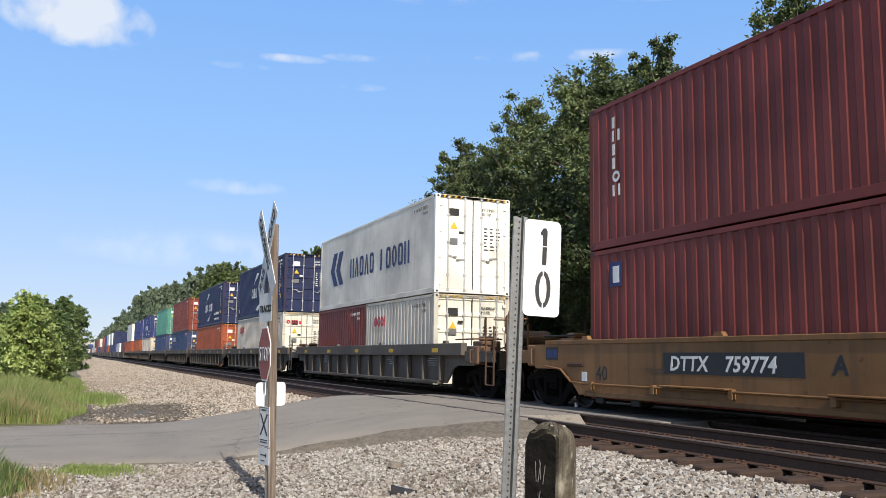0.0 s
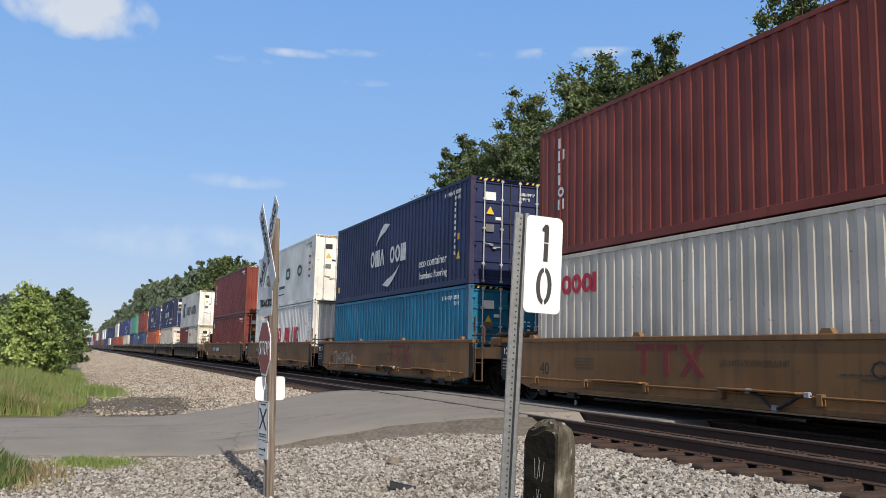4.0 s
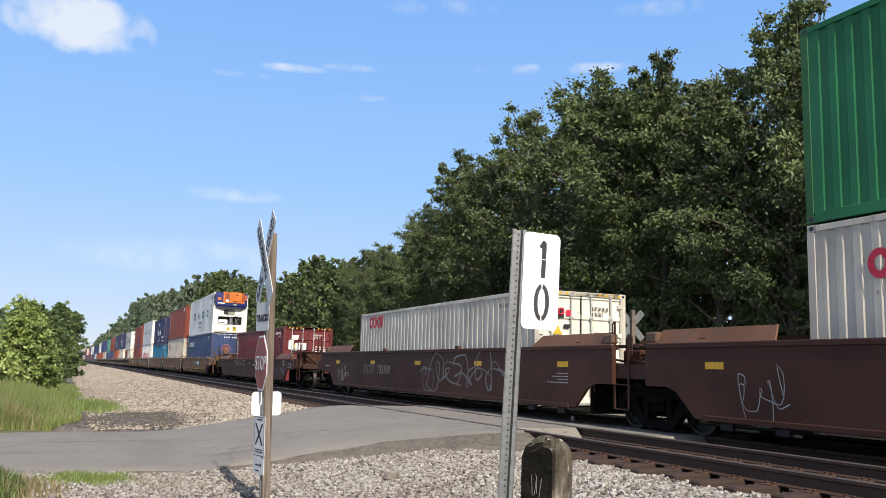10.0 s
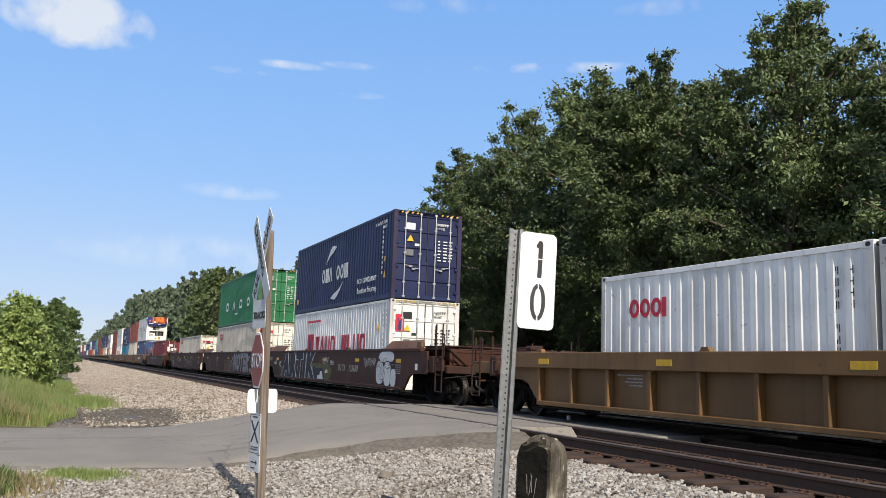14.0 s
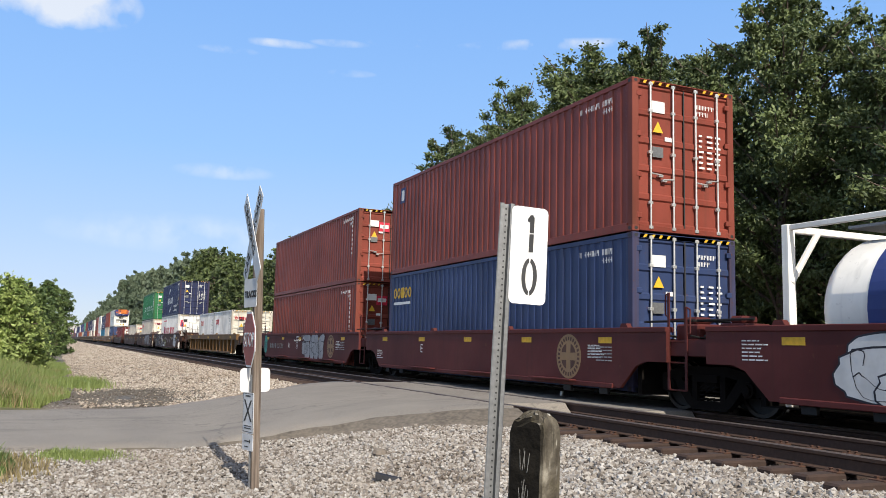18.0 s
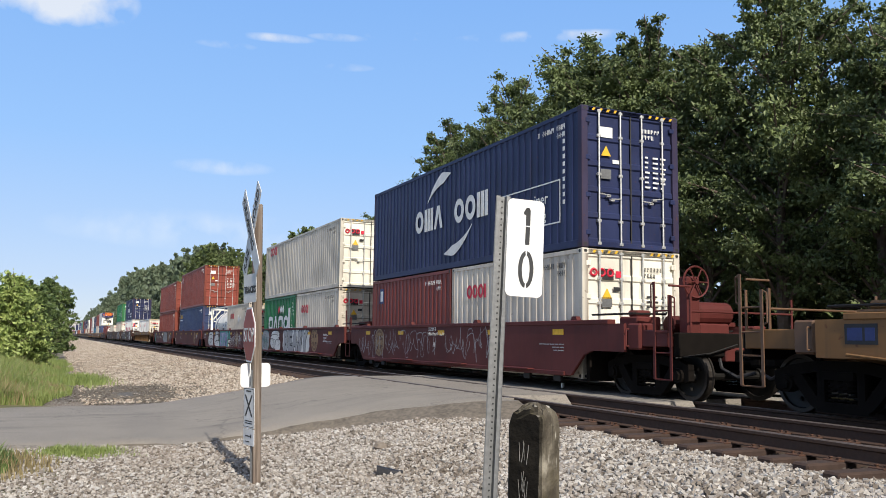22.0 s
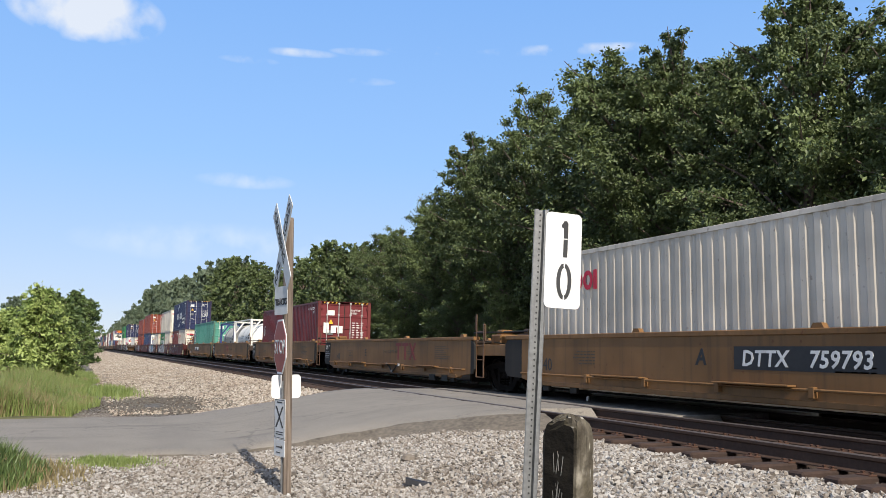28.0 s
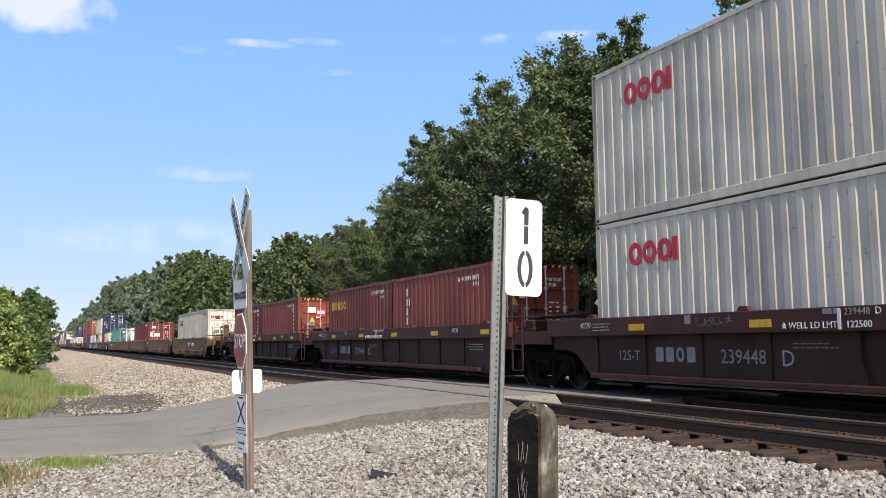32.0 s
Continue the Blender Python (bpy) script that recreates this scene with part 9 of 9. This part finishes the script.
    phrase("limit_mark", "237709 B", 0.13, WHITE_MARK, c, "white car number", -1.503, 0.82, 1.2)
    phrase("limit_mark", "WELL LD LMT 124,700", 0.11, WHITE_MARK, c, "white words well load limit", -1.503, 0.86, 1.08)
    part("plate_mark", words("H", 0.17, WHITE_MARK), None, c, "white letter H", at=on_side(-1.503, 0.5, 0.78))
    unit(-255.86, c, [(box20("pale grey short container with a red emblem", "rings", m_rings20_end, door="cream"), 0), (box20("dark red short container with a small badge", "oxblood", m_badge), L20 + 0.07)],
         box40("navy container with white emblem and framed slogan", "navy", m_sweep_box), H86)
    # second tan set
    unit(-275.6, well_car(tan, "tan", H40, W40, True, False, l_number("759793", 2.9, "B", -0.8), GOLD, seed=16), [(box40("mint green ribbed container", "mint", m_mint), 0)])
    unit(-291.2, well_car(tan, "tan", H40, W40, lettering=l_logo("C", 1.95, -2.7), seed=17), [(tank_container(P["tank"], P["tank"], "white tank in a white steel frame"), 0), (tank_container(P["indigo"], P["indigo"], "beige tank with a blue band in a blue steel frame", paint("tank_beige", (0.52, 0.48, 0.40), 0.4, 0.5)), L20 + 0.07)])
    unit(-307.2, well_car(tan, "tan", H40, W40, lettering=l_logo("D"), seed=18), [(box40("maroon container with white emblem on its doors", "plum", m_patch), 0)])
    unit(-323.0, well_car("empty " + tan, "tan", H40, W40, lettering=l_logo("E", -1.15, 2.0), seed=19), [])
    unit(-339.0, well_car(tan, "tan", H40, W40, False, True, l_number("759793", -0.33, "A", 0.55), GOLD, 20, GOLD), [(box40("pale grey container with a red emblem", "rings", m_rings_end, door="cream"), 0)])
    # dark maroon ribbed set
    def dark(letter, first=False):
        def lt(car, well):
            part("number", words("239448", 0.30, SPRAY_PALE), None, car, "grey car number", at=on_side(-1.3645, 2.82, 0.62))
            part("unit_letter", words(letter, 0.32, SPRAY_GREY), None, car, "white unit letter", at=on_side(-1.3645, 1.66, 0.60))
            part("load_mark", words("125-T", 0.25, SPRAY_PALE), None, car, "grey figures 125-T", at=on_side(-1.3645, 5.32, 0.63))
            blocks(car, 4.3, 0.62, 0.24, "bbob", SPRAY_PALE, 0.25, 0.19, x=-1.3645)
            for y in (6.25, -4.6):
                part("size_mark", words("40/20", 0.15, SPRAY_GREY), None, car, "white figures 40/20", at=on_side(-1.5235, y, 1.20))
            small_print(car, 5.85, 1.26, 3, 0.6, SPRAY_PALE, -1.5255)
            small_print(car, 1.45, 0.90, 2, 0.9, SPRAY_DIM, -1.366)
            small_print(car, 0.80, 1.29, 1, 0.3, SPRAY_PALE, -1.5255, 0.2)
            phrase("limit_mark", "WELL LD LMT", 0.125, WHITE_MARK, car, "white words well load limit", -1.5235, 1.36, 1.11)
            phrase("limit_mark", "122500", 0.125, WHITE_MARK, car, "white load limit figures", -1.5235, 0.46, 1.11)
            phrase("limit_mark", "239448", 0.125, SPRAY_PALE, car, "grey car number", -1.5235, 0.48, 1.27)
            part("unit_letter", words(letter, 0.125, WHITE_MARK), None, car, "small white unit letter", at=on_side(-1.5235, 0.04, 1.27))
            part("divider", Shape().box(-1.5255, -1.5205, 0.53, 0.58, 1.09, 1.36), WHITE_MARK, car, "white upright bar")
            part("star", Shape().plate([(1.44 + (0.05 if k % 2 == 0 else 0.02) * math.sin(k * math.pi / 5), 1.15 + (0.05 if k % 2 == 0 else 0.02) * math.cos(k * math.pi / 5)) for k in range(10)], "x", -1.5255, -1.5205), WHITE_MARK, car, "white star")
            part("card", Shape().box(-1.5255, -1.5205, 3.27, 3.40, 1.22, 1.36), SPRAY_PALE, car, "small pale card")
            tags(car, 3.15, 2.35, 1.14, 1.34, SPRAY_DIM, 301, -1.5225, 4, 0.006)
        return well_car("dark maroon well car unit with ribbed sides", "umber", 8.07, 6.4, first, False, lt, seed=21)
    unit(-359.1, dark("B", True), [(box20("maroon short container with white emblem", "brick", m_brick), 0), (box20("maroon short container with white letters", "plum", m_u), L20 + 0.07)])
    unit(-375.3, dark("C"), [(box20("dark red short container with upright white emblem", "brick", m_oxblood), 0), (box20("dark red short container with yellow emblem", "oxblood", m_gilt), L20 + 0.07)])
    unit(-391.6, dark("D"), [(box40("pale grey container with a red emblem", "rings", m_rings), 0)], box40("pale grey container with a red emblem", "rings", m_rings))


def build_far_train():
    """The front of the train, far down the line: plain boxes on low cars."""
    r = random.Random(12)
    tints = ["orange", "blue", "cloud", "brick", "mint", "indigo", "rings", "navy", "oxblood", "white"]
    car_me = Shape().chamfered(-1.5, 1.5, -7.2, 7.2, 0.2, 1.36, 0.03).chamfered(-1.3, 1.3, -8.9, 8.9, 0.8, 1.1, 0.03).mesh("car_body", C["grey"])
    wheel_me = Shape().chamfered(-1.05, 1.05, -1.1, 1.1, 0.05, 0.75, 0.05).mesh("truck", UNDER)
    for i in range(34):
        s = 170.2 + i * 18.2
        car = thing("well_car", "distant sooty well car", "rail car", "well cars of the train")
        part("car_body", car_me, None, car)
        for y in (-8.4, 8.4):
            part("truck", wheel_me, None, car, at=pose(0, y, 0))
        place(car, s + L40 / 2)
        for level in range(2 if r.random() < 0.42 else 1):
            tint = r.choice(tints)
            b = thing("shipping_container", "distant container on the train", "container", "containers of the train")
            part("shell", cmesh(("farbox", tint), lambda: Shape().chamfered(-1.21, 1.21, 0.0, L40, 0, H96, 0.02).mesh("shell", P[tint])), None, b)
            for x in (-1.1, 0.02):
                part("door", cmesh(("fardoor", tint, x), lambda: Shape().box(x, x + 1.08, -0.02, 0.0, 0.1, H96 - 0.1).mesh("door", P[tint])), None, b)
            place(b, s, FLOOR + level * (H96 + 0.015))


build_train()
build_far_train()


# ---- what moves ----
def motions():
    for ob, y, z in CARRIED:
        walk(ob, [(0.0, pose(FAR_TRACK, y, RAIL_Z + z)), (32.0, pose(FAR_TRACK, y + SPEED * 32.0, RAIL_Z + z))])
    start = {car.name: y for car, y, z in CARRIED}
    turn = math.degrees(SPEED / WHEEL_R)
    for w, car, y, yy in WHEELSETS:
        at = start[car.name] + y + yy
        # the wheels roll while they pass near by
        a, b = (0.0 - at) / SPEED, (44.0 - at) / SPEED
        a, b = max(0.0, a), min(32.0, b)
        rows = []
        if b > a:
            k0, k1 = int(a * 30), int(b * 30)
            for k in range(k0, k1 + 1):
                rows.append((k / 30, pose(0, yy, WHEEL_R, -(turn * k / 30) % 360)))
        if not rows or rows[0][0] > 0.01:
            rows.insert(0, (0.0, rows[0][1] if rows else pose(0, yy, WHEEL_R)))
        if rows[-1][0] < 31.99:
            rows.append((32.0, rows[-1][1]))
        walk(w, rows)


motions()
